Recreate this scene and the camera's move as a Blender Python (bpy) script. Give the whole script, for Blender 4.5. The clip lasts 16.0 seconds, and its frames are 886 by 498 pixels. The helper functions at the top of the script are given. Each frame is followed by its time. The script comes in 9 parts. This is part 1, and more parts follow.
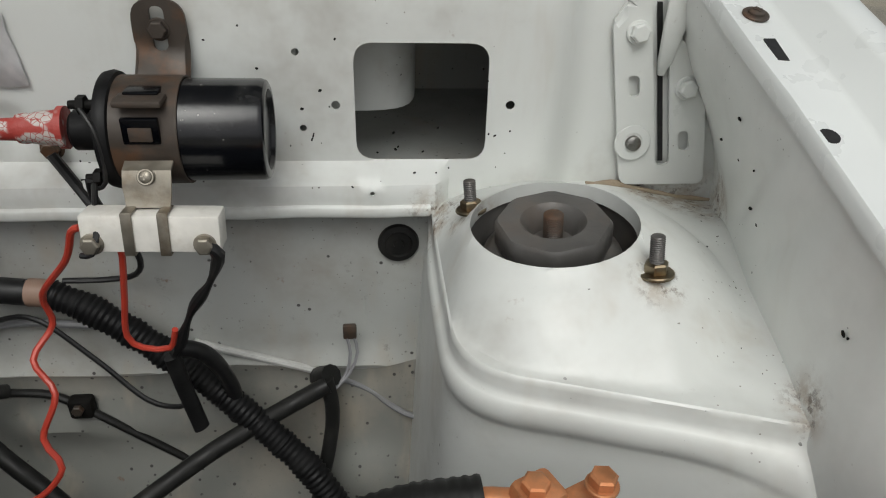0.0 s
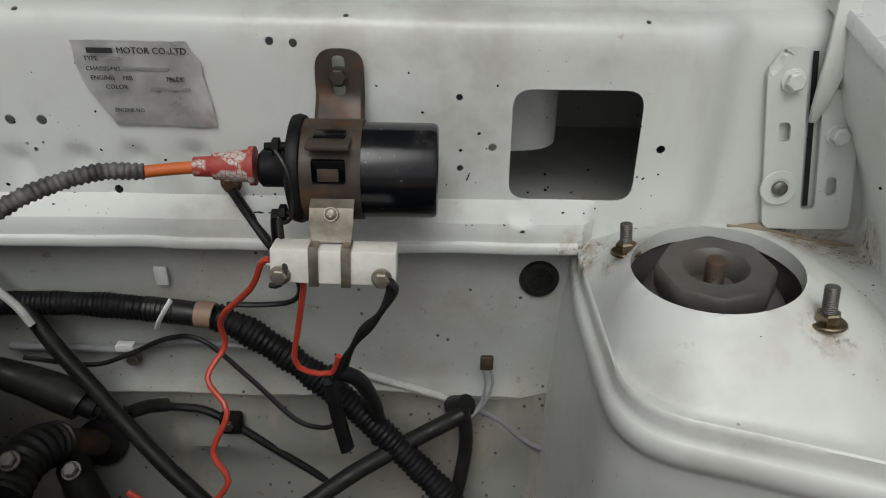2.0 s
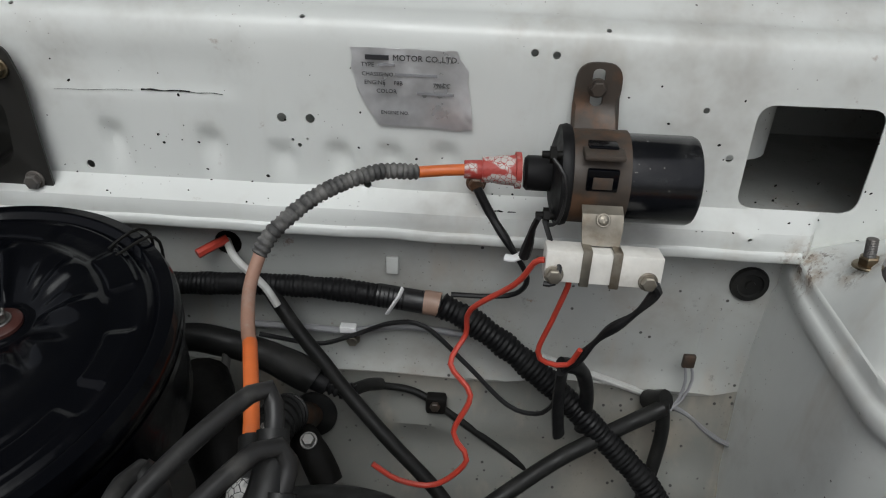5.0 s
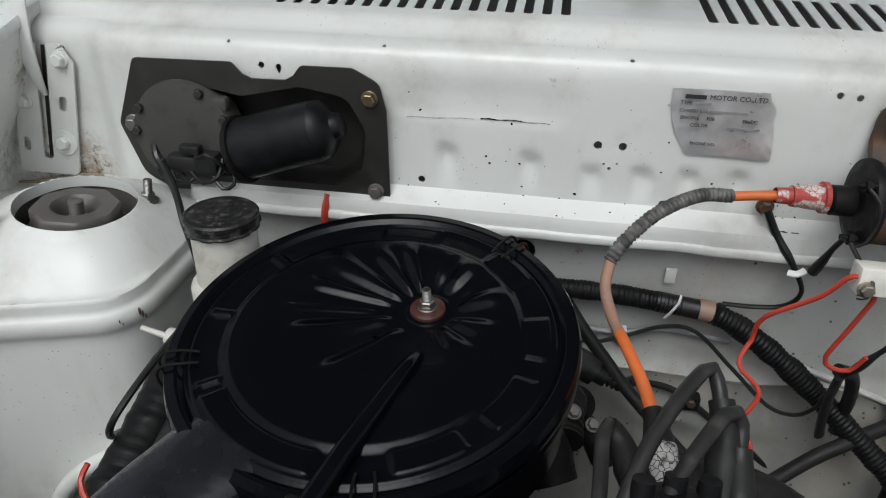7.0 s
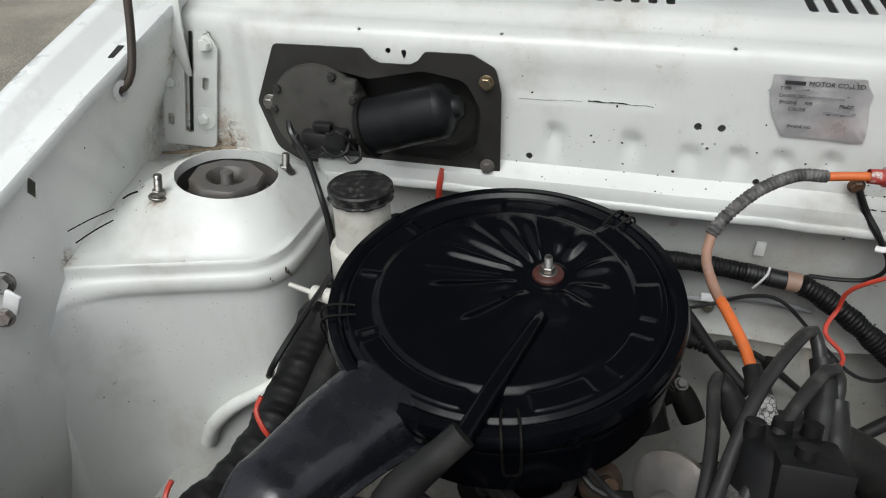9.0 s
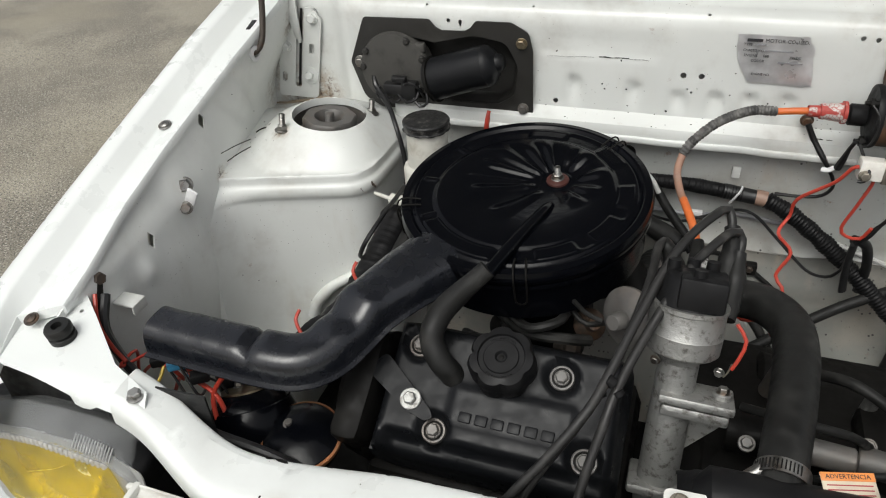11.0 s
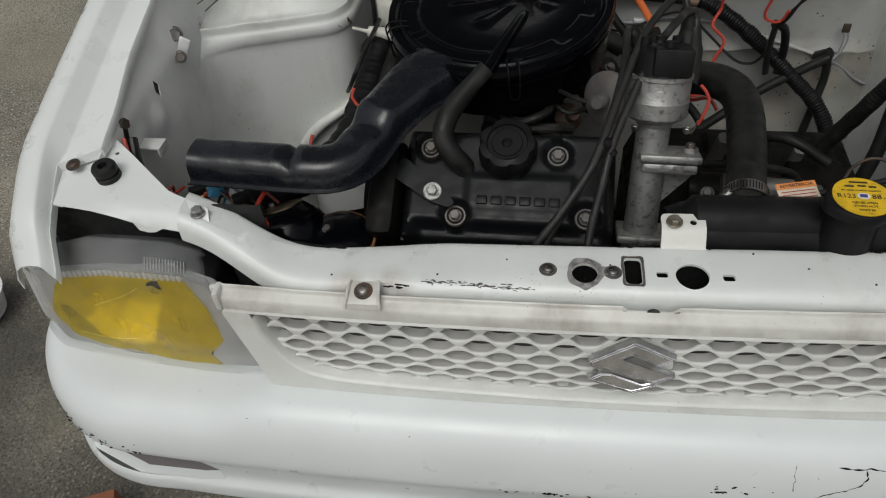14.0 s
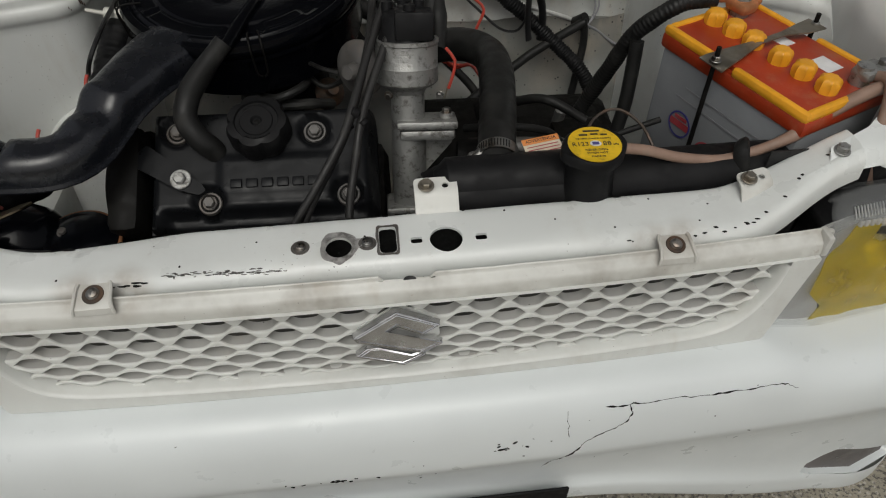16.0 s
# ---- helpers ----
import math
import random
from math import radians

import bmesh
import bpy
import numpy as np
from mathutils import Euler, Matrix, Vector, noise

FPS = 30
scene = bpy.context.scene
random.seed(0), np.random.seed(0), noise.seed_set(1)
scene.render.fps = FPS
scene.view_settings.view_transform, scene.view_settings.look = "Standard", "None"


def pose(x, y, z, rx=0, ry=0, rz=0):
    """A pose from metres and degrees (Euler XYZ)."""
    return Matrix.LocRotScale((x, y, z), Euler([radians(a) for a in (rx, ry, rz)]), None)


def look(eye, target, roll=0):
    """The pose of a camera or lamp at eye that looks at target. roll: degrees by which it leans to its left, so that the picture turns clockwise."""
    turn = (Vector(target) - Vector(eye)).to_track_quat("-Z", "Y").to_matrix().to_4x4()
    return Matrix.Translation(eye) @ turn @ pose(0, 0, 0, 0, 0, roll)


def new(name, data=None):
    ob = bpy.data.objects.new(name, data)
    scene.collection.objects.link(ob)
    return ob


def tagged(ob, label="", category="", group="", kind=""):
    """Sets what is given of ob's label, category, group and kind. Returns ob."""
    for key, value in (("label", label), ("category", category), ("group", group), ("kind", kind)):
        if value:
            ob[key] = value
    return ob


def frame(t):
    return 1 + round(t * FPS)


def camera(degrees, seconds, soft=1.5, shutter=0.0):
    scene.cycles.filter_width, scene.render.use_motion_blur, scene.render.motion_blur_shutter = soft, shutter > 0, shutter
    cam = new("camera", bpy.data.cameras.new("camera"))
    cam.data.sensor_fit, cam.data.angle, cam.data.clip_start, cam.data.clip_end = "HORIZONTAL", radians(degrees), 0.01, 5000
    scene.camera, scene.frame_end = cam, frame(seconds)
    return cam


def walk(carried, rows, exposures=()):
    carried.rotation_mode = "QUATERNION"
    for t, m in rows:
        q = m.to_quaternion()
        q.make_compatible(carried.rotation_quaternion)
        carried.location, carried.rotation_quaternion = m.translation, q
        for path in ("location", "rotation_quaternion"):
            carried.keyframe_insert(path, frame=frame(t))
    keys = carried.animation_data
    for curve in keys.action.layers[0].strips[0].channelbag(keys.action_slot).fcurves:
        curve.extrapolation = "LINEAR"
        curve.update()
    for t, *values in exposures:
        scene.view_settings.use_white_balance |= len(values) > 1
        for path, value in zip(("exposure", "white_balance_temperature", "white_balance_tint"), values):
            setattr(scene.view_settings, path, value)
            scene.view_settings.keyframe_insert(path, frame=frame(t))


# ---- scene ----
cam = camera(64.6, 16.0, 1.1)
PATH = [
    (0, (0.337, 0.037, 1.034), (0.547, 1.73, -0.01), 2.6),
    (0.5, (0.327, 0.037, 1.041), (0.525, 1.787, 0.092), 2.2),
    (1, (0.319, 0.034, 1.044), (0.478, 1.78, 0.082), 1.8),
    (1.5, (0.294, 0.032, 1.045), (0.389, 1.772, 0.063), 1.5),
    (2, (0.277, 0.029, 1.049), (0.305, 1.767, 0.059), 1.3),
    (2.5, (0.266, 0.027, 1.05), (0.236, 1.764, 0.058), 0.7),
    (3, (0.257, 0.026, 1.05), (0.2, 1.76, 0.056), 0.7),
    (3.2, (0.254, 0.024, 1.047), (0.177, 1.761, 0.059), 0.7),
    (5.3, (0.106, -0.007, 1.076), (0.029, 1.699, 0.035), 2.2),
    (5.5, (0.087, -0.017, 1.078), (0.011, 1.697, 0.05), 2.4),
    (6, (0.044, -0.038, 1.093), (-0.043, 1.672, 0.06), 2.8),
    (6.5, (-0.001, -0.07, 1.106), (-0.169, 1.636, 0.076), 1.7),
    (7, (-0.049, -0.093, 1.111), (-0.326, 1.608, 0.097), 0.9),
    (7.5, (-0.082, -0.111, 1.121), (-0.411, 1.596, 0.133), 1.1),
    (8, (-0.1, -0.128, 1.126), (-0.478, 1.558, 0.117), 0.7),
    (8.2, (-0.101, -0.133, 1.125), (-0.475, 1.537, 0.09), 0.6),
    (10.3, (-0.045, -0.274, 1.196), (-0.592, 1.274, 0.053), -3.0),
    (10.5, (-0.034, -0.305, 1.197), (-0.6, 1.227, 0.042), -3.2),
    (11, (-0.002, -0.372, 1.219), (-0.595, 1.149, 0.064), -3.8),
    (11.5, (0.019, -0.392, 1.233), (-0.501, 1.105, 0.012), -3.7),
    (12, (0.009, -0.41, 1.242), (-0.499, 1.066, -0.008), -5.2),
    (12.5, (-0.015, -0.453, 1.241), (-0.386, 0.996, -0.088), -4.5),
    (13, (-0.029, -0.482, 1.23), (-0.302, 0.918, -0.172), -4.8),
    (13.5, (-0.053, -0.501, 1.23), (-0.308, 0.875, -0.199), -5.1),
    (14, (-0.072, -0.527, 1.219), (-0.383, 0.852, -0.196), -5.7),
    (14.5, (-0.054, -0.528, 1.215), (-0.276, 0.88, -0.188), -4.2),
    (15, (-0.023, -0.522, 1.205), (-0.13, 0.877, -0.22), -3.4),
    (15.5, (0.0, -0.513, 1.193), (0.033, 0.876, -0.246), -1.4),
    (16, (0.014, -0.514, 1.183), (0.124, 0.869, -0.257), 0.3),
]
walk(cam, [(t, look(eye, target, roll)) for t, eye, target, roll in PATH], [(0.0, -0.50, 6500, 9), (1.5, -0.76, 6500, 9), (3.0, -0.66, 6450, 10), (5.5, -0.52, 6250, 10), (8.0, -0.20, 6250, 10), (11.0, -0.06, 6550, 10), (12.5, -0.28, 6550, 10), (13.5, -0.79, 6500, 10), (16.0, -0.97, 6650, 10)])

# ---- light ----
world = bpy.data.worlds.new("sky")
world.use_nodes = True
scene.world = world
wn = world.node_tree
sky = wn.nodes.new("ShaderNodeTexSky")
sky.sky_type = "NISHITA"
sky.sun_disc = False
SUN_ELEV, SUN_AZ = radians(58), radians(188)
sky.sun_elevation, sky.sun_rotation = SUN_ELEV, SUN_AZ
sky.air_density, sky.dust_density, sky.ozone_density = 1.0, 6.0, 0.5
grey = wn.nodes.new("ShaderNodeHueSaturation")
grey.inputs["Saturation"].default_value = 0.25
wn.links.new(sky.outputs[0], grey.inputs["Color"])
wn.links.new(grey.outputs[0], wn.nodes["Background"].inputs[0])
wn.nodes["Background"].inputs[1].default_value = 0.155
sun = new("sun", bpy.data.lights.new("sun", "SUN"))
sun.data.energy, sun.data.angle, sun.data.color = 1.02, radians(42), (0.925, 1.0, 0.955)
sun_way = Vector((math.sin(SUN_AZ) * math.cos(SUN_ELEV), math.cos(SUN_AZ) * math.cos(SUN_ELEV), math.sin(SUN_ELEV)))
sun.matrix_world = Matrix.Translation((0, -3, 6)) @ sun_way.to_track_quat("Z", "Y").to_matrix().to_4x4()

# ---- materials ----
def rgb(c):
    return (*c, 1.0)


class Mat:
    """A small builder of node materials: principled base, noise-driven colour and bump in metres."""

    def __init__(self, name, color, rough=0.5, metal=0.0, coat=0.0, spec=0.5):
        self.m = bpy.data.materials.new(name)
        self.m.use_nodes = True
        self.t = self.m.node_tree
        self.b = self.t.nodes["Principled BSDF"]
        self.set(color, rough, metal, coat, spec)
        self.pos = self.t.nodes.new("ShaderNodeNewGeometry").outputs["Position"]
        self.col = None
        self.colv = color
        self.height = None

    def set(self, color, rough, metal, coat, spec):
        self.b.inputs["Base Color"].default_value = rgb(color)
        self.b.inputs["Roughness"].default_value = rough
        self.b.inputs["Metallic"].default_value = metal
        self.b.inputs["Coat Weight"].default_value = coat
        self.b.inputs["Coat Roughness"].default_value = 0.12
        self.b.inputs["Specular IOR Level"].default_value = spec

    def noise(self, size, detail=3.0, rough=0.55, stretch=(1, 1, 1)):
        n = self.t.nodes.new("ShaderNodeTexNoise")
        n.inputs["Scale"].default_value = 1.0 / size
        n.inputs["Detail"].default_value = detail
        n.inputs["Roughness"].default_value = rough
        src = self.pos
        if stretch != (1, 1, 1):
            v = self.t.nodes.new("ShaderNodeVectorMath")
            v.operation = "MULTIPLY"
            v.inputs[1].default_value = stretch
            self.t.links.new(src, v.inputs[0])
            src = v.outputs[0]
        self.t.links.new(src, n.inputs["Vector"])
        return n.outputs["Fac"]

    def cells(self, size, metric="F1", randomness=1.0):
        n = self.t.nodes.new("ShaderNodeTexVoronoi")
        n.feature = metric
        n.inputs["Scale"].default_value = 1.0 / size
        n.inputs["Randomness"].default_value = randomness
        self.t.links.new(self.pos, n.inputs["Vector"])
        return n.outputs["Distance"]

    def near(self, places):
        """1 at the given places (x, y, z, reach), falling to 0 at their reach."""
        best = None
        for x, y, z, r in places:
            d = self.t.nodes.new("ShaderNodeVectorMath")
            d.operation = "DISTANCE"
            d.inputs[1].default_value = (x, y, z)
            self.t.links.new(self.pos, d.inputs[0])
            f = self.ramp(d.outputs["Value"], r * 0.15, r, 1.0, 0.0)
            best = f if best is None else self.math("MAXIMUM", best, f)
        return best

    def ramp(self, fac, lo, hi, a=0.0, b=1.0):
        n = self.t.nodes.new("ShaderNodeMapRange")
        n.interpolation_type = "SMOOTHSTEP"
        n.inputs["From Min"].default_value, n.inputs["From Max"].default_value = lo, hi
        n.inputs["To Min"].default_value, n.inputs["To Max"].default_value = a, b
        self.t.links.new(fac, n.inputs["Value"])
        return n.outputs[0]

    def math(self, op, a, b):
        n = self.t.nodes.new("ShaderNodeMath")
        n.operation = op
        for i, v in enumerate((a, b)):
            if isinstance(v, (int, float)):
                n.inputs[i].default_value = v
            else:
                self.t.links.new(v, n.inputs[i])
        return n.outputs[0]

    def layer(self, color, fac):
        """Lay a colour over the base where fac is 1."""
        n = self.t.nodes.new("ShaderNodeMix")
        n.data_type = "RGBA"
        self.t.links.new(fac, n.inputs[0]) if not isinstance(fac, float) else None
        if isinstance(fac, float):
            n.inputs[0].default_value = fac
        if self.col is None:
            n.inputs[6].default_value = rgb(self.colv)
        else:
            self.t.links.new(self.col, n.inputs[6])
        n.inputs[7].default_value = rgb(color)
        self.col = n.outputs[2]
        return self

    def shade(self, fac, amount):
        """Vary the base colour by value around 1 with a 0..1 fac."""
        v = self.ramp(fac, 0.3, 0.7, 1.0 - amount, 1.0 + amount)
        n = self.t.nodes.new("ShaderNodeHueSaturation")
        self.t.links.new(v, n.inputs["Value"])
        if self.col is None:
            n.inputs["Color"].default_value = rgb(self.colv)
        else:
            self.t.links.new(self.col, n.inputs["Color"])
        self.col = n.outputs[0]
        return self

    def gloss(self, fac, lo, hi):
        v = self.ramp(fac, 0.3, 0.7, lo, hi)
        self.t.links.new(v, self.b.inputs["Roughness"])
        return self

    def relief(self, fac, metres):
        h = self.math("MULTIPLY", fac, metres)
        self.height = h if self.height is None else self.math("ADD", self.height, h)
        return self

    def done(self):
        if self.col is not None:
            self.t.links.new(self.col, self.b.inputs["Base Color"])
        if self.height is not None:
            n = self.t.nodes.new("ShaderNodeBump")
            n.inputs["Strength"].default_value = 1.0
            n.inputs["Distance"].default_value = 1.0
            self.t.links.new(self.height, n.inputs["Height"])
            self.t.links.new(n.outputs[0], self.b.inputs["Normal"])
        return self.m


# where water has stood: seams below the hinges, round studs, at the crease's ends
RUSTY = [(0.545, 0.494, 0.800, 0.024), (0.575, 0.485, 0.800, 0.040), (0.598, 0.462, 0.806, 0.042), (0.488, 0.333, 0.826, 0.022), (0.400, 0.4215, 0.822, 0.024),
         (0.552, 0.262, 0.802, 0.026), (0.385, 0.455, 0.80, 0.030), (-0.520, 0.495, 0.815, 0.05), (-0.565, 0.490, 0.820, 0.055), (-0.548, 0.500, 0.915, 0.035), (-0.488, 0.333, 0.826, 0.018), (-0.548, 0.262, 0.800, 0.016)]

# grime round the grille's clips and the latch
CLIPS = [(0.235, -0.0960, 0.736, 0.030), (0.262, -0.0945, 0.737, 0.030), (-0.222, -0.1165, 0.734, 0.034), (-0.258, -0.1180, 0.734, 0.030), (-0.043, -0.086, 0.746, 0.022)]


def paint(name, color, dirt, chips, rough=0.32, rust=0.0, spots=(), soft=False):
    """White car paint: faint blotches, dust in streaks, small dark chips."""
    m = Mat(name, color, rough, 0.0, 0.25)
    m.shade(m.noise(0.16, 2), 0.035)
    if dirt:
        a = m.ramp(m.noise(0.11, 5, 0.65), 0.46, 0.78, 0.0, dirt)
        m.layer((0.30, 0.27, 0.23), a)
        b = m.ramp(m.noise(0.05, 4, 0.6, (1, 1, 0.25)), 0.55, 0.80, 0.0, dirt * 0.8)
        m.layer((0.42, 0.36, 0.28), b)
    if chips:
        dots = m.ramp(m.math("ADD", m.cells(0.011), m.ramp(m.noise(0.0045, 3), 0.32, 0.62, -0.02, 0.10)), 0.06, 0.09, 1.0, 0.0)
        few = m.ramp(m.noise(0.055, 2), 0.60 - chips * 0.2, 0.66 - chips * 0.2)
        m.layer((0.09, 0.085, 0.08), m.math("MULTIPLY", m.math("MULTIPLY", dots, few), 0.9))
        tiny = m.ramp(m.cells(0.0055), 0.07, 0.11, 1.0, 0.0)
        few2 = m.ramp(m.noise(0.08, 2), 0.62 - chips * 0.2, 0.70 - chips * 0.2)
        m.layer((0.20, 0.18, 0.16), m.math("MULTIPLY", m.math("MULTIPLY", tiny, few2), 0.8))
    if chips > 0.9:
        blot = m.ramp(m.cells(0.0085), 0.12, 0.20, 1.0, 0.0)
        thick = 0.57 - 0.3 * (chips - 0.93)
        some = m.ramp(m.noise(0.045, 5, 0.7), thick, thick + 0.07)
        m.layer((0.035, 0.032, 0.03), m.math("MULTIPLY", m.math("MULTIPLY", blot, some), 0.92))
        m.layer((0.12, 0.105, 0.09), m.ramp(m.noise(0.022, 6, 0.75), 0.60, 0.74, 0.0, 0.6))
        m.layer((0.17, 0.085, 0.05), m.ramp(m.noise(0.05, 6, 0.75), 0.64, 0.72, 0.0, 0.7))
    if chips > 1.5:
        m.layer((0.030, 0.027, 0.024), m.ramp(m.noise(0.07, 6, 0.72), 0.42, 0.60, 0.0, 0.9))
    if rust:
        m.layer((0.20, 0.095, 0.045), m.ramp(m.noise(0.028, 6, 0.7), 0.66, 0.76, 0.0, rust))
    if soft:
        m.layer((0.30, 0.25, 0.20), m.math("MULTIPLY", m.near(spots), m.ramp(m.noise(0.03, 4, 0.6), 0.30, 0.65, 0.15, 0.75)))
    elif spots:
        at = m.near(spots)
        m.layer((0.30, 0.21, 0.13), m.math("MULTIPLY", at, m.ramp(m.noise(0.016, 6, 0.7), 0.38, 0.62, 0.0, 0.85)))
        m.layer((0.075, 0.040, 0.024), m.math("MULTIPLY", at, m.ramp(m.noise(0.007, 6, 0.75), 0.52, 0.62, 0.0, 0.9)))
    m.gloss(m.noise(0.03, 4), rough * 0.8, rough * 1.35)
    m.relief(m.noise(0.035, 2), 0.0006 if dirt else 0.0002)
    m.relief(m.noise(0.002, 2), 0.00002)
    return m.done()


PAINT = paint("white_paint", (0.73, 0.752, 0.735), 0.0, 0.0, 0.30)
PAINT_BUMPER = paint("white_bumper_paint", (0.71, 0.745, 0.745), 0.0, 0.0, 0.34)
PAINT_BAY = paint("white_paint_engine_bay", (0.675, 0.69, 0.665), 0.50, 0.30, 0.36, 0.5, RUSTY)
# grime, plus the lower bay's shade put into a dimmer white
PAINT_LOW = paint("white_paint_grimy_shaded", (0.415, 0.425, 0.405), 0.85, 0.93, 0.5, 0.8)
PAINT_TOWER = paint("white_paint_tower", (0.655, 0.67, 0.645), 0.45, 0.5, 0.46, 0.5, RUSTY)
PAINT_WING = paint("white_paint_inner_wing", (0.78, 0.795, 0.77), 0.20, 0.3, 0.36, 0.4, RUSTY)
PAINT_HINGE = paint("white_paint_hinge", (0.68, 0.695, 0.67), 0.25, 0.10, 0.34, 0.25)
PAINT_PAN = paint("white_paint_lock_panel", (0.72, 0.74, 0.72), 0.16, 0.15, 0.32, 0.3, CLIPS, True)
GRILLE = paint("white_grille_plastic", (0.68, 0.69, 0.66), 0.40, 0.2, 0.45, 0.3)


def black(name, color, rough, dust, spec=0.5, coat=0.0, size=0.03):
    m = Mat(name, color, rough, 0.0, coat, spec)
    m.layer((0.22, 0.21, 0.19), m.ramp(m.noise(size, 5, 0.65), 0.48, 0.85, 0.0, dust))
    m.gloss(m.noise(size * 0.5, 4), rough * 0.75, rough * 1.4)
    m.relief(m.noise(0.02, 3), 0.0005)
    return m.done()


GLOSS_BLACK = black("gloss_black_enamel", (0.0020, 0.0023, 0.0034), 0.17, 0.006, 0.14, 0.04, 0.05)
DUCT_BLACK = black("satin_black_paint", (0.008, 0.009, 0.012), 0.24, 0.03, 0.55, 0.12)
COVER_BLACK = black("wrinkled_black_cover", (0.006, 0.0065, 0.0075), 0.36, 0.015, 0.21)
MATT_BLACK = black("matt_black_plastic", (0.007, 0.007, 0.0075), 0.5, 0.04, 0.2)
CAP_BLACK = black("scuffed_black_cap", (0.010, 0.010, 0.010), 0.42, 0.75, 0.4, 0.0, 0.007)
MOTOR_BLACK = black("dull_black_motor_enamel", (0.006, 0.0065, 0.0075), 0.40, 0.06, 0.25, 0.0, 0.03)
RUBBER = black("black_rubber", (0.011, 0.011, 0.0105), 0.48, 0.12, 0.28)
LEAD = black("dusty_lead_rubber", (0.018, 0.0175, 0.017), 0.45, 0.22, 0.35, 0.0, 0.02)
TAPE = black("black_tape", (0.010, 0.010, 0.0105), 0.38, 0.08)
WIPER_BLACK = black("dusty_black_plate", (0.022, 0.021, 0.019), 0.42, 0.16, 0.5, 0.0, 0.06)
DARK = black("oily_dark_metal", (0.006, 0.0056, 0.005), 0.55, 0.05, 0.15)
# near-black that stands in for shade inside openings
VOID = black("cavity_shade", (0.010, 0.010, 0.010), 0.7, 0.1)


def metal(name, color, rough, stain, stain_color=(0.16, 0.08, 0.035), size=0.012, metalness=1.0):
    m = Mat(name, color, rough, metalness)
    m.shade(m.noise(size, 4), 0.18)
    m.layer(stain_color, m.ramp(m.noise(size * 1.7, 5, 0.65), 0.45, 0.68, 0.0, stain))
    m.gloss(m.noise(size, 4), rough * 0.7, rough * 1.4)
    m.relief(m.noise(size * 0.6, 4), 0.0004)
    return m.done()


ZINC = metal("zinc_plated_steel", (0.28, 0.275, 0.26), 0.36, 0.45)
TORN = metal("bare_torn_steel", (0.40, 0.39, 0.375), 0.5, 0.7, (0.07, 0.06, 0.055), 0.006, 0.5)
BRASSY = metal("yellow_zinc_nut", (0.27, 0.23, 0.16), 0.40, 0.55)
al = Mat("cast_aluminium", (0.34, 0.34, 0.325), 0.48, 0.75)
al.shade(al.noise(0.02, 3), 0.08)
al.layer((0.11, 0.10, 0.09), al.ramp(al.noise(0.008, 6, 0.7), 0.50, 0.66, 0.0, 0.8))
al.relief(al.noise(0.006, 3), 0.0008)
al.relief(al.noise(0.0015, 3), 0.00006)
ALU = al.done()
CHROME = metal("chrome_plastic", (0.80, 0.80, 0.81), 0.10, 0.08)
RUST = metal("rusty_brown_steel", (0.058, 0.046, 0.037), 0.55, 0.5, (0.17, 0.075, 0.03), 0.02, 0.25)
TIN = metal("tarnished_tin", (0.29, 0.265, 0.22), 0.44, 0.65, (0.17, 0.125, 0.08), 0.016, 0.8)
COPPER = metal("orange_copper_clamp", (0.55, 0.23, 0.10), 0.5, 0.5, (0.35, 0.20, 0.11), 0.01, 0.5)
STRUT = metal("grey_strut_mount", (0.115, 0.110, 0.104), 0.44, 0.35, (0.16, 0.12, 0.09), 0.02, 0.3)
FOIL = metal("printed_foil", (0.66, 0.66, 0.67), 0.36, 0.2, (0.36, 0.35, 0.34), 0.03, 0.6)


def plain(name, color, rough=0.45, wear=0.1, wear_color=(0.25, 0.22, 0.2), size=0.02, coat=0.0):
    m = Mat(name, color, rough, 0.0, coat)
    m.shade(m.noise(size, 3), 0.10)
    m.layer(wear_color, m.ramp(m.noise(size * 0.8, 5, 0.65), 0.5, 0.75, 0.0, wear))
    m.gloss(m.noise(size, 3), rough * 0.8, rough * 1.25)
    m.relief(m.noise(size * 0.3, 3), 0.0002)
    return m.done()


RED_WIRE = plain("red_wire", (0.46, 0.05, 0.03), 0.35, 0.25, (0.30, 0.10, 0.08))
DULL_RED = plain("dull_red_wire", (0.36, 0.10, 0.08), 0.45, 0.3)
ORANGE = plain("orange_silicone", (0.60, 0.135, 0.03), 0.45, 0.4, (0.34, 0.18, 0.12))
DULL_ORANGE = plain("dusty_orange_silicone", (0.30, 0.17, 0.12), 0.55, 0.6, (0.33, 0.29, 0.26))
WHITE_WIRE = plain("white_wire", (0.50, 0.50, 0.48), 0.45, 0.3)
GREY_WIRE = plain("grey_wire", (0.24, 0.24, 0.25), 0.45, 0.25)
CERAMIC = plain("white_ceramic", (0.70, 0.68, 0.63), 0.6, 0.35, (0.45, 0.40, 0.33))
LID_RED = plain("red_battery_lid", (0.36, 0.040, 0.012), 0.35, 0.25, (0.42, 0.22, 0.12), 0.03)
CAP_YELLOW = plain("amber_yellow_plastic", (0.80, 0.36, 0.02), 0.40, 0.15, (0.45, 0.28, 0.10))
CASE = plain("milky_battery_case", (0.25, 0.26, 0.27), 0.35, 0.30, (0.25, 0.25, 0.25), 0.06)
TANK = plain("milky_reservoir", (0.52, 0.51, 0.46), 0.4, 0.5, (0.22, 0.18, 0.12), 0.04)
WASHER_RED = plain("red_brown_washer", (0.055, 0.018, 0.014), 0.35, 0.4, (0.05, 0.03, 0.025), 0.006)
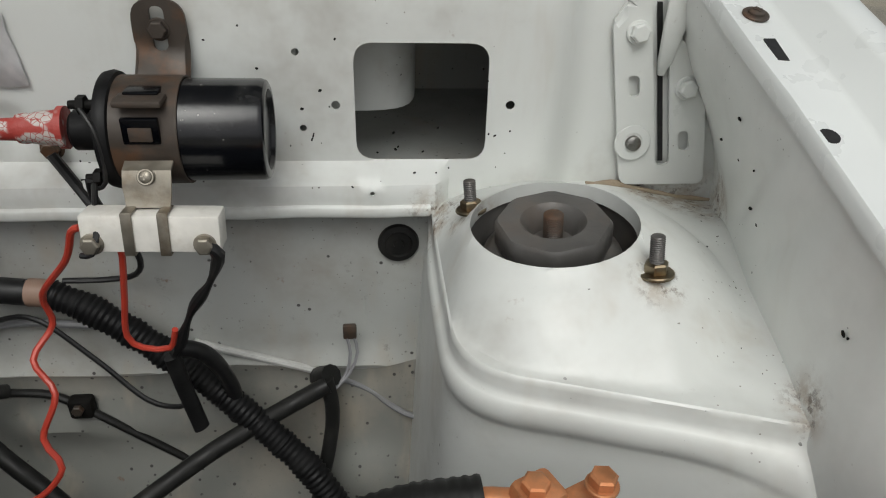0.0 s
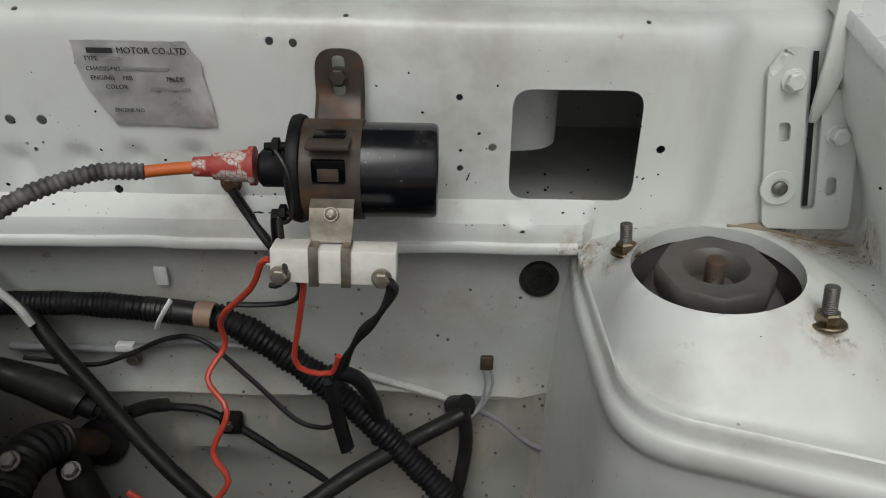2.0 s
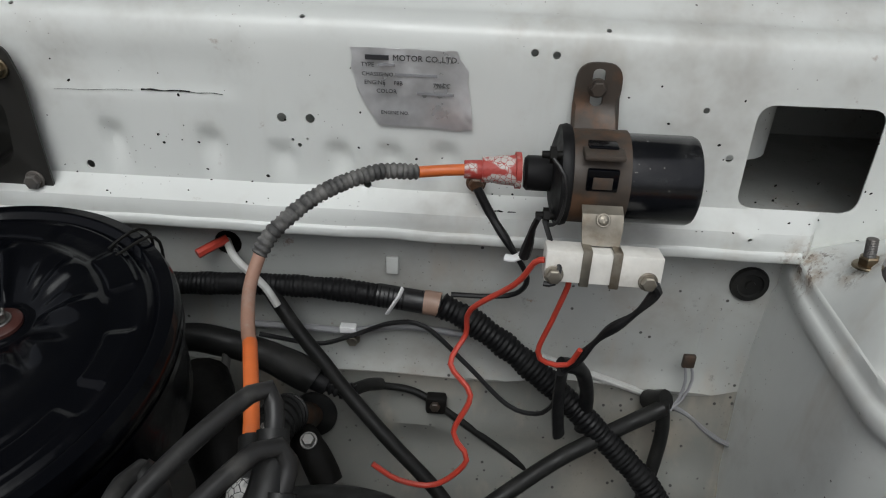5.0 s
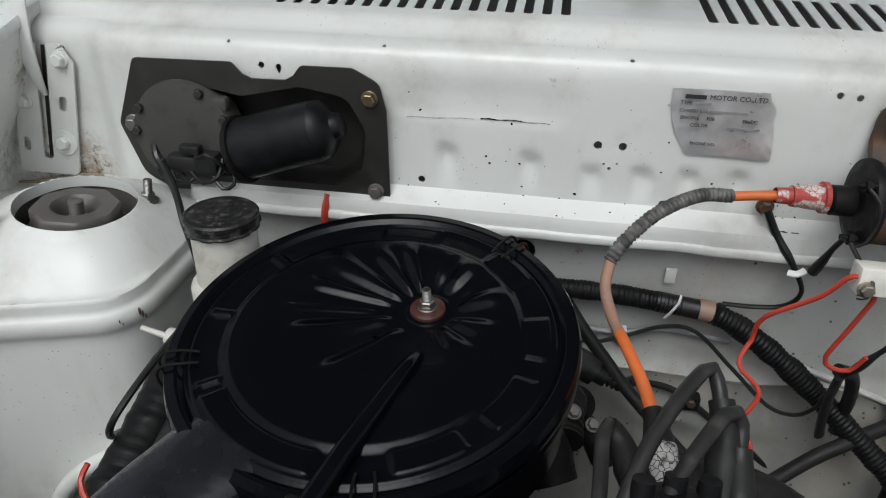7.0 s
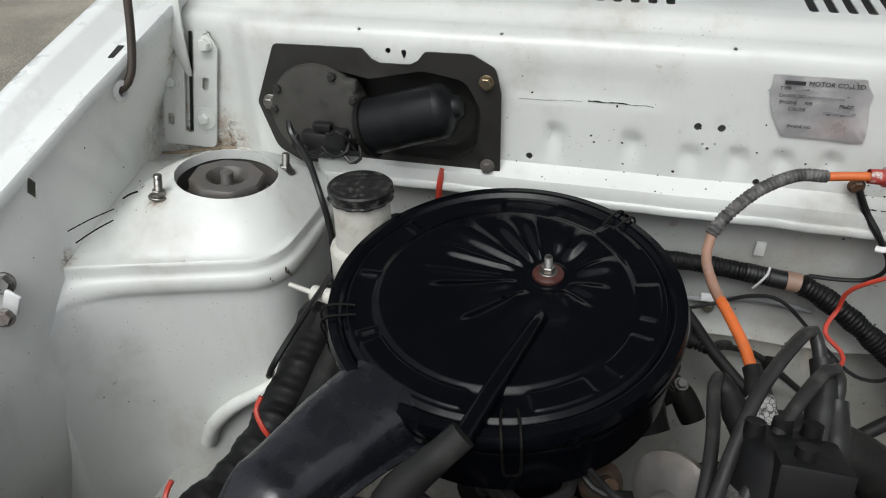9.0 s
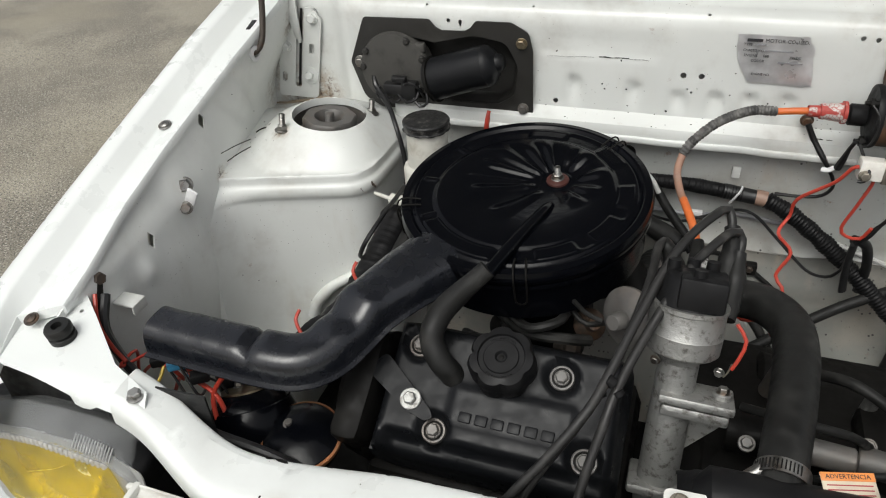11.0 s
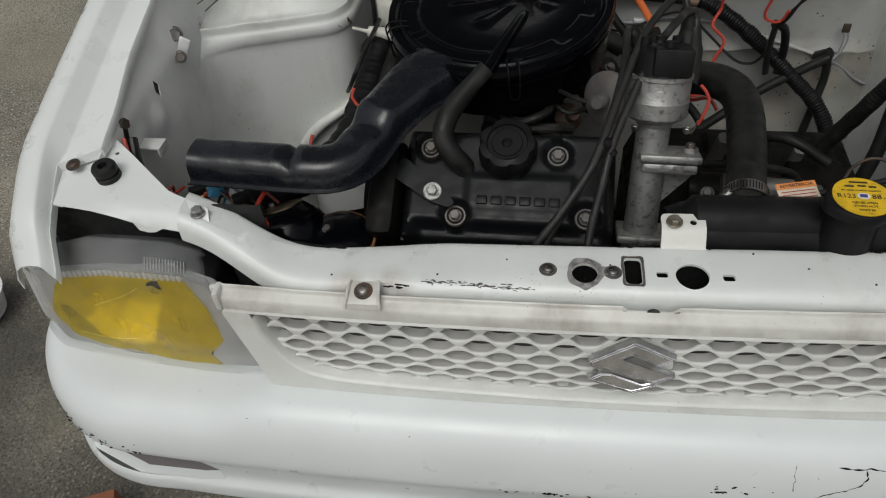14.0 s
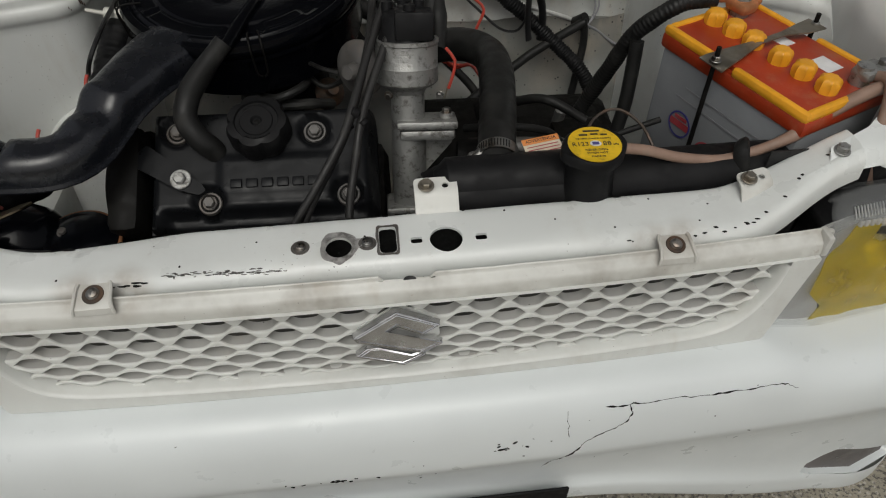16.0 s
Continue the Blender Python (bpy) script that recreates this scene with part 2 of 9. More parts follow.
LABEL_YELLOW = plain("yellow_label", (0.72, 0.46, 0.02), 0.38, 0.6, (0.16, 0.11, 0.04), 0.012)
LABEL_ORANGE = plain("orange_label", (0.72, 0.26, 0.07), 0.45, 0.25)
LABEL_CREAM = plain("cream_label", (0.66, 0.58, 0.45), 0.5, 0.35)
BROWN_HOSE = plain("brown_rubber_tube", (0.27, 0.175, 0.13), 0.5, 0.3)
INK = plain("black_print", (0.025, 0.025, 0.028), 0.5, 0.05)
INK_BLUE = plain("blue_print", (0.05, 0.05, 0.22), 0.5, 0.2)
INK_RED = plain("red_print", (0.38, 0.05, 0.06), 0.5, 0.2)
BRICK = plain("brown_brick", (0.30, 0.11, 0.055), 0.8, 0.5, (0.22, 0.16, 0.13), 0.02)
WHITE_PLASTIC = plain("white_plastic", (0.72, 0.72, 0.72), 0.4, 0.1)
POCKET_SHADE = plain("pocket_shade_grey", (0.12, 0.11, 0.105), 0.5, 0.3, (0.20, 0.18, 0.16), 0.03)
BLUE_CLIP = plain("blue_connector", (0.05, 0.24, 0.42), 0.4, 0.1)
YELLOW_WIRE = plain("yellow_wire", (0.6, 0.42, 0.05), 0.45, 0.2)

# underside kept near black so the lid reflects a shaded bonnet
BONNET = paint("shaded_bonnet_underside", (0.085, 0.085, 0.082), 0.5, 0.0, 0.6)
# grille back and cell floors carry the hollows' shade in their colour
GRILLE_BACK = paint("shaded_grille_back", (0.06, 0.06, 0.056), 0.5, 0.0, 0.6, 0.2)
GRILLE_FLOOR = paint("shaded_grille_floor", (0.45, 0.445, 0.425), 0.45, 0.3, 0.6, 0.3)
FLANGE = paint("stained_grille_flange", (0.66, 0.66, 0.62), 0.85, 0.4, 0.5, 0.6, CLIPS, True)
# oil and spots over white, the deep bay's shade put in the base
PAINT_OILY_SHADED = paint("oily_shaded_white_paint", (0.21, 0.21, 0.195), 1.0, 1.2, 0.5, 0.7)
SEALER = plain("stained_sealer", (0.30, 0.24, 0.17), 0.7, 0.85, (0.12, 0.065, 0.035), 0.010)

# coil can: black enamel with pale dust specks
can = Mat("dusty_coil_enamel", (0.004, 0.0045, 0.006), 0.2, 0.0, 0.2, 0.4)
can.layer((0.35, 0.33, 0.30), can.math("MULTIPLY", can.ramp(can.cells(0.0040), 0.09, 0.14, 1.0, 0.0), can.ramp(can.noise(0.014, 3), 0.50, 0.60, 0.0, 0.8)))
can.layer((0.10, 0.10, 0.095), can.ramp(can.noise(0.02, 5), 0.50, 0.75, 0.0, 0.25))
can.relief(can.noise(0.02, 3), 0.0003)
COIL_CAN = can.done()

# rubber boot with flaking pale crust
boot = Mat("cracked_red_boot", (0.36, 0.045, 0.035), 0.5)
boot.layer((0.52, 0.48, 0.45), boot.math("MULTIPLY", boot.ramp(boot.cells(0.0035, "DISTANCE_TO_EDGE"), 0.02, 0.07), boot.ramp(boot.noise(0.016, 2), 0.50, 0.58)))
boot.relief(boot.noise(0.003, 3), 0.0006)
BOOT = boot.done()

# black boot with a flaking pale crust
crust = Mat("crusted_black_boot", (0.02, 0.02, 0.02), 0.6)
crust.layer((0.50, 0.49, 0.47), crust.math("MULTIPLY", crust.ramp(crust.cells(0.0040, "DISTANCE_TO_EDGE"), 0.02, 0.07), crust.ramp(crust.noise(0.014, 3), 0.40, 0.50)))
crust.relief(crust.noise(0.003, 3), 0.0006)
CRUST = crust.done()

# worn corrugated sleeve
slv = Mat("worn_grey_sleeve", (0.028, 0.028, 0.028), 0.6)
slv.layer((0.17, 0.165, 0.155), slv.ramp(slv.noise(0.010, 4), 0.36, 0.66, 0.1, 0.85))
SLEEVE = slv.done()

# asphalt with pale and dark aggregate, wide stains and broad dark patches beside the front wheel
DARK_PATCHES = [(-0.95, -0.25, 0.0, 0.75), (-1.25, 0.20, 0.0, 0.60), (-0.55, -0.40, 0.0, 0.55)]
asp = Mat("worn_asphalt", (0.205, 0.187, 0.148), 0.85)
asp.layer((0.345, 0.315, 0.245), asp.ramp(asp.noise(0.55, 5), 0.40, 0.66, 0.0, 0.85))
asp.layer((0.46, 0.43, 0.37), asp.ramp(asp.cells(0.010), 0.20, 0.40, 0.85, 0.0))
asp.layer((0.045, 0.042, 0.040), asp.ramp(asp.noise(0.006, 4), 0.50, 0.62, 0.0, 0.8))
asp.layer((0.050, 0.048, 0.040), asp.math("MULTIPLY", asp.near(DARK_PATCHES), asp.ramp(asp.noise(0.30, 5), 0.30, 0.60, 0.35, 0.85)))
asp.layer((0.30, 0.27, 0.20), asp.ramp(asp.noise(0.9, 3), 0.52, 0.70, 0.0, 0.45))
asp.relief(asp.noise(0.011, 3), 0.006)
ASPHALT = asp.done()


def clear(name, tint, share, rough=0.06, haze=None):
    """Clear or filmy plastic: see-through mixed with haze and a glossy skin."""
    m = bpy.data.materials.new(name)
    m.use_nodes = True
    t = m.node_tree
    t.nodes.remove(t.nodes["Principled BSDF"])
    see = t.nodes.new("ShaderNodeBsdfTransparent")
    see.inputs[0].default_value = rgb(tint)
    body = t.nodes.new("ShaderNodeBsdfDiffuse")
    body.inputs[0].default_value = rgb(haze or tint)
    tl = t.nodes.new("ShaderNodeBsdfTranslucent")
    tl.inputs[0].default_value = rgb(haze or tint)
    both = t.nodes.new("ShaderNodeMixShader")
    both.inputs[0].default_value = 0.45
    t.links.new(body.outputs[0], both.inputs[1])
    t.links.new(tl.outputs[0], both.inputs[2])
    mix = t.nodes.new("ShaderNodeMixShader")
    nz = t.nodes.new("ShaderNodeTexNoise")
    geo = t.nodes.new("ShaderNodeNewGeometry")
    t.links.new(geo.outputs["Position"], nz.inputs["Vector"])
    nz.inputs["Scale"].default_value = 25
    mr = t.nodes.new("ShaderNodeMapRange")
    mr.inputs["From Min"].default_value, mr.inputs["From Max"].default_value = 0.35, 0.65
    mr.inputs["To Min"].default_value, mr.inputs["To Max"].default_value = share * 0.8, min(1.0, share * 1.2)
    t.links.new(nz.outputs["Fac"], mr.inputs["Value"])
    t.links.new(mr.outputs[0], mix.inputs[0])
    t.links.new(see.outputs[0], mix.inputs[1])
    t.links.new(both.outputs[0], mix.inputs[2])
    gl = t.nodes.new("ShaderNodeBsdfGlossy")
    gl.inputs["Roughness"].default_value = rough
    lw = t.nodes.new("ShaderNodeLayerWeight")
    lw.inputs[0].default_value = 0.5
    pw = t.nodes.new("ShaderNodeMath")
    pw.operation = "POWER"
    pw.inputs[1].default_value = 3.0
    t.links.new(lw.outputs["Facing"], pw.inputs[0])
    fr = t.nodes.new("ShaderNodeMapRange")
    fr.inputs["To Min"].default_value, fr.inputs["To Max"].default_value = 0.015, 0.40
    t.links.new(pw.outputs[0], fr.inputs["Value"])
    skin = t.nodes.new("ShaderNodeMixShader")
    t.links.new(fr.outputs[0], skin.inputs[0])
    t.links.new(mix.outputs[0], skin.inputs[1])
    t.links.new(gl.outputs[0], skin.inputs[2])
    t.links.new(skin.outputs[0], t.nodes["Material Output"].inputs[0])
    return m


LENS = clear("clear_lamp_lens", (0.97, 0.97, 0.97), 0.04, 0.10, (0.6, 0.6, 0.6))
LENS_RIB = clear("bright_lens_ribs", (0.95, 0.95, 0.95), 0.55, 0.10, (0.80, 0.80, 0.80))
FROST = clear("frosted_lamp_plastic", (0.92, 0.93, 0.93), 0.24, 0.15, (0.60, 0.61, 0.61))
BEZEL = plain("grey_lamp_bezel", (0.36, 0.36, 0.35), 0.35, 0.3, (0.22, 0.21, 0.20), 0.03)
WIPER_GREY = plain("dusty_grey_cast_cover", (0.050, 0.048, 0.043), 0.6, 0.75, (0.022, 0.021, 0.019), 0.028)
BADGE = metal("dulled_chrome_plastic", (0.64, 0.64, 0.64), 0.20, 0.10, (0.45, 0.44, 0.43), 0.02, 0.82)
FILM = clear("yellow_lamp_film", (0.98, 0.86, 0.0), 0.40, 0.16, (0.70, 0.575, 0.0))
FILM_EDGE = plain("bright_film_crease", (0.86, 0.72, 0.03), 0.3, 0.1, (0.7, 0.55, 0.02), 0.01)
REFLECTOR = metal("lamp_reflector", (0.80, 0.80, 0.80), 0.24, 0.1, (0.3, 0.3, 0.3))

# ---- builders ----
WORLD = {}


def thing(name, loc, label, category, group="", kind=""):
    ob = new(name)
    ob.location = loc
    ob.empty_display_size = 0.02
    WORLD[ob] = Matrix.Translation(loc)
    return tagged(ob, label, category, group, kind)


def finish(bm, sharp=38):
    bmesh.ops.recalc_face_normals(bm, faces=bm.faces)
    lim = radians(sharp)
    for f in bm.faces:
        f.smooth = True
    for e in bm.edges:
        if len(e.link_faces) == 2 and e.calc_face_angle(0) > lim:
            e.smooth = False


def mesh_of(name, bm, mat, sharp=38):
    finish(bm, sharp)
    me = bpy.data.meshes.new(name)
    bm.to_mesh(me)
    bm.free()
    me.materials.append(mat)
    return me


def put(name, me, parent, m=None, label=""):
    """Link a mesh at the pose m of the world, under a parent."""
    ob = new(name, me)
    m = m or Matrix()
    WORLD[ob] = m
    if parent is not None:
        ob.parent = parent
        ob.matrix_parent_inverse = WORLD[parent].inverted()
    ob.matrix_basis = m
    if label:
        ob["label"] = label
    return ob


def part(name, bm, mat, parent, label="", sharp=38):
    return put(name, mesh_of(name, bm, mat, sharp), parent, None, label)


def solo(name, bm, mat, label, category, group="", kind="", sharp=38):
    """A thing of one mesh, with its origin at the middle of its base."""
    lo = [min(v.co[i] for v in bm.verts) for i in range(3)]
    hi = [max(v.co[i] for v in bm.verts) for i in range(3)]
    c = Vector(((lo[0] + hi[0]) / 2, (lo[1] + hi[1]) / 2, lo[2]))
    bmesh.ops.translate(bm, verts=bm.verts, vec=-c)
    ob = put(name, mesh_of(name, bm, mat, sharp), None, Matrix.Translation(c))
    return tagged(ob, label, category, group, kind)


def frame_of(p, n, up=(0, 0, 1)):
    """A pose at p whose z looks along n."""
    n = Vector(n).normalized()
    up = Vector(up)
    if abs(n.dot(up.normalized())) > 0.98:
        up = Vector((0, 1, 0))
    x = up.cross(n).normalized()
    y = n.cross(x)
    m = Matrix((x, y, n)).transposed().to_4x4()
    return Matrix.Translation(p) @ m


def add_box(bm, c, size, bevel=0.0, m=None, seg=2):
    r = bmesh.ops.create_cube(bm, size=1.0)
    vs = r["verts"]
    bmesh.ops.scale(bm, verts=vs, vec=size)
    if bevel:
        es = list({e for v in vs for e in v.link_edges})
        r = bmesh.ops.bevel(bm, geom=es, offset=bevel, segments=seg, affect="EDGES", profile=0.5)
        vs = list({v for f in r["faces"] for v in f.verts} | {v for v in vs if v.is_valid})
    mm = Matrix.Translation(c)
    if m is not None:
        mm = m @ mm
    bmesh.ops.transform(bm, matrix=mm, verts=vs)
    return vs


def add_lathe(bm, profile, m=None, seg=28, lobes=None, arc=None):
    """Turn a profile of (radius, height) about z. lobes: a factor of the radius by angle and row."""
    m = m or Matrix()
    rings = []
    for k, (r, z) in enumerate(profile):
        if r < 1e-6:
            rings.append([bm.verts.new(m @ Vector((0, 0, z)))])
        else:
            ring = []
            for i in range(seg):
                a = 2 * math.pi * i / seg
                q = r * (lobes(a, k) if lobes else 1.0)
                ring.append(bm.verts.new(m @ Vector((q * math.cos(a), q * math.sin(a), z))))
            rings.append(ring)
    for a, b in zip(rings, rings[1:]):
        for i in range(seg):
            j = (i + 1) % seg
            if len(a) == 1 and len(b) == 1:
                break
            if len(a) == 1:
                bm.faces.new((a[0], b[j], b[i]))
            elif len(b) == 1:
                bm.faces.new((a[i], a[j], b[0]))
            else:
                bm.faces.new((a[i], a[j], b[j], b[i]))
    return rings


def add_cyl(bm, p0, p1, r0, r1=None, seg=20, bevel=0.0):
    p0, p1 = Vector(p0), Vector(p1)
    r1 = r0 if r1 is None else r1
    m = frame_of(p0, p1 - p0)
    h = (p1 - p0).length
    b = bevel
    prof = [(0, 0), (r0 - b, 0), (r0, b), (r1, h - b), (r1 - b, h), (0, h)] if b else [(0, 0), (r0, 0), (r1, h), (0, h)]
    add_lathe(bm, prof, m, seg)


def spline(pts, step=0.006):
    """Catmull-Rom points along the control points."""
    P = [Vector(p) for p in pts]
    P = [P[0] * 2 - P[1]] + P + [P[-1] * 2 - P[-2]]
    out = []
    for i in range(1, len(P) - 2):
        a, b, c, d = P[i - 1 : i + 3]
        n = max(2, int((c - b).length / step))
        for k in range(n):
            t = k / n
            out.append(0.5 * ((2 * b) + (c - a) * t + (2 * a - 5 * b + 4 * c - d) * t * t + (3 * b - a - 3 * c + d) * t ** 3))
    out.append(P[-2].copy())
    return out


def add_tube(bm, pts, r, seg=10, step=0.006, rib=0.0, pitch=0.0045, flat=1.0, wobble=0.0, smooth=True):
    """A tube along a smooth line; r may be a function of 0..1; rib: depth of corrugation."""
    path = spline(pts, 0.0011 if rib else step) if smooth else [Vector(p) for p in pts]
    n = len(path)
    length = [0.0]
    for a, b in zip(path, path[1:]):
        length.append(length[-1] + (b - a).length)
    tot = length[-1]
    rings = []
    nrm = None
    for i, p in enumerate(path):
        t = (path[min(i + 1, n - 1)] - path[max(i - 1, 0)]).normalized()
        if nrm is None:
            nrm = t.orthogonal().normalized()
        nrm = (nrm - t * nrm.dot(t)).normalized()
        bi = t.cross(nrm)
        q = r(length[i] / tot) if callable(r) else r
        if rib:
            q += rib * (0.5 if math.sin(2 * math.pi * length[i] / pitch) > 0 else -0.5)
        if wobble:
            q *= 1 + wobble * noise.noise(p * 60)
        rings.append([bm.verts.new(p + q * (math.cos(2 * math.pi * k / seg) * nrm + flat * math.sin(2 * math.pi * k / seg) * bi)) for k in range(seg)])
    for a, b in zip(rings, rings[1:]):
        for k in range(seg):
            j = (k + 1) % seg
            bm.faces.new((a[k], a[j], b[j], b[k]))
    bm.faces.new(list(reversed(rings[0])))
    bm.faces.new(rings[-1])


def add_sweep(bm, path, sections, close=True):
    """Loft closed sections (lists of 3D points with equal counts) one after another."""
    rings = [[bm.verts.new(p) for p in s] for s in sections]
    n = len(rings[0])
    for a, b in zip(rings, rings[1:]):
        for k in range(n):
            j = (k + 1) % n
            bm.faces.new((a[k], a[j], b[j], b[k]))
    if close:
        bm.faces.new(list(reversed(rings[0])))
        bm.faces.new(rings[-1])


def loft(bm, lines, thick=0.0):
    """A grid surface through lines of points with equal counts; thick: sheet thickness."""
    rows = [[bm.verts.new(p) for p in l] for l in lines]
    fs = []
    for a, b in zip(rows, rows[1:]):
        for k in range(len(a) - 1):
            fs.append(bm.faces.new((a[k], a[k + 1], b[k + 1], b[k])))
    if thick:
        bmesh.ops.recalc_face_normals(bm, faces=fs)
        bmesh.ops.solidify(bm, geom=fs, thickness=thick)
    return rows


def circle(cx, cy, r, n=14):
    return [(cx + r * math.cos(2 * math.pi * i / n), cy + r * math.sin(2 * math.pi * i / n)) for i in range(n)]


def round_poly(pts, r, n=5):
    """A polygon with rounded corners."""
    out = []
    m = len(pts)
    rs = r if isinstance(r, (list, tuple)) else [r] * m
    for i in range(m):
        p, a, b = Vector(pts[i]), Vector(pts[i - 1]), Vector(pts[(i + 1) % m])
        q = rs[i]
        if q <= 0:
            out.append(tuple(p))
            continue
        u, v = (a - p).normalized(), (b - p).normalized()
        ang = u.angle(v)
        d = min(q / math.tan(ang / 2), (a - p).length * 0.48, (b - p).length * 0.48)
        s, e = p + u * d, p + v * d
        for k in range(n + 1):
            t = k / n
            out.append(tuple((1 - t) ** 2 * s + 2 * t * (1 - t) * p + t * t * e))
    return out


def inside(P, poly):
    """Which points lie in a polygon."""
    x, y = P[:, 0], P[:, 1]
    res = np.zeros(len(P), bool)
    n = len(poly)
    for i in range(n):
        (x0, y0), (x1, y1) = poly[i], poly[(i + 1) % n]
        if y0 == y1:
            continue
        hit = ((y0 > y) != (y1 > y)) & (x < (x1 - x0) * (y - y0) / (y1 - y0) + x0)
        res ^= hit
    return res


def add_sheet(bm, outer, holes, f, step, thick=0.0015, fine=None):
    """A sheet over a flat outline with holes, bent by f(u, v) into the world, of that thickness."""
    from mathutils.geometry import delaunay_2d_cdt
    loops = []
    for loop in [outer] + holes:
        pts = []
        for i, p in enumerate(loop):
            q = loop[(i + 1) % len(loop)]
            d = math.dist(p, q)
            k = max(1, int(d / step))
            pts += [(p[0] + (q[0] - p[0]) * j / k, p[1] + (q[1] - p[1]) * j / k) for j in range(k)]
        loops.append(pts)
    V, E = [], []
    for pts in loops:
        s = len(V)
        V += pts
        E += [(s + i, s + (i + 1) % len(pts)) for i in range(len(pts))]
    xs, ys = [p[0] for p in outer], [p[1] for p in outer]
    gx = np.arange(min(xs) + step / 2, max(xs), step)
    gy = np.arange(min(ys) + step / 2, max(ys), step)
    G = np.array([(x, y) for x in gx for y in gy])
    keep = inside(G, loops[0])
    for h in loops[1:]:
        keep &= ~inside(G, h)
    B = np.array(V)
    G = G[keep]
    near = np.array([np.min((B[:, 0] - g[0]) ** 2 + (B[:, 1] - g[1]) ** 2) for g in G]) if len(G) else np.array([])
    if len(G):
        G = G[near > (0.35 * step) ** 2]
        V = V + [tuple(g) for g in G]
    co, _, faces, *_ = delaunay_2d_cdt([Vector(v) for v in V], E, [], 0, 1e-7)
    C = np.array([[sum(co[i][k] for i in t) / len(t) for k in (0, 1)] for t in faces])
    ok = inside(C, loops[0])
    for h in loops[1:]:
        ok &= ~inside(C, h)
    vs = [bm.verts.new(f(p[0], p[1])) for p in co]
    fs = [bm.faces.new([vs[i] for i in t]) for t, o in zip(faces, ok) if o]
    loose = [v for v in vs if not v.link_faces]
    bmesh.ops.delete(bm, geom=loose, context="VERTS")
    if thick:
        bmesh.ops.recalc_face_normals(bm, faces=fs)
        bmesh.ops.solidify(bm, geom=fs, thickness=thick)
    return fs


def ss(x, a, b):
    t = min(1.0, max(0.0, (x - a) / (b - a)))
    return t * t * (3 - 2 * t)


def bump(x, c, w):
    return math.exp(-((x - c) / w) ** 2)


def lerp(x, xs, ys):
    return float(np.interp(x, xs, ys))


CACHE = {}


def bolt_mesh(r, mat, washer=1.5, stud=0.0, cross=False):
    key = ("bolt", r, mat.name, washer, stud, cross)
    if key not in CACHE:
        bm = bmesh.new()
        if washer:
            add_lathe(bm, [(0, 0), (r * washer, 0), (r * washer, r * 0.18), (r * washer * 0.93, r * 0.28), (0, r * 0.28)], None, 20)
        h0 = r * 0.28 if washer else 0
        if cross:
            add_lathe(bm, [(r, h0), (r * 0.95, h0 + r * 0.25), (r * 0.6, h0 + r * 0.45), (0, h0 + r * 0.5)], None, 20)
            for a in (0, 90):
                add_box(bm, (0, 0, h0 + r * 0.45), (r * 1.1, r * 0.22, r * 0.2), 0, Matrix.Rotation(radians(a), 4, "Z"))
        else:
            add_lathe(bm, [(r * 0.96, h0), (r, h0 + r * 0.1), (r, h0 + r * 0.75), (r * 0.82, h0 + r * 0.9), (0, h0 + r * 0.9)], None, 6)
        if stud:
            z, k = h0 + r * 0.9, 0
            prof = []
            while z < stud:
                prof += [(r * 0.58, z), (r * 0.50, z + 0.0006)]
                z += 0.0012
            add_lathe(bm, prof + [(0, z)], None, 12)
        CACHE[key] = mesh_of("bolt", bm, mat, 30)
    return CACHE[key]


def bolt(parent, p, n, r=0.006, mat=None, washer=1.5, stud=0.0, spin=0.0, cross=False, name="bolt", label=""):
    m = frame_of(p, n) @ Matrix.Rotation(radians(spin), 4, "Z")
    return put(name, bolt_mesh(r, mat or ZINC, washer, stud, cross), parent, m, label)


def writing(name, text, size, m, mat, parent, depth=0.0002, align="LEFT"):
    """Raised or printed words as a mesh, at the pose m (x along the line, z out of the surface)."""
    cu = bpy.data.curves.new(name, "FONT")
    cu.body, cu.size, cu.extrude, cu.align_x = text, size, depth, align
    cu.resolution_u = 2
    ob = bpy.data.objects.new(name, cu)
    me = bpy.data.meshes.new_from_object(ob)
    bpy.data.objects.remove(ob)
    me.name = name
    me.materials.clear()
    me.materials.append(mat)
    return put(name, me, parent, m)


def bar(parent, m, x, y, w, h, mat, name="print_bar", d=0.0003):
    bm = bmesh.new()
    add_box(bm, (x + w / 2, y, 0), (w, h, d), 0)
    bmesh.ops.transform(bm, matrix=m, verts=bm.verts)
    return part(name, bm, mat, parent)

# ---- ground ----
bm = bmesh.new()
N = 60
for i in range(N + 1):
    for j in range(N + 1):
        u, v = (i / N * 2 - 1), (j / N * 2 - 1)
        x, y = 4 * u + 900 * u ** 9, 4 * v + 900 * v ** 9
        bm.verts.new((x, y, 0.006 * noise.noise(Vector((x * 1.5, y * 1.5, 0))) - 0.006))
bm.verts.ensure_lookup_table()
for i in range(N):
    for j in range(N):
        a = i * (N + 1) + j
        bm.faces.new([bm.verts[k] for k in (a, a + N + 1, a + N + 2, a + 1)])
ob = part("ground", bm, ASPHALT, None)
tagged(ob, "worn grey asphalt yard with pale gravel and stains", "ground", kind="structure")

# ---- car body ----
body = thing("car_body", (0, 0.2, 0.45), "white painted front body of a small old hatchback with its bonnet open", "car body", kind="structure")

FLUTES = [(-0.141, 0.873), (-0.066, 0.870), (-0.012, 0.862), (0.031, 0.864), (0.070, 0.865), (0.111, 0.868)]
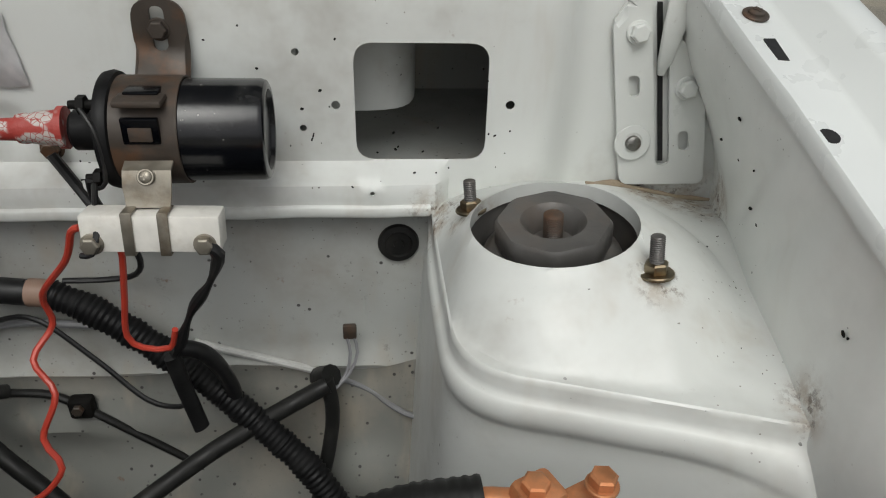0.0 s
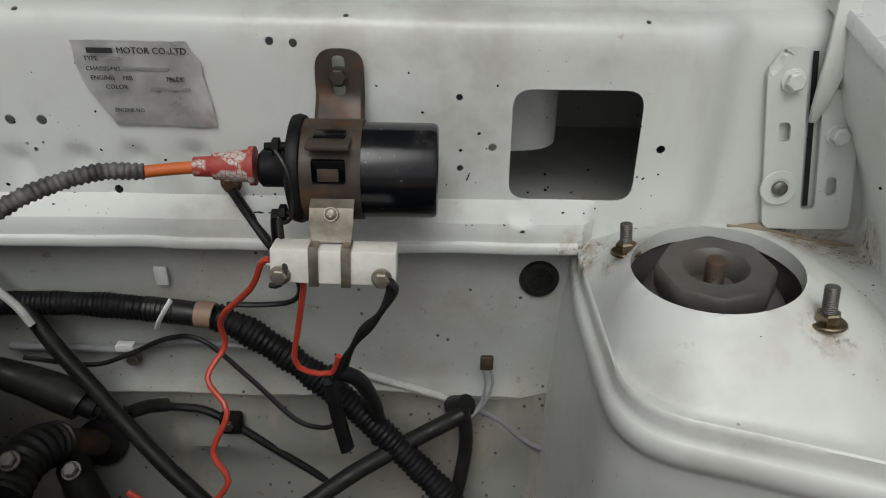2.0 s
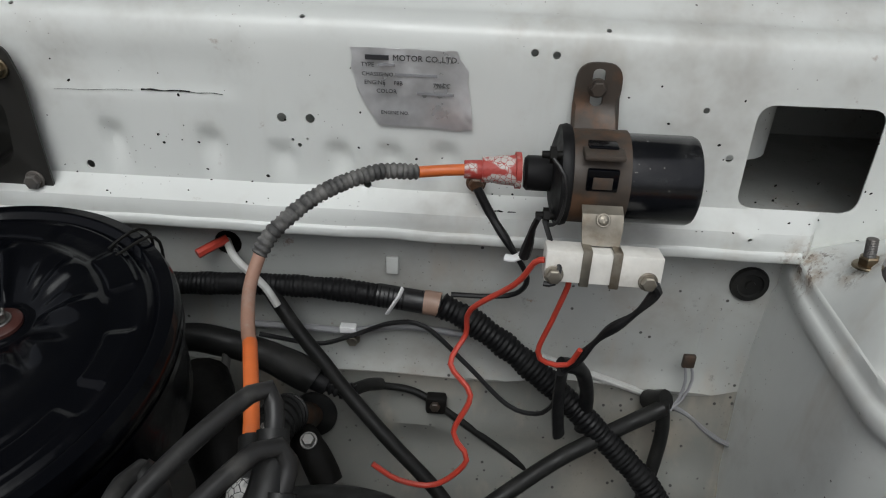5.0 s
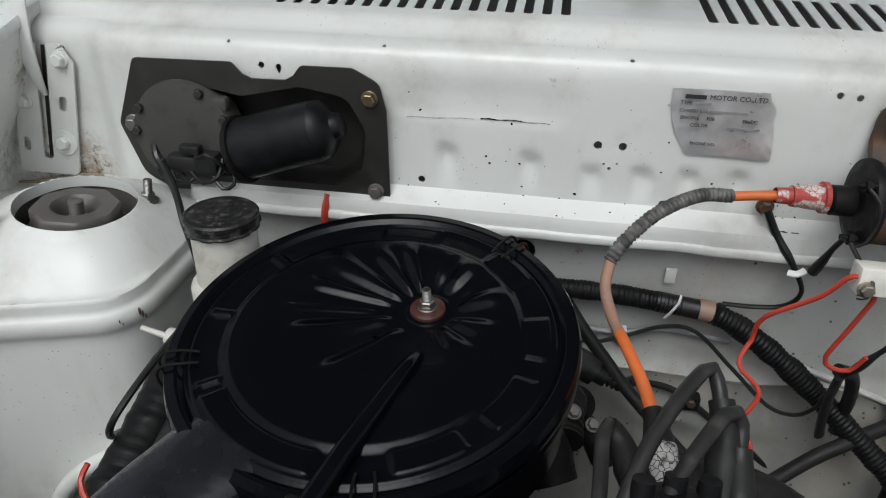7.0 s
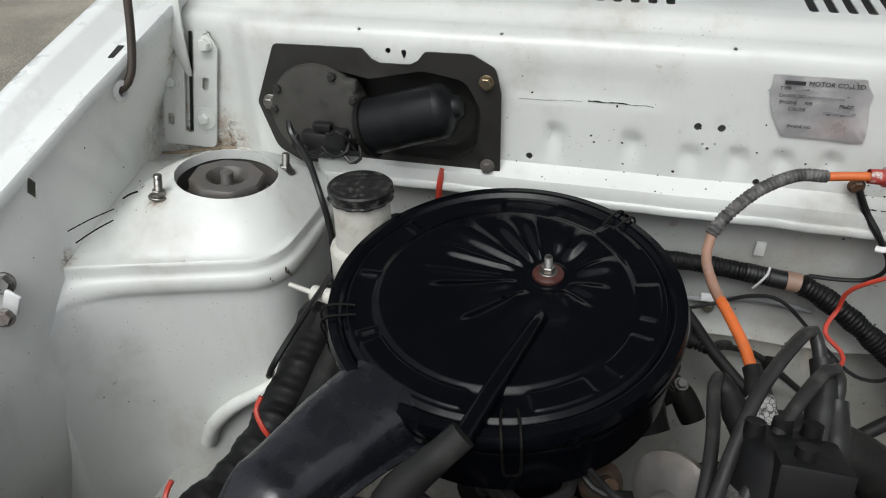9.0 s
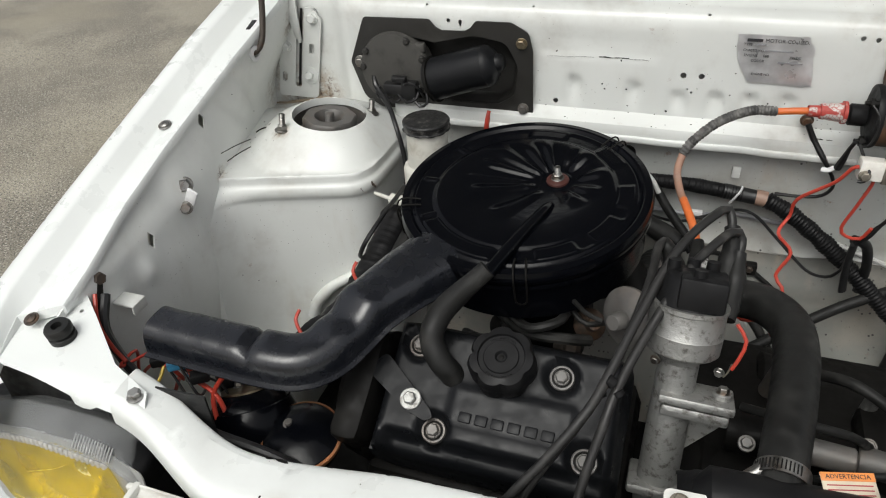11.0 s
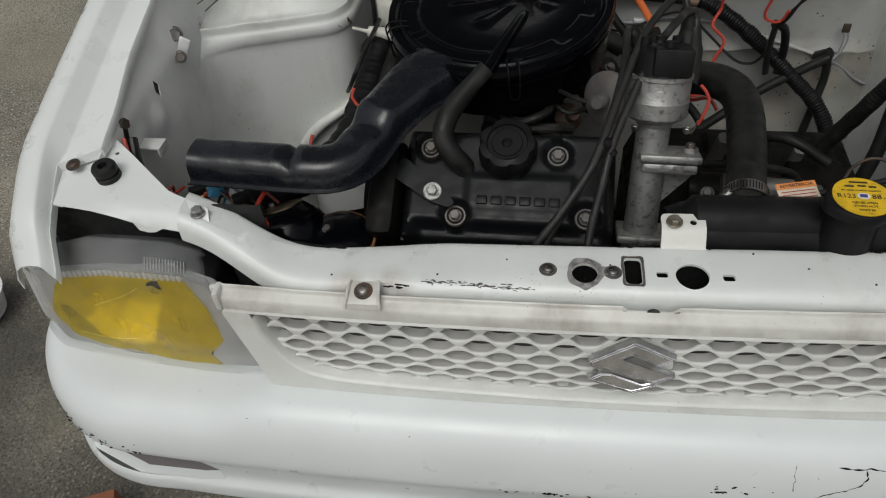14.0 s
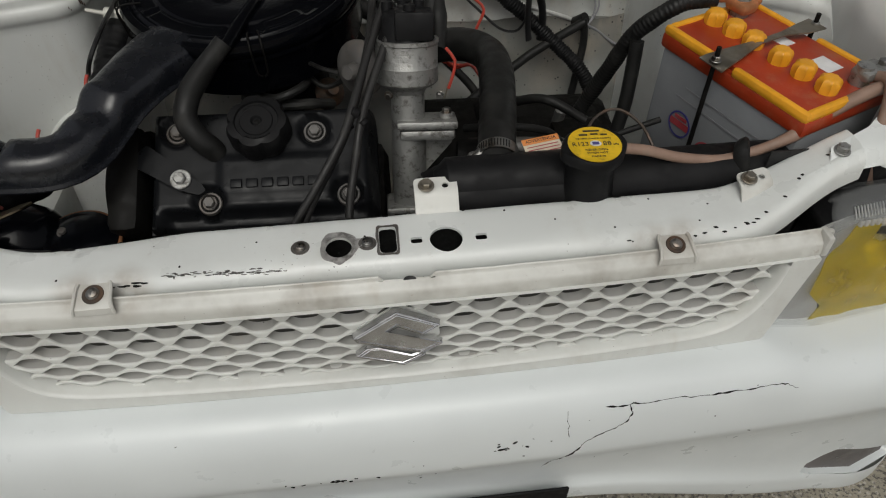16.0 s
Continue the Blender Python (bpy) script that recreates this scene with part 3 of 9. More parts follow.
# profile of the cowl above the firewall: (length along the sheet, y, z)
COWL_S = [0.930, 0.942, 0.952, 0.962, 0.974, 0.984, 0.996, 1.012, 1.24]
COWL_Y = [0.0, 0.001, 0.005, 0.014, 0.026, 0.033, 0.042, 0.058, 0.286]
COWL_Z = [0.930, 0.942, 0.951, 0.956, 0.9585, 0.964, 0.9715, 0.975, 0.985]


def wall_y(x, z):
    """The upper firewall's depth."""
    y = 0.485 + 0.018 * ss(abs(x), 0.455, 0.492)
    y -= 0.019 * ss(0.8315 - z, 0.0, 0.0140) * (1 - ss(abs(x), 0.384, 0.396))
    for fx, top in FLUTES:
        y += 0.0065 * (1 - ss(abs(x - fx), 0.0040, 0.0115)) * ss(z, 0.8280, 0.8640) * (1 - ss(z, top - 0.008, top + 0.006))
    # long shallow panel pressed between wiper motor and plate
    y += 0.0018 * ss(x, -0.19, -0.18) * (1 - ss(x, -0.05, -0.035)) * ss(z, 0.90, 0.904) * (1 - ss(z, 0.928, 0.934))
    y += 0.0016 * noise.noise(Vector((x * 9, z * 9, 3))) + 0.0007 * noise.noise(Vector((x * 26, z * 26, 6)))
    return y


def firewall_at(x, s):
    if s <= 0.930:
        return Vector((x, wall_y(x, s), s))
    k = ss(abs(x), 0.455, 0.492) * (1 - ss(s, 0.95, 1.0))
    return Vector((x, 0.485 + lerp(s, COWL_S, COWL_Y) + 0.018 * k + 0.0016 * noise.noise(Vector((x * 9, s * 9, 3))) + 0.0007 * noise.noise(Vector((x * 26, s * 26, 6))),
                   lerp(s, COWL_S, COWL_Z) + 0.004 * bump(x, 0, 0.5)))


holes = [round_poly([(0.3300, 0.8325), (0.4190, 0.8310), (0.4175, 0.9120), (0.3290, 0.9120)], 0.013)]
for hx, hz, hr in ((0.170, 0.937, 0.0028), (0.185, 0.936, 0.0028), (0.293, 0.906, 0.0024), (0.295, 0.855, 0.0024), (0.317, 0.871, 0.0030),
                   (0.434, 0.871, 0.0032), (0.340, 0.815, 0.0017), (0.052, 0.834, 0.0032), (-0.010, 0.885, 0.0036), (0.011, 0.885, 0.0036),
                   (-0.164, 0.839, 0.0034), (-0.308, 0.933, 0.0028), (-0.292, 0.932, 0.0028), (0.002, 0.864, 0.0016), (-0.003, 0.868, 0.0012), (0.008, 0.869, 0.0010),
                   (-0.338, 0.9525, 0.0018), (-0.198, 0.956, 0.0018), (0.009, 0.9545, 0.0020), (0.219, 0.955, 0.0018), (0.414, 0.956, 0.0018)):
    holes.append(circle(hx, hz, hr, 10))
# air slots, leaning outwards with the distance from the middle
SLOTS = [(-0.048 - 0.0163 * i, -0.0008 * i) for i in range(17)] + [(0.076 + 0.0163 * i, 0.0022 + 0.0008 * i) for i in range(17)]
for sx, lean in SLOTS:
    w = 0.0042
    holes.append(round_poly([(sx - w, 1.012), (sx + w, 1.012), (sx + w + lean, 1.112), (sx - w + lean, 1.112)], 0.004, 3))
# opening for the wiper motor, behind its plate
holes.append(round_poly([(-0.422, 0.838), (-0.412, 0.914), (-0.36, 0.924), (-0.325, 0.919), (-0.27, 0.9265), (-0.222, 0.921), (-0.204, 0.889), (-0.209, 0.840), (-0.238, 0.8275), (-0.38, 0.8275)], 0.010))
bm = bmesh.new()
add_sheet(bm, [(-0.615, 0.768), (-0.39, 0.785), (-0.384, 0.803), (0.384, 0.799), (0.39, 0.785), (0.615, 0.768), (0.615, 1.24), (-0.615, 1.24)], holes, firewall_at, 0.0055, 0.0013)
part("firewall", bm, PAINT_BAY, body, "white upper firewall and slotted cowl, scuffed and chipped")

# folded lip along the foot of the firewall
bm = bmesh.new()
lines = []
for dy, dz in ((0.0010, 0.0085), (-0.0020, 0.0080), (-0.0030, 0.0066), (-0.0030, 0.0010), (-0.0020, -0.0004), (0.0040, -0.0010)):
    lines.append([Vector((x, wall_y(x, 0.803) + dy, 0.8000 - 0.002 * ss(x, -0.3, 0.3) + dz + 0.0010 * noise.noise(Vector((x * 22, 0, 4))))) for x in np.linspace(-0.380, 0.380, 120)])
loft(bm, lines)
part("firewall_lip", bm, PAINT_BAY, body, "uneven folded lip along the firewall's foot", 50)

# plenum box behind the firewall
bm = bmesh.new()
add_box(bm, (0, 0.615, 0.80), (1.18, 0.22, 0.004), 0.001)
add_box(bm, (0, 0.725, 0.89), (1.18, 0.004, 0.18), 0.001)
for s in (-1, 1):
    add_box(bm, (s * 0.585, 0.615, 0.89), (0.004, 0.22, 0.18), 0.001)
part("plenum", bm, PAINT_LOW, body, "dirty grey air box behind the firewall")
bm = bmesh.new()
add_lathe(bm, [(0.046, 0.115), (0.046, 0.0006), (0.0455, 0.0), (0.0440, 0.0), (0.0440, 0.115)], Matrix.Translation((0.330, 0.585, 0.8465)), 40, lambda a, k: 1.0 + 0.10 * abs(math.sin(2 * a)) ** 3)
part("drain_duct", bm, PAINT_BAY, body, "pale duct inside the air box")

# lower firewall
def low_wall(x, z):
    y = lerp(z, [0.40, 0.50, 0.58, 0.625, 0.655, 0.70, 0.84], [0.36, 0.425, 0.462, 0.474, 0.484, 0.488, 0.489])
    y -= 0.006 * bump(z, 0.655, 0.006) * ss(x, -0.1, 0.0) * (1 - ss(x, 0.34, 0.38))
    y -= 0.004 * bump(z, 0.607, 0.008) * ss(x, 0.02, 0.06) * (1 - ss(x, 0.20, 0.24))
    y += 0.010 * bump(x, 0.10, 0.030) * bump(z, 0.575, 0.022)
    y -= 0.012 * bump(x, 0.34, 0.035) * bump(z, 0.555, 0.022)
    y += 0.005 * bump(x, 0.335, 0.006) * bump(z, 0.70, 0.03)
    y += 0.003 * noise.noise(Vector((x * 12, z * 12, 1)))
    return Vector((x, y, z))


# uneven seam between bulkhead and foot
SEAM = [(x, 0.653 + 0.007 * noise.noise(Vector((x * 11, 2, 5))) + 0.003 * noise.noise(Vector((x * 40, 1, 5)))) for x in np.linspace(-0.592, 0.592, 60)]
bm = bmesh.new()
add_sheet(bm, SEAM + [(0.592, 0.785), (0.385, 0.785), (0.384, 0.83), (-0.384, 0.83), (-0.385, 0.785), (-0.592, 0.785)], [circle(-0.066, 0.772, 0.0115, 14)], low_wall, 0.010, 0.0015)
part("bulkhead", bm, PAINT_LOW, body, "grimy speckled lower bulkhead, its white dimmed as in shade")
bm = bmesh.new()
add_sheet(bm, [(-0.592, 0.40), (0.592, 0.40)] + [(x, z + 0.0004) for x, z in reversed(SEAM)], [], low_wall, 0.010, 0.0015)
part("toe_board", bm, PAINT_OILY_SHADED, body, "oily black-spotted foot of the bulkhead, bay shade in its colour")
# black box added as the dark behind the bulkhead
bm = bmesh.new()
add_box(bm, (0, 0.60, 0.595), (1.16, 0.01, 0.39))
part("cabin_void", bm, VOID, body, "black box standing for the darkness behind the bulkhead holes")


# ---- strut towers and inner wings, mirrored ----
RING = (0.4440, 0.3830, 0.8360, 0.0485)


def ring_plane(x, y):
    return RING[2] + 0.10 * (x - RING[0]) + 0.01 * (y - RING[1])


XIN = {1: 0.3815, -1: 0.3640}


def front_y(x):
    return 0.3060 - 0.232 * (x - 0.3815) - 0.020 * ss(x, 0.515, 0.565)


def tower_top(x, y, s=1):
    """Height of the tower's dome over (|x|, y), from the crease up to the strut hole."""
    e_in, e_fr = x - XIN[s], (y - front_y(x)) * 0.974
    if e_in < 0.045 and e_fr < 0.045:
        e = 0.045 - math.hypot(0.045 - e_in, 0.045 - e_fr)
    else:
        e = min(e_in, e_fr)
    e = max(e, 0.0)
    wob = 0.0010 * noise.noise(Vector((x * 25, y * 25, 7)))
    d = math.hypot(x - RING[0], y - RING[1])
    gap = min(e, max(0.0, 0.112 - d))
    r = max(0.0, d - RING[3])
    k = r / (r + gap) if r + gap > 1e-6 else 0.0
    k = k ** 1.35
    z = ring_plane(x, y) * (1 - k) + (0.7985 + 0.006 * ss(e, 0.0, 0.09)) * k
    z += 0.0030 * bump(d, RING[3] + 0.0012, 0.0024)
    # the shelf falls to the corner by the firewall
    z -= 0.015 * ss(x, 0.500, 0.600) * ss(y, 0.430, 0.500)
    # shallow dents of the pressing
    z += (0.0026 * noise.noise(Vector((x * 16, y * 16, 3 + s))) + 0.0007 * noise.noise(Vector((x * 45, y * 45, 5 + s)))) * ss(d, 0.055, 0.075) * ss(e, 0.0, 0.015)
    return z + wob * ss(e, 0.0, 0.01)


def wing_x(y, z=0.80):
    """Plan of the inner wing at a height: its foot follows the shelf, its top the straight lip."""
    foot = lerp(y, [-0.05, 0.10, 0.20, 0.282, 0.337, 0.403, 0.474, 0.503], [0.538, 0.537, 0.536, 0.545, 0.556, 0.573, 0.592, 0.603])
    top = lerp(y, [-0.15, 0.036, 0.105, 0.19, 0.295, 0.38, 0.60], [0.537, 0.5390, 0.5475, 0.5490, 0.5460, 0.5435, 0.5435])
    return foot + (top - foot) * ss(z, 0.80, line_z(y) - 0.01)


def line_z(y):
    """Height of the wing's top edge."""
    return lerp(y, [-0.15, -0.10, -0.03, 0.10, 0.22, 0.35, 0.50, 0.60], [0.752, 0.773, 0.798, 0.843, 0.882, 0.924, 0.965, 0.985])


def build_side(s):
    side = "left" if s < 0 else "right"
    # tower: dome as a sheet with the strut hole, then the creased band, bead and wall below its edge
    xm, ym, xi = 0.612, 0.505, XIN[s]
    rim = round_poly([(xi, ym), (xi, front_y(xi)), (xm, front_y(xm)), (xm, ym)], [0, 0.046, 0, 0], 16)
    bm = bmesh.new()
    add_sheet(bm, rim, [circle(RING[0], RING[1], RING[3], 48)], lambda x, y: Vector((s * x, y, tower_top(x, y, s))), 0.0040, 0)
    lip = [e for e in bm.edges if e.is_boundary and all(math.hypot(v.co.x * s - RING[0], v.co.y - RING[1]) < 0.050 for v in e.verts)]
    r = bmesh.ops.extrude_edge_only(bm, edges=lip)
    for v in [g for g in r["geom"] if isinstance(g, bmesh.types.BMVert)]:
        v.co.z -= 0.010
    # the open run of the rim: down the inner side, round the corner, along the front
    run = [Vector((xi, ym - 0.01 * i)) for i in range(16)]
    run += [Vector(p) for p in rim if p[1] < ym - 0.001 and p[0] < xm - 0.001 and p[1] < 0.356]
    last = run[-1]
    run += [last.lerp(Vector((xm, front_y(xm))), i / 60) for i in range(1, 61)]
    nrm = []
    for i in range(len(run)):
        t = run[min(i + 1, len(run) - 1)] - run[max(i - 1, 0)]
        nrm.append(Vector((t.y, -t.x)).normalized())
    rows = []
    for d, z in ((0.0, 0.7985), (0.0012, 0.7975), (0.0016, 0.7945), (0.0018, 0.7895), (0.0026, 0.7862), (0.0044, 0.7848), (0.0060, 0.7826), (0.0069, 0.7795), (0.0071, 0.7760), (0.0066, 0.7725), (0.0054, 0.7692), (0.0040, 0.7670), (0.0032, 0.7640), (0.0034, 0.755), (0.0045, 0.72), (0.008, 0.65), (0.014, 0.56), (0.020, 0.47)):
        ln = []
        for i, (p, n) in enumerate(zip(run, nrm)):
            # the bead dies out towards the firewall
            fade = ss(i, 0, 9)
            dd = d * fade if z > 0.76 else d
            wob = 0.0007 * noise.noise(Vector((p.x * 30, p.y * 30, z * 20))) if z < 0.797 else 0
            # the lower wall sweeps forward into the inner wing
            q = min(0.995, max(0.0, p.x - 0.481) / 0.058)
            sweep = 0.058 * (1 - math.sqrt(1 - q * q)) * ss(0.7940 - z, 0.0, 0.055)
            ln.append(Vector((s * (p.x - n.x * -1 * (dd + wob)), p.y + n.y * (dd + wob) - sweep, z if z < 0.798 else tower_top(p.x, p.y, s))))
        rows.append(ln)
    loft(bm, rows)
    part("strut_tower", bm, PAINT_TOWER, body, "white domed strut tower with a creased and beaded edge", 42)
    # cup below the strut hole
    bm = bmesh.new()
    m = frame_of((s * RING[0], RING[1], RING[2]), (-s * 0.10, -0.01, 1))
    add_lathe(bm, [(0.0515, -0.005), (0.0505, -0.012), (0.0505, -0.055), (0.0, -0.055)], m, 36)
    part("strut_cup", bm, STRUT, body, "dark cup inside the strut hole")
    # inner wing with diamond holes
    hl = []
    if s < 0:
        for hy, hz in ((0.257, 0.876), (0.117, 0.798)):
            hl.append([(hy - 0.006, hz - 0.002), (hy, hz - 0.011), (hy + 0.006, hz + 0.001), (hy, hz + 0.010)])
        hl.append(circle(0.388, 0.911, 0.008, 14))
    outer = [(0.535, 0.46), (0.535, line_z(0.535) - 0.002), (0.50, line_z(0.50) - 0.002)] + [(y, line_z(y) - 0.002) for y in (0.42, 0.35, 0.28, 0.22, 0.16, 0.10, 0.03, -0.03)] + [(-0.03, 0.46)]

    def wing(y, z):
        x = wing_x(y, z) + 0.003 * noise.noise(Vector((y * 14, z * 14, 2 + s))) * ss(line_z(y) - z, 0.0, 0.03) + 0.03 * ss(0.70 - z, 0, 0.2)
        x -= 0.008 * bump(y, 0.10, 0.012) * bump(z, 0.77, 0.018)
        x -= 0.006 * bump(y, 0.185, 0.02) * bump(z, 0.83, 0.03)
        # long pressed hollows slanting down the panel
        x += 0.004 * bump(y + 0.9 * (z - 0.85), 0.335, 0.014) * ss(z, 0.815, 0.84) * (1 - ss(z, 0.875, 0.895))
        x += 0.003 * bump(y + 0.9 * (z - 0.85), 0.385, 0.010) * ss(z, 0.82, 0.84) * (1 - ss(z, 0.89, 0.905))
        return Vector((s * x, y, z))

    bm = bmesh.new()
    add_sheet(bm, outer, hl, wing, 0.0075, 0)
    ext = bmesh.ops.extrude_edge_only(bm, edges=[e for e in bm.edges if e.is_boundary])
    bmesh.ops.translate(bm, verts=[g for g in ext["geom"] if isinstance(g, bmesh.types.BMVert)], vec=(s * 0.0016, 0, 0))
    part("inner_wing", bm, PAINT_WING, body, "dented white inner wing panel")
    # outer wing: inner lip, step, crown, side
    sec = [(0.5520, -0.008), (0.5520, -0.001), (0.5535, 0.0015), (0.5560, 0.0010), (0.574, -0.0012), (0.5775, 0.0005), (0.590, 0.0145), (0.5935, 0.0165), (0.603, 0.0165), (0.613, 0.014), (0.622, 0.0075), (0.631, -0.006), (0.638, -0.03), (0.645, -0.10), (0.649, -0.25)]
    ys = [-0.128, -0.124, -0.115, -0.10, -0.085, -0.07, -0.05] + [-0.03 + 0.02 * i for i in range(30)]
    lines = []
    for y in ys:
        tip = ss(-y, 0.085, 0.130)
        fore = ss(-y, 0.02, 0.035)
        ln = []
        for i, (x, dz) in enumerate(sec):
            xx = x - 0.028 * ss(-y, 0.0, 0.14)
            if fore > 0.5 and i < 6:
                xx = max(xx, 0.584 - 0.028 * ss(-y, 0.0, 0.14) - 0.004 * (5 - i) * 0.2)
            zz = line_z(y) + (dz if dz > -0.02 else -0.02 + (dz + 0.02) * ss(y, -0.06, 0.06)) - 0.026 * tip * tip
            if i < 4:
                xx = wing_x(y, 2.0) + (-0.0022, -0.0022, -0.0004, 0.0026)[i] if fore <= 0.5 else xx
            xx = min(xx, 0.601 + max(0.0, y + 0.128) * 0.26)
            ln.append(Vector((s * xx, y, zz)))
        lines.append(ln)
    bm = bmesh.new()
    loft(bm, lines, 0.0012)
    part("wing", bm, PAINT, body, "white front wing edge with a stepped lip", 50)
    # bolts and slots of the lip
    for by, br in ((-0.029, 0.0055), (0.222, 0.0058)):
        bolt(body, (s * (0.5610 if by < 0 else 0.5690), by, line_z(by) + 0.0008), (0, -0.33, 1), br, ZINC if by > 0 else RUST, 1.35, cross=True, name="screw")
    bm = bmesh.new()
    for qy, qx, w, h in ((0.392 if s > 0 else 0.410, 0.5555, 0.0200, 0.0065),):
        mm = frame_of((s * qx, qy, line_z(qy) + 0.0006), (0, -0.33, 1), (0, 1, 0))
        add_box(bm, (0, 0, 0), (h, w, 0.001), 0, mm)
    part("lip_slot", bm, VOID, body, "dark slots in the wing lip")
    if s > 0:
        bm = bmesh.new()
        add_lathe(bm, [(0.0052, 0), (0.0052, 0.0006), (0, 0.0006)], frame_of((0.5505, 0.322, line_z(0.322) + 0.0004), (0, -0.33, 1)), 14)
        part("lip_hole", bm, VOID, body, "dark round hole in the wing lip")
        bolt(body, (0.5585, 0.427, line_z(0.427) + 0.001), (0, -0.3, 1), 0.0048, RUST, 1.6, cross=True, name="screw")


build_side(-1)
build_side(1)

# chips and scratches with shapes of their own, on the left inner wing and tower
bm = bmesh.new()
for a, b, w in (((-0.557, 0.262, 0.871), (-0.5575, 0.248, 0.846), 0.0006), ((-0.545, 0.275, 0.8225), (-0.528, 0.318, 0.8235), 0.0006), ((-0.533, 0.268, 0.8165), (-0.520, 0.304, 0.8205), 0.0007),
                ((-0.530, 0.335, 0.825), (-0.524, 0.350, 0.8255), 0.0009), ((-0.524, 0.357, 0.825), (-0.520, 0.368, 0.826), 0.0009)):
    add_tube(bm, [a, (Vector(a) + Vector(b)) / 2 + Vector((0, 0, 0.001)), b], w, 6)
part("scratch", bm, DARK, body, "dark scratches through the paint")

for p, r, k in (((-0.3606, 0.3178, 0.7808), 0.0030, 3), ((-0.3700, 0.3040, 0.7790), 0.0014, 2)):
    bm = bmesh.new()
    for i in range(k):
        m = Matrix.Translation(Vector(p) + Vector((0.0015 * i, 0.0012 * i, -0.0028 * i))) @ Matrix.Rotation(-0.9, 4, "Z") @ Matrix.Diagonal((0.7, 0.35, 1.3, 1))
        bmesh.ops.create_icosphere(bm, subdivisions=2, radius=r * (1 - 0.2 * i), matrix=m)
    part("bare_chip", bm, RUST, body, "bare rusty chip on the tower's bead")

# paint chipped off the towers and inner wings
for s in (1, -1):
    rng = random.Random(31 + s)
    bm = bmesh.new()
    for i in range(60 if s > 0 else 36):
        if i % 3:
            x, y = rng.uniform(0.42, 0.60), rng.uniform(0.25, 0.49)
            if rng.random() < 0.5:
                x, y = rng.gauss(0.565, 0.02), rng.uniform(0.27, 0.48)
            if y < front_y(x) + 0.006 or math.hypot(x - RING[0], y - RING[1]) < RING[3] + 0.006 or x > wing_x(y) - 0.003:
                continue
            p, flat = Vector((s * x, y, tower_top(x, y, s))), Vector((1, 1, 0.12))
        else:
            y, z = rng.uniform(0.05, 0.46), rng.uniform(0.72, 0.93)
            if z > line_z(y) - 0.02 or (z < 0.81 and y > 0.27):
                continue
            p, flat = Vector((s * wing_x(y, z), y, z)), Vector((0.8, 1, 1))
        r = rng.uniform(0.0004, 0.0011) * (1.5 if rng.random() < 0.12 else 1.0)
        m = Matrix.Translation(p) @ Matrix.Diagonal((*flat, 1)) @ Matrix.Rotation(rng.uniform(0, 3.1), 4, "Z" if i % 3 else "X") @ Matrix.Diagonal((rng.uniform(0.8, 1.2), rng.uniform(0.8, 2.2), 1, 1))
        bmesh.ops.create_icosphere(bm, subdivisions=1, radius=r, matrix=m)
    tagged(part("chip", bm, DARK, body, "small paint chips on tower and inner wing"), kind="stuff")

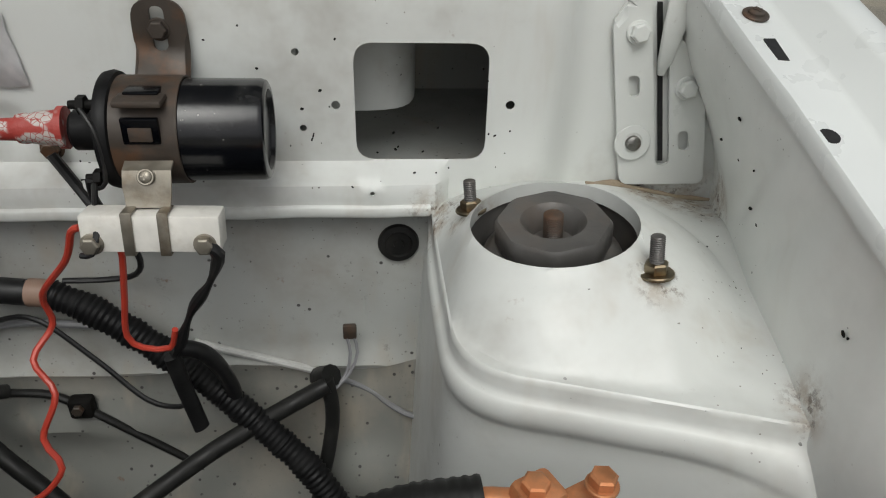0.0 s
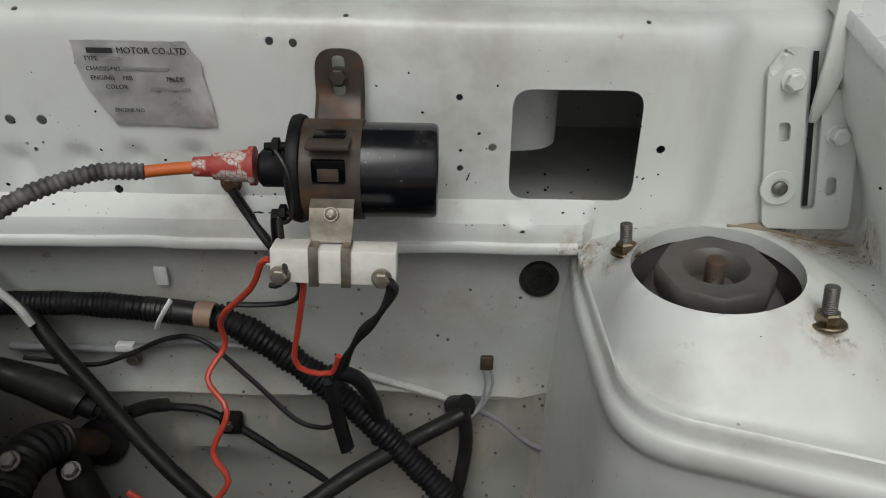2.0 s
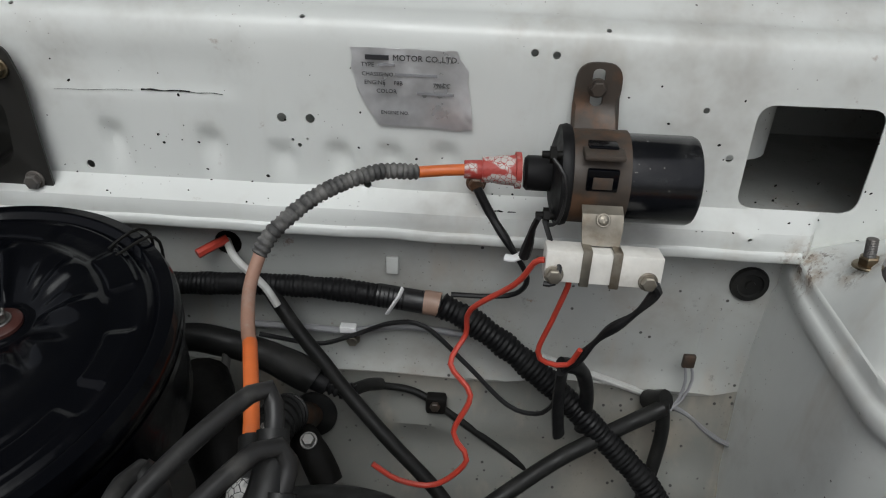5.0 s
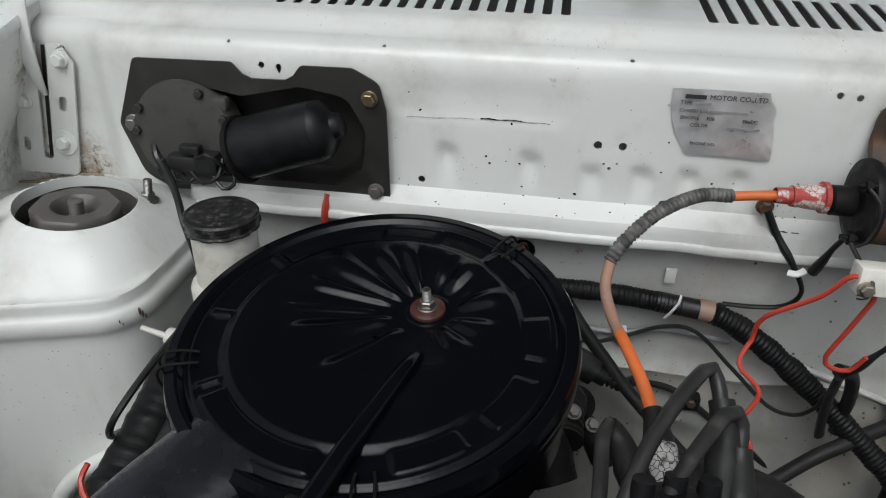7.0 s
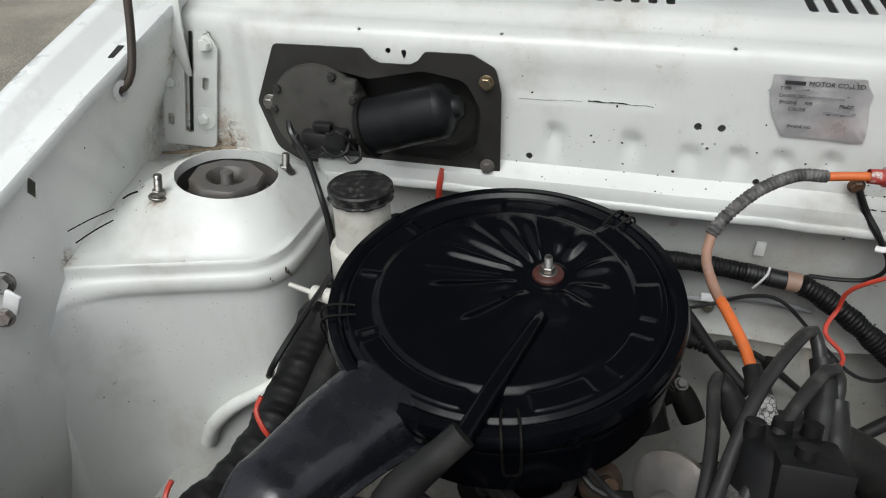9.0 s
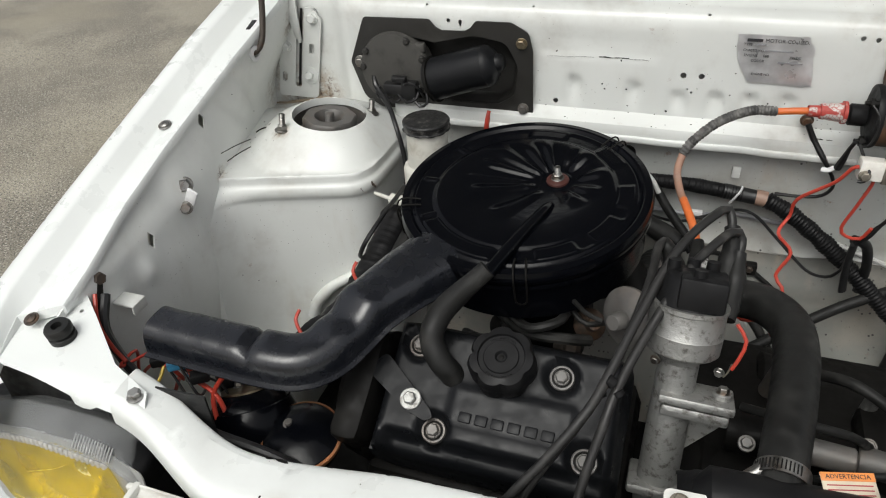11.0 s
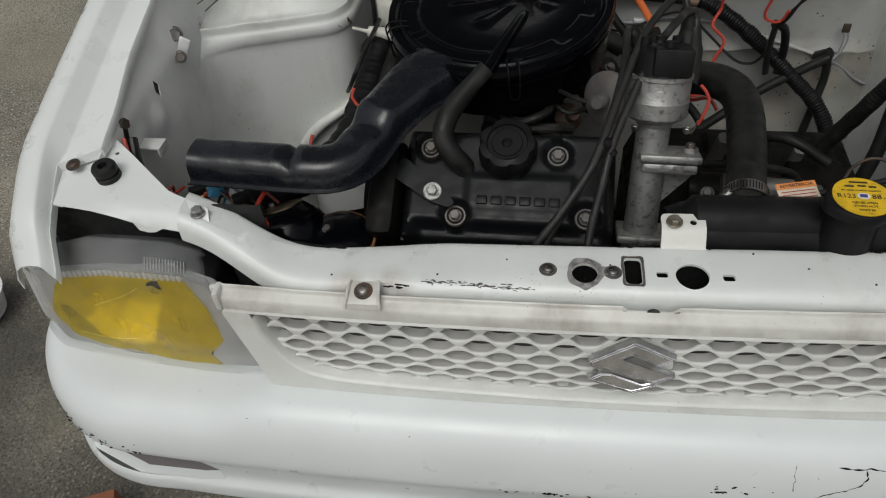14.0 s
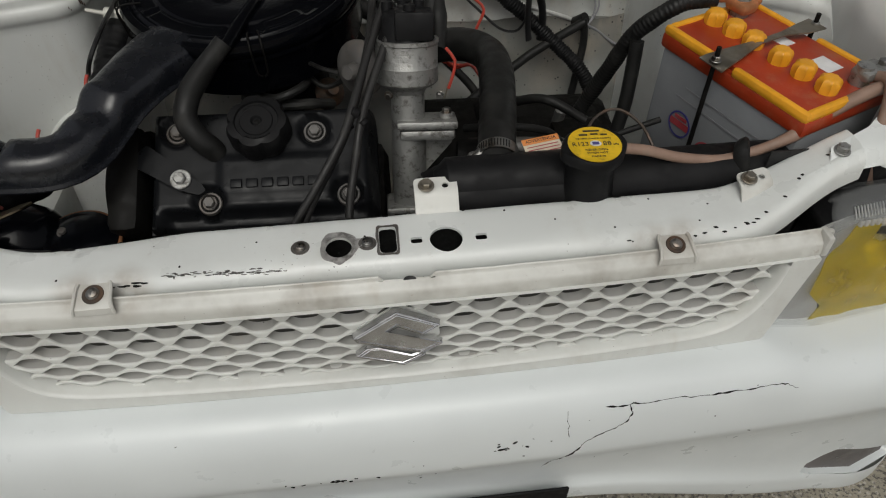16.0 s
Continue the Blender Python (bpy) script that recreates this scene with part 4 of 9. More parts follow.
# ---- hinges ----
def hinge(s):
    def at(u, v, d):
        return Vector((s * (0.5445 + u - 0.207 * v), 0.5025 - d, 0.871 + v))

    # one plate with rounded corners, split by a slot that is open at the top
    pts = [(-0.0060, 0.068), (-0.0190, 0.070), (-0.0330, 0.052), (-0.0330, -0.050), (-0.0330, -0.066), (0.0330, -0.066), (0.0330, -0.050), (0.0330, 0.052), (0.0250, 0.069), (0.0060, 0.069), (0.0060, -0.050), (-0.0050, -0.050)]
    rounds = [0.002, 0.008, 0.008, 0.004, 0.012, 0.012, 0.004, 0.008, 0.008, 0.002, 0.005, 0.005]
    spots = [(-0.0195, 0.010)] + ([(0.0190, 0.048), (0.0170, -0.031)] if s > 0 else [(0.0240, -0.035)])
    hls = [round_poly([(a - 0.0042, b - 0.0075), (a + 0.0042, b - 0.0075), (a + 0.0042, b + 0.0075), (a - 0.0042, b + 0.0075)], 0.0040, 4) for a, b in spots]
    bm = bmesh.new()
    add_sheet(bm, round_poly(pts, rounds, 5), hls, lambda u, v: at(u, v, 0.0040), 0.007, 0.0022)
    h = part("bonnet_hinge", bm, PAINT_HINGE, body, "white painted slotted bonnet hinge plate bolted to the firewall")
    for u, v in (((-0.016, 0.047), (0.018, 0.009)) if s > 0 else ((-0.020, 0.054), (-0.019, -0.030), (0.019, 0.054), (0.021, 0.011))):
        bolt(h, at(u, v, 0.0062), (0, -1, 0.1), 0.0066, PAINT_HINGE, 1.25, spin=17)
    bm = bmesh.new()
    u, v = (-0.0220, -0.032) if s > 0 else (-0.019, -0.030)
    add_lathe(bm, [(0.0135, 0.0), (0.0135, 0.0010), (0.0128, 0.0016), (0.0072, 0.0016), (0.0066, 0.0010), (0.0, 0.0010)], frame_of(at(u, v, 0.0062), (0, -1, 0.1)), 28)
    part("boss", bm, PAINT_HINGE, h, "round pressed boss")
    if s > 0:
        bolt(h, at(u, v, 0.0072), (0, -1, 0.1), 0.0056, ZINC, 1.0, cross=True, name="screw")
    # black strip as the slot's shadow on white metal
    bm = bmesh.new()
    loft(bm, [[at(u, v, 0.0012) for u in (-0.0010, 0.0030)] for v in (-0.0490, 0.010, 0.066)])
    part("gap", bm, VOID, h, "black strip standing for the shadow in the hinge slot")
    # flat arm out of the slot, widening as it rises to the bonnet
    bm = bmesh.new()
    secs = []
    for x, y, z, w in ((0.5415, 0.500, 0.888, 0.002), (0.5405, 0.494, 0.900, 0.005), (0.5410, 0.491, 0.922, 0.0075), (0.5420, 0.492, 0.945, 0.0080), (0.5440, 0.500, 0.975, 0.0080), (0.5490, 0.520, 1.010, 0.0080), (0.5560, 0.560, 1.060, 0.0080), (0.5600, 0.600, 1.110, 0.0080)):
        c = Vector((s * x, y, z))
        secs.append([c + Vector((a * w * s, b * 0.0022, 0)) for a, b in ((-1, -0.5), (-0.8, -1), (0.8, -1), (1, -0.5), (1, 0.5), (0.8, 1), (-0.8, 1), (-1, 0.5))])
    add_sweep(bm, None, secs)
    part("arm", bm, PAINT_HINGE, h, "flat white hinge arm", 50)


hinge(-1)
hinge(1)

# open bonnet, hinged behind the cowl, added out of view
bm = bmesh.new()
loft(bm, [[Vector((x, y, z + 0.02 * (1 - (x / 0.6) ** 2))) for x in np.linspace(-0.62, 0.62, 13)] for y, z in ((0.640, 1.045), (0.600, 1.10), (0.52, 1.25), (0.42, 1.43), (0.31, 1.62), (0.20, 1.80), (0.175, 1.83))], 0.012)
part("bonnet", bm, BONNET, body, "open bonnet, its underside coloured dark as if shaded")

# seam sealer in the corners between tower, firewall and wing
for s in (-1, 1):
    bm = bmesh.new()
    add_tube(bm, [(s * x, 0.4990, tower_top(x, 0.499) + 0.0005) for x in (0.50, 0.52, 0.54, 0.56, 0.58, 0.602)], 0.0024, 8, wobble=1.0)
    part("seam_sealer", bm, SEALER, body, "brown stained seam sealer")

# ---- struts in the towers ----
def strut(s):
    t = thing("strut_mount", (s * 0.449, 0.394, 0.79), "grey strut top mount with an octagonal nut plate in the tower", "suspension mount", "strut mounts")
    m = frame_of((s * 0.4425, 0.3795, RING[2] + (0.0045 if s > 0 else 0.001)), (-s * 0.10, -0.06 if s > 0 else 0.02, 1))
    if s > 0:
        m = m @ Matrix.Diagonal((0.95, 0.95, 1.0, 1))
    bm = bmesh.new()
    add_lathe(bm, [(0.0, -0.045), (0.047, -0.044), (0.0465, -0.030), (0.043, -0.022), (0.036, -0.018), (0.0, -0.018)], m, 36)
    part("bearing", bm, STRUT, t, "grey rubber bearing")
    bm = bmesh.new()
    add_lathe(bm, [(0.032, -0.018), (0.0355, -0.014), (0.0355, -0.002), (0.0335, 0.0005), (0.020, 0.0005), (0.016, -0.004), (0.013, -0.014), (0.0, -0.014)],
              m, 48, lambda a, k: (1.0 / math.cos(((a + 0.2) % (math.pi / 4)) - math.pi / 8) * 0.95 if 1 <= k <= 3 else 1.0))
    part("nut_plate", bm, STRUT, t, "worn octagonal plate")
    bm = bmesh.new()
    prof = []
    z = -0.014
    while z < 0.005:
        prof += [(0.0062, z), (0.0055, z + 0.0006)]
        z += 0.0012
    add_lathe(bm, prof + [(0, z)], m, 14)
    part("rod_end", bm, RUST if s > 0 else STRUT, t, "threaded rod end")
    return t


strut(1)
strut(-1)
for s in (-1, 1):
    for x, y, L in ((0.401, 0.4190, 0.0155), (0.488, 0.333, 0.0175)):
        z = tower_top(x, y) - 0.001
        st = thing("tower_stud", (s * x, y, z), "threaded stud with a flanged nut on the tower", "stud", "tower studs")
        m = frame_of((s * x, y, z), (-s * 0.10, 0.12, 1))
        put("nut", bolt_mesh(0.0065, BRASSY if s > 0 else ZINC, 1.5), st, m @ Matrix.Translation((0, 0, 0.0008)))
        bm = bmesh.new()
        prof, zz = [], 0.0
        while zz < L + 0.006:
            prof += [(0.0040, zz), (0.0035, zz + 0.0006)]
            zz += 0.0012
        add_lathe(bm, prof + [(0, zz)], m, 12)
        part("thread", bm, STRUT if s > 0 else ZINC, st)

# prop rod through the left inner wing, with its washer
pr = thing("bonnet_prop_rod", (-0.560, 0.388, 0.911), "dark brown bonnet prop rod through a wing hole", "rod")
bm = bmesh.new()
add_tube(bm, [(-0.565, 0.384, 0.910), (-0.552, 0.388, 0.911), (-0.543, 0.392, 0.913), (-0.5385, 0.402, 0.924), (-0.5385, 0.415, 0.955), (-0.541, 0.429, 1.00), (-0.547, 0.46, 1.10)], 0.0040, 12)
part("rod", bm, RUST, pr)
bm = bmesh.new()
add_lathe(bm, [(0.0052, 0), (0.0105, 0), (0.0105, 0.0016), (0.0085, 0.0028), (0.0052, 0.0028)], frame_of((-0.5440, 0.388, 0.911), (1, -0.1, 0)), 24)
part("grommet", bm, WHITE_PLASTIC, pr)

# ---- front end: all of it stands slightly askew, in one frame ----
FR = Matrix.Rotation(radians(2.5), 4, "Z")


def fr(x, y, z):
    return FR @ Vector((x, y, z))


def pan_shift(x):
    """Rearward shift and rise of the lock panel towards its ends."""
    return 0.030 * ss(abs(x), 0.285, 0.490), 0.044 * ss(abs(x), 0.30, 0.47)


PAN_SEC = [(-0.046, -0.012), (-0.046, -0.003), (-0.049, 0.0), (-0.058, 0.0012), (-0.085, 0.0012), (-0.098, 0.0), (-0.1045, -0.004), (-0.1075, -0.010), (-0.1085, -0.024)]


def pan_at(x, v):
    i = v * (len(PAN_SEC) - 1)
    dy = lerp(i, range(len(PAN_SEC)), [q[0] for q in PAN_SEC])
    dz = lerp(i, range(len(PAN_SEC)), [q[1] for q in PAN_SEC])
    sy, sz = pan_shift(x)
    narrow = ss(abs(x), 0.32, 0.42)
    dy = dy + (0.018 * narrow if dy < -0.08 else 0) - 0.010 * ss(abs(x), 0.16, 0.30) * (1 - narrow) * (1 if dy > -0.06 else 0) * (1 if x < 0 else 0)
    # pressed hollow by the grille brackets
    dz -= 0.006 * bump(abs(x), 0.235, 0.03) * ss(-dy, 0.093, 0.108)
    return fr(x, dy + sy, 0.7455 + dz + sz + 0.006 * x + 0.0006 * noise.noise(Vector((x * 20, v * 5, 4))))


def pan_v(y):
    return lerp(-y, [-q[0] for q in PAN_SEC], [i / (len(PAN_SEC) - 1) for i in range(len(PAN_SEC))])


# holes of the lock panel in (x, y) of the front frame, mapped to the sheet
pan_holes = []
for hx, hy, hr in ((0.0475, -0.0845, 0.0145), (-0.0465, -0.084, 0.0115)):
    pan_holes.append([(hx + hr * math.cos(a * math.pi / 12), pan_v(hy + hr * math.sin(a * math.pi / 12))) for a in range(24)])
for hx, hy, w, h in ((0.0215, -0.0835, 0.0050, 0.0036), (0.0785, -0.0855, 0.0052, 0.0036), (-0.0035, -0.080, 0.0075, 0.0150)):
    loop = round_poly([(hx - w, hy - h), (hx + w, hy - h), (hx + w, hy + h), (hx - w, hy + h)], min(w, h) * 0.6, 3)
    pan_holes.append([(a, pan_v(b)) for a, b in loop])
bm = bmesh.new()
# the sheet is built in a plane stretched so that its steps are even
SC = 0.08
add_sheet(bm, [(-0.435, 0), (0.435, 0), (0.435, SC), (-0.435, SC)], [[(a, b * SC) for a, b in l] for l in pan_holes], lambda x, v: pan_at(x, v / SC), 0.0050, 0)
ext = bmesh.ops.extrude_edge_only(bm, edges=[e for e in bm.edges if e.is_boundary])
bmesh.ops.translate(bm, verts=[g for g in ext["geom"] if isinstance(g, bmesh.types.BMVert)], vec=(0, 0, -0.0025))
pan = part("lock_panel", bm, PAINT_PAN, body, "white bonnet lock panel with holes and chipped edges")
# torn bare ring round the latch hole
bm = bmesh.new()
n = 40
ring_a, ring_b = [], []
for i in range(n):
    a = 2 * math.pi * i / n
    q = 0.0172 + 0.0040 * noise.noise(Vector((math.cos(a) * 1.7, math.sin(a) * 1.7, 5))) + (0.006 if abs(a - 0.15) < 0.2 else 0)
    for ring, rr, up in ((ring_a, 0.0116, 0.0003), (ring_b, q, 0.0008)):
        p = pan_at(-0.0465 + rr * math.cos(a), pan_v(-0.084 + rr * math.sin(a)))
        ring.append(p + Vector((0, 0, up)))
lo = [p - Vector((0, 0, 0.002)) for p in ring_b]
loft(bm, [ring_a + ring_a[:1], ring_b + ring_b[:1], lo + lo[:1]])
part("torn_edge", bm, TORN, pan, "bare torn metal round the latch hole")
bm = bmesh.new()
ra, rb = [], []
for i in range(33):
    a = 2 * math.pi * i / 32
    u, v = math.cos(a), math.sin(a)
    for ring, k in ((ra, 1.04), (rb, 1.34 + 0.16 * noise.noise(Vector((u * 2, v * 2, 1))))):
        p = pan_at(-0.0035 + 0.0075 * k * math.copysign(min(1, abs(u) * 1.3), u), pan_v(-0.080 + 0.0150 * (1 + (k - 1) * 0.55) * math.copysign(min(1, abs(v) * 1.3), v)))
        ring.append(p + Vector((0, 0, 0.0005)))
loft(bm, [ra, rb])
part("torn_edge", bm, STRUT, pan, "bare metal round the square hole")
for x, y in ((-0.0795, -0.081), (-0.0215, -0.0825)):
    bm = bmesh.new()
    add_lathe(bm, [(0, 0.0006), (0.0078, 0.0006), (0.0082, 0.0)], frame_of(pan_at(x, pan_v(y)), (0, -0.03, 1)), 20)
    part("screw_ring", bm, STRUT, pan, "dark ring round the screw")
    bolt(pan, pan_at(x, pan_v(y)) + Vector((0, 0, 0.0005)), (0, -0.03, 1), 0.0048, ZINC, 1.1, cross=True, name="screw")
# chips along the edges
bm = bmesh.new()
rng = random.Random(5)
for i in range(-70, 84):
    if i < -30:
        x, y = rng.uniform(-0.30, 0.40), -0.0475 + rng.gauss(0, 0.0006)
    elif i < 34:
        x, y = rng.uniform(-0.20, 0.02), -0.0470 + rng.gauss(0, 0.0008)
    elif i < 52:
        x, y = rng.uniform(-0.26, -0.20), -0.1015 + rng.gauss(0, 0.0010)
    elif i < 72:
        x = rng.uniform(0.20, 0.42)
        y = -0.1020 + 0.016 * ss(x, 0.30, 0.40) + rng.gauss(0, 0.0012)
    else:
        x, y = rng.uniform(-0.30, 0.35), rng.uniform(-0.10, -0.05)
    p = pan_at(x, pan_v(y))
    m = Matrix.Translation(p + Vector((0, 0, 0.0001))) @ Matrix.Rotation(rng.uniform(-0.3, 0.3), 4, "Z") @ Matrix.Diagonal((rng.uniform(0.9, 4.5) if i < 52 else (rng.uniform(0.7, 2.2) if i < 72 else 0.8), rng.uniform(0.6, 1.3), 0.35, 1))
    bmesh.ops.create_icosphere(bm, subdivisions=1, radius=0.0014, matrix=m)
tagged(part("chip", bm, DARK, pan, "paint chips along the panel edges"), kind="stuff")

# long scrape along the front edge, bare metal showing
bm = bmesh.new()
for i in range(85):
    k = rng.random()
    x = -0.195 + 0.105 * k
    y = -0.0985 - 0.0040 * k + rng.gauss(0, 0.0010)
    m = Matrix.Translation(pan_at(x, pan_v(y)) + Vector((0, 0, 0.0001))) @ Matrix.Rotation(rng.uniform(-0.25, 0.25), 4, "Z") @ Matrix.Diagonal((rng.uniform(0.8, 3.6), rng.uniform(0.3, 1.0), 0.3, 1))
    bmesh.ops.create_icosphere(bm, subdivisions=1, radius=rng.uniform(0.0006, 0.0014), matrix=m)
tagged(part("scrape", bm, STRUT, pan, "scraped edge with bare grey metal"), kind="stuff")

# ---- corner plates with rubber stops ----
for s in (-1, 1):
    pts = round_poly([(0.424, -0.060), (0.412, -0.010), (0.525, 0.055), (0.545, 0.030), (0.575, -0.040), (0.572, -0.062), (0.428, -0.062)], 0.006, 3)
    bm = bmesh.new()

    def plate(x, y, s=s):
        z = 0.7845 + 0.006 * s * x + 0.16 * (y + 0.04) + 0.05 * (x - 0.42) * 0.5
        e = ss(-y, 0.050, 0.061)
        return fr(s * x, y, z - 0.012 * e * e)

    outer = round_poly([(0.400, -0.068), (0.408, -0.046), (0.455, -0.026), (0.512, 0.022), (0.566, 0.066), (0.580, 0.060), (0.582, 0.0), (0.576, -0.046), (0.560, -0.050)], [0.003, 0.006, 0.03, 0.03, 0.004, 0, 0.01, 0.006, 0.01], 4)
    add_sheet(bm, outer, [circle(0.541, 0.024, 0.0032, 10), circle(0.528, 0.022, 0.0022, 10)], plate, 0.008, 0.0016)
    part("corner_plate", bm, PAINT, body, "white triangular corner plate beside the headlamp")
    rs = thing("rubber_stop", plate(0.524, -0.010), "black rubber bonnet stop on the corner plate", "rubber stop", "bonnet stops")
    bm = bmesh.new()
    m = frame_of(plate(0.524, -0.010), (0, -0.12, 1))
    add_lathe(bm, [(0.0, 0.0), (0.0125, 0.0), (0.0125, 0.005), (0.0105, 0.006), (0.0105, 0.008), (0.0125, 0.009), (0.0125, 0.014), (0.011, 0.0165), (0.005, 0.0165), (0.004, 0.011), (0.0, 0.011)], m, 28)
    part("stop", bm, RUBBER, rs)
    bolt(body, pan_at(s * 0.417, pan_v(-0.072)) + Vector((0, 0, 0.0008)), (0, -0.1, 1), 0.0058, ALU, 1.35)

# hose tabs behind the lock panel
for name, x0, y0, w in (("radiator_tab", 0.044, -0.030, 0.040), ("tube_tab", 0.338, -0.060, 0.032)):
    t = thing(name, fr(x0, y0, 0.745), "white bracket tab bolted behind the lock panel", "bracket")
    bm = bmesh.new()
    add_sheet(bm, round_poly([(x0 - w / 2, y0 - 0.024), (x0 + w / 2, y0 - 0.024), (x0 + w / 2, y0 + 0.009), (x0 - w / 2, y0 + 0.009)], [0, 0, 0.006, 0.006], 4),
              [circle(x0 + w * 0.22, y0 - 0.001, 0.0032, 10)] if w > 0.03 else [], lambda x, y: fr(x, y + pan_shift(x)[0], 0.7475 + 0.014 * ss(y, y0 - 0.022, y0 - 0.006) + 0.15 * (y - y0 + 0.005) + pan_shift(x)[1] * 0.2), 0.005, 0.0018)
    part("plate", bm, FLANGE, t)
    bolt(t, fr(x0 - (w * 0.22 if w > 0.03 else 0), y0 - 0.003 + pan_shift(x0)[0], 0.7645 + pan_shift(x0)[1] * 0.2), (0, -0.15, 1), 0.0050, TIN, 1.5)

# ---- grille ----
grille = thing("grille", fr(0, -0.14, 0.64), "white plastic front grille with a scaly mesh, stained", "grille")


def bow(x):
    """The grille and bumper curve back towards the sides."""
    return 0.012 * (abs(x) / 0.4) ** 2.4


# top flange: a raised back lip, a stained ledge and an upright front band, with a notch
bm = bmesh.new()
lines = []
for dy, z in ((-0.1158, 0.7345), (-0.1160, 0.7400), (-0.1168, 0.7408), (-0.1180, 0.7400), (-0.1186, 0.7372), (-0.1196, 0.7362), (-0.1230, 0.7345), (-0.1264, 0.7328), (-0.1278, 0.7316), (-0.1287, 0.7290), (-0.1303, 0.7205), (-0.1290, 0.7180)):
    ln = []
    for i in range(161):
        x = -0.390 + 0.780 * i / 160
        k = ss(x, -0.013, -0.010) * (1 - ss(x, 0.030, 0.033))
        ln.append(fr(x, dy + bow(x) + 0.0005 * noise.noise(Vector((x * 30, z * 90, 8))), z - (0.0058 * k if dy > -0.1192 else 0.0) + 0.003 * x))
    lines.append(ln)
loft(bm, lines, 0.0020)
part("top_flange", bm, FLANGE, grille, "stained upper flange with a notch")
# closed ends of the flange
for s in (-1, 1):
    bm = bmesh.new()
    add_box(bm, (s * 0.3895, -0.1235 + bow(0.389), 0.7300 + 0.003 * s * 0.389), (0.0060, 0.0175, 0.0230), 0.0018, FR)
    add_box(bm, (s * 0.3945, -0.1185 + bow(0.389), 0.7350 + 0.003 * s * 0.389), (0.0090, 0.0060, 0.0090), 0.0022, FR)
    part("end_cap", bm, FLANGE, grille, "closed end of the flange")

# clip hole in the notch
bm = bmesh.new()
add_lathe(bm, [(0.0040, -0.001), (0.0040, 0.0004), (0, 0.0004)], frame_of((0.0174, -0.1172, 0.7346), (0.03, -0.56, 0.83)) @ Matrix.Diagonal((1.4, 0.8, 1, 1)), 18)
part("clip_hole", bm, VOID, grille, "small dark clip hole in the notch")

# surround: a flat frame with a rolled inner edge round the mesh opening
GO = [(-0.3470, 0.7150), (-0.3425, 0.6935), (-0.3345, 0.6745), (-0.3235, 0.6570), (-0.3080, 0.6450), (-0.2850, 0.6390), (-0.2500, 0.6370), (-0.1700, 0.6350), (0.0, 0.6325)]
GO = GO + [(-x, z) for x, z in reversed(GO[:-1])]
GF = round_poly([(-0.3890, 0.7185), (0.3890, 0.7185), (0.3580, 0.6185), (-0.3580, 0.6185)], [0.003, 0.003, 0.005, 0.005], 4)


def face(x, z, d=0.0):
    return fr(x, -0.1345 + bow(x) + 0.115 * (z - 0.625) + d, z + 0.003 * x)


def grown(loop, w):
    """The open run of the opening's rim, moved outwards by w."""
    out = []
    for i, p in enumerate(loop):
        a, b = Vector(loop[max(i - 1, 0)]), Vector(loop[min(i + 1, len(loop) - 1)])
        t = (b - a).normalized()
        out.append((p[0] + t.y * w, p[1] - t.x * w))
    return out


RIM = [(p.x * 1.022, p.y) for p in spline([(x, z, 0) for x, z in GO], 0.010)]
bm = bmesh.new()
outer_rim = [(x, min(z, 0.7184)) for x, z in grown(RIM, 0.0050)]
add_sheet(bm, GF, [[(outer_rim[0][0], 0.7184)] + outer_rim[1:-1] + [(outer_rim[-1][0], 0.7184)]], lambda x, z: face(x, z, -0.0092), 0.008, 0)
ext = bmesh.ops.extrude_edge_only(bm, edges=[e for e in bm.edges if e.is_boundary])
bmesh.ops.translate(bm, verts=[g for g in ext["geom"] if isinstance(g, bmesh.types.BMVert)], vec=FR.to_3x3() @ Vector((0, 0.014, 0)))
loft(bm, [[face(x, min(z, 0.7184), d) for x, z in grown(RIM, w)] for w, d in ((0.0055, -0.0088), (0.0046, -0.0100), (0.0036, -0.0106), (0.0022, -0.0098), (0.0012, -0.0070), (0.0004, -0.0015), (0.0, 0.0040), (0.0, 0.0160))])
part("surround", bm, GRILLE, grille, "smooth white surround with a rolled inner edge", 50)

# scaly mesh: thin wavy ribs that meet and part again, each with a shelf rising behind it
# heights of the cells' tops, row by row
CW, TOPS = 0.0400, [0.7105, 0.6925, 0.6772, 0.6645, 0.6530, 0.6428, 0.6335, 0.6245]


def ridge(k, x):
    """Middle height and half thickness of the rib below row k: thick at the crests, thin between."""
    p = TOPS[max(k, 0)] - TOPS[max(k, 0) + 1]
    wave = (-1 if k % 2 else 1) * math.cos(2 * math.pi * (x + 0.0205) / CW)
    return TOPS[k + 1] + 0.27 * p * wave, p * (0.085 + 0.135 * abs(wave) ** 1.8)


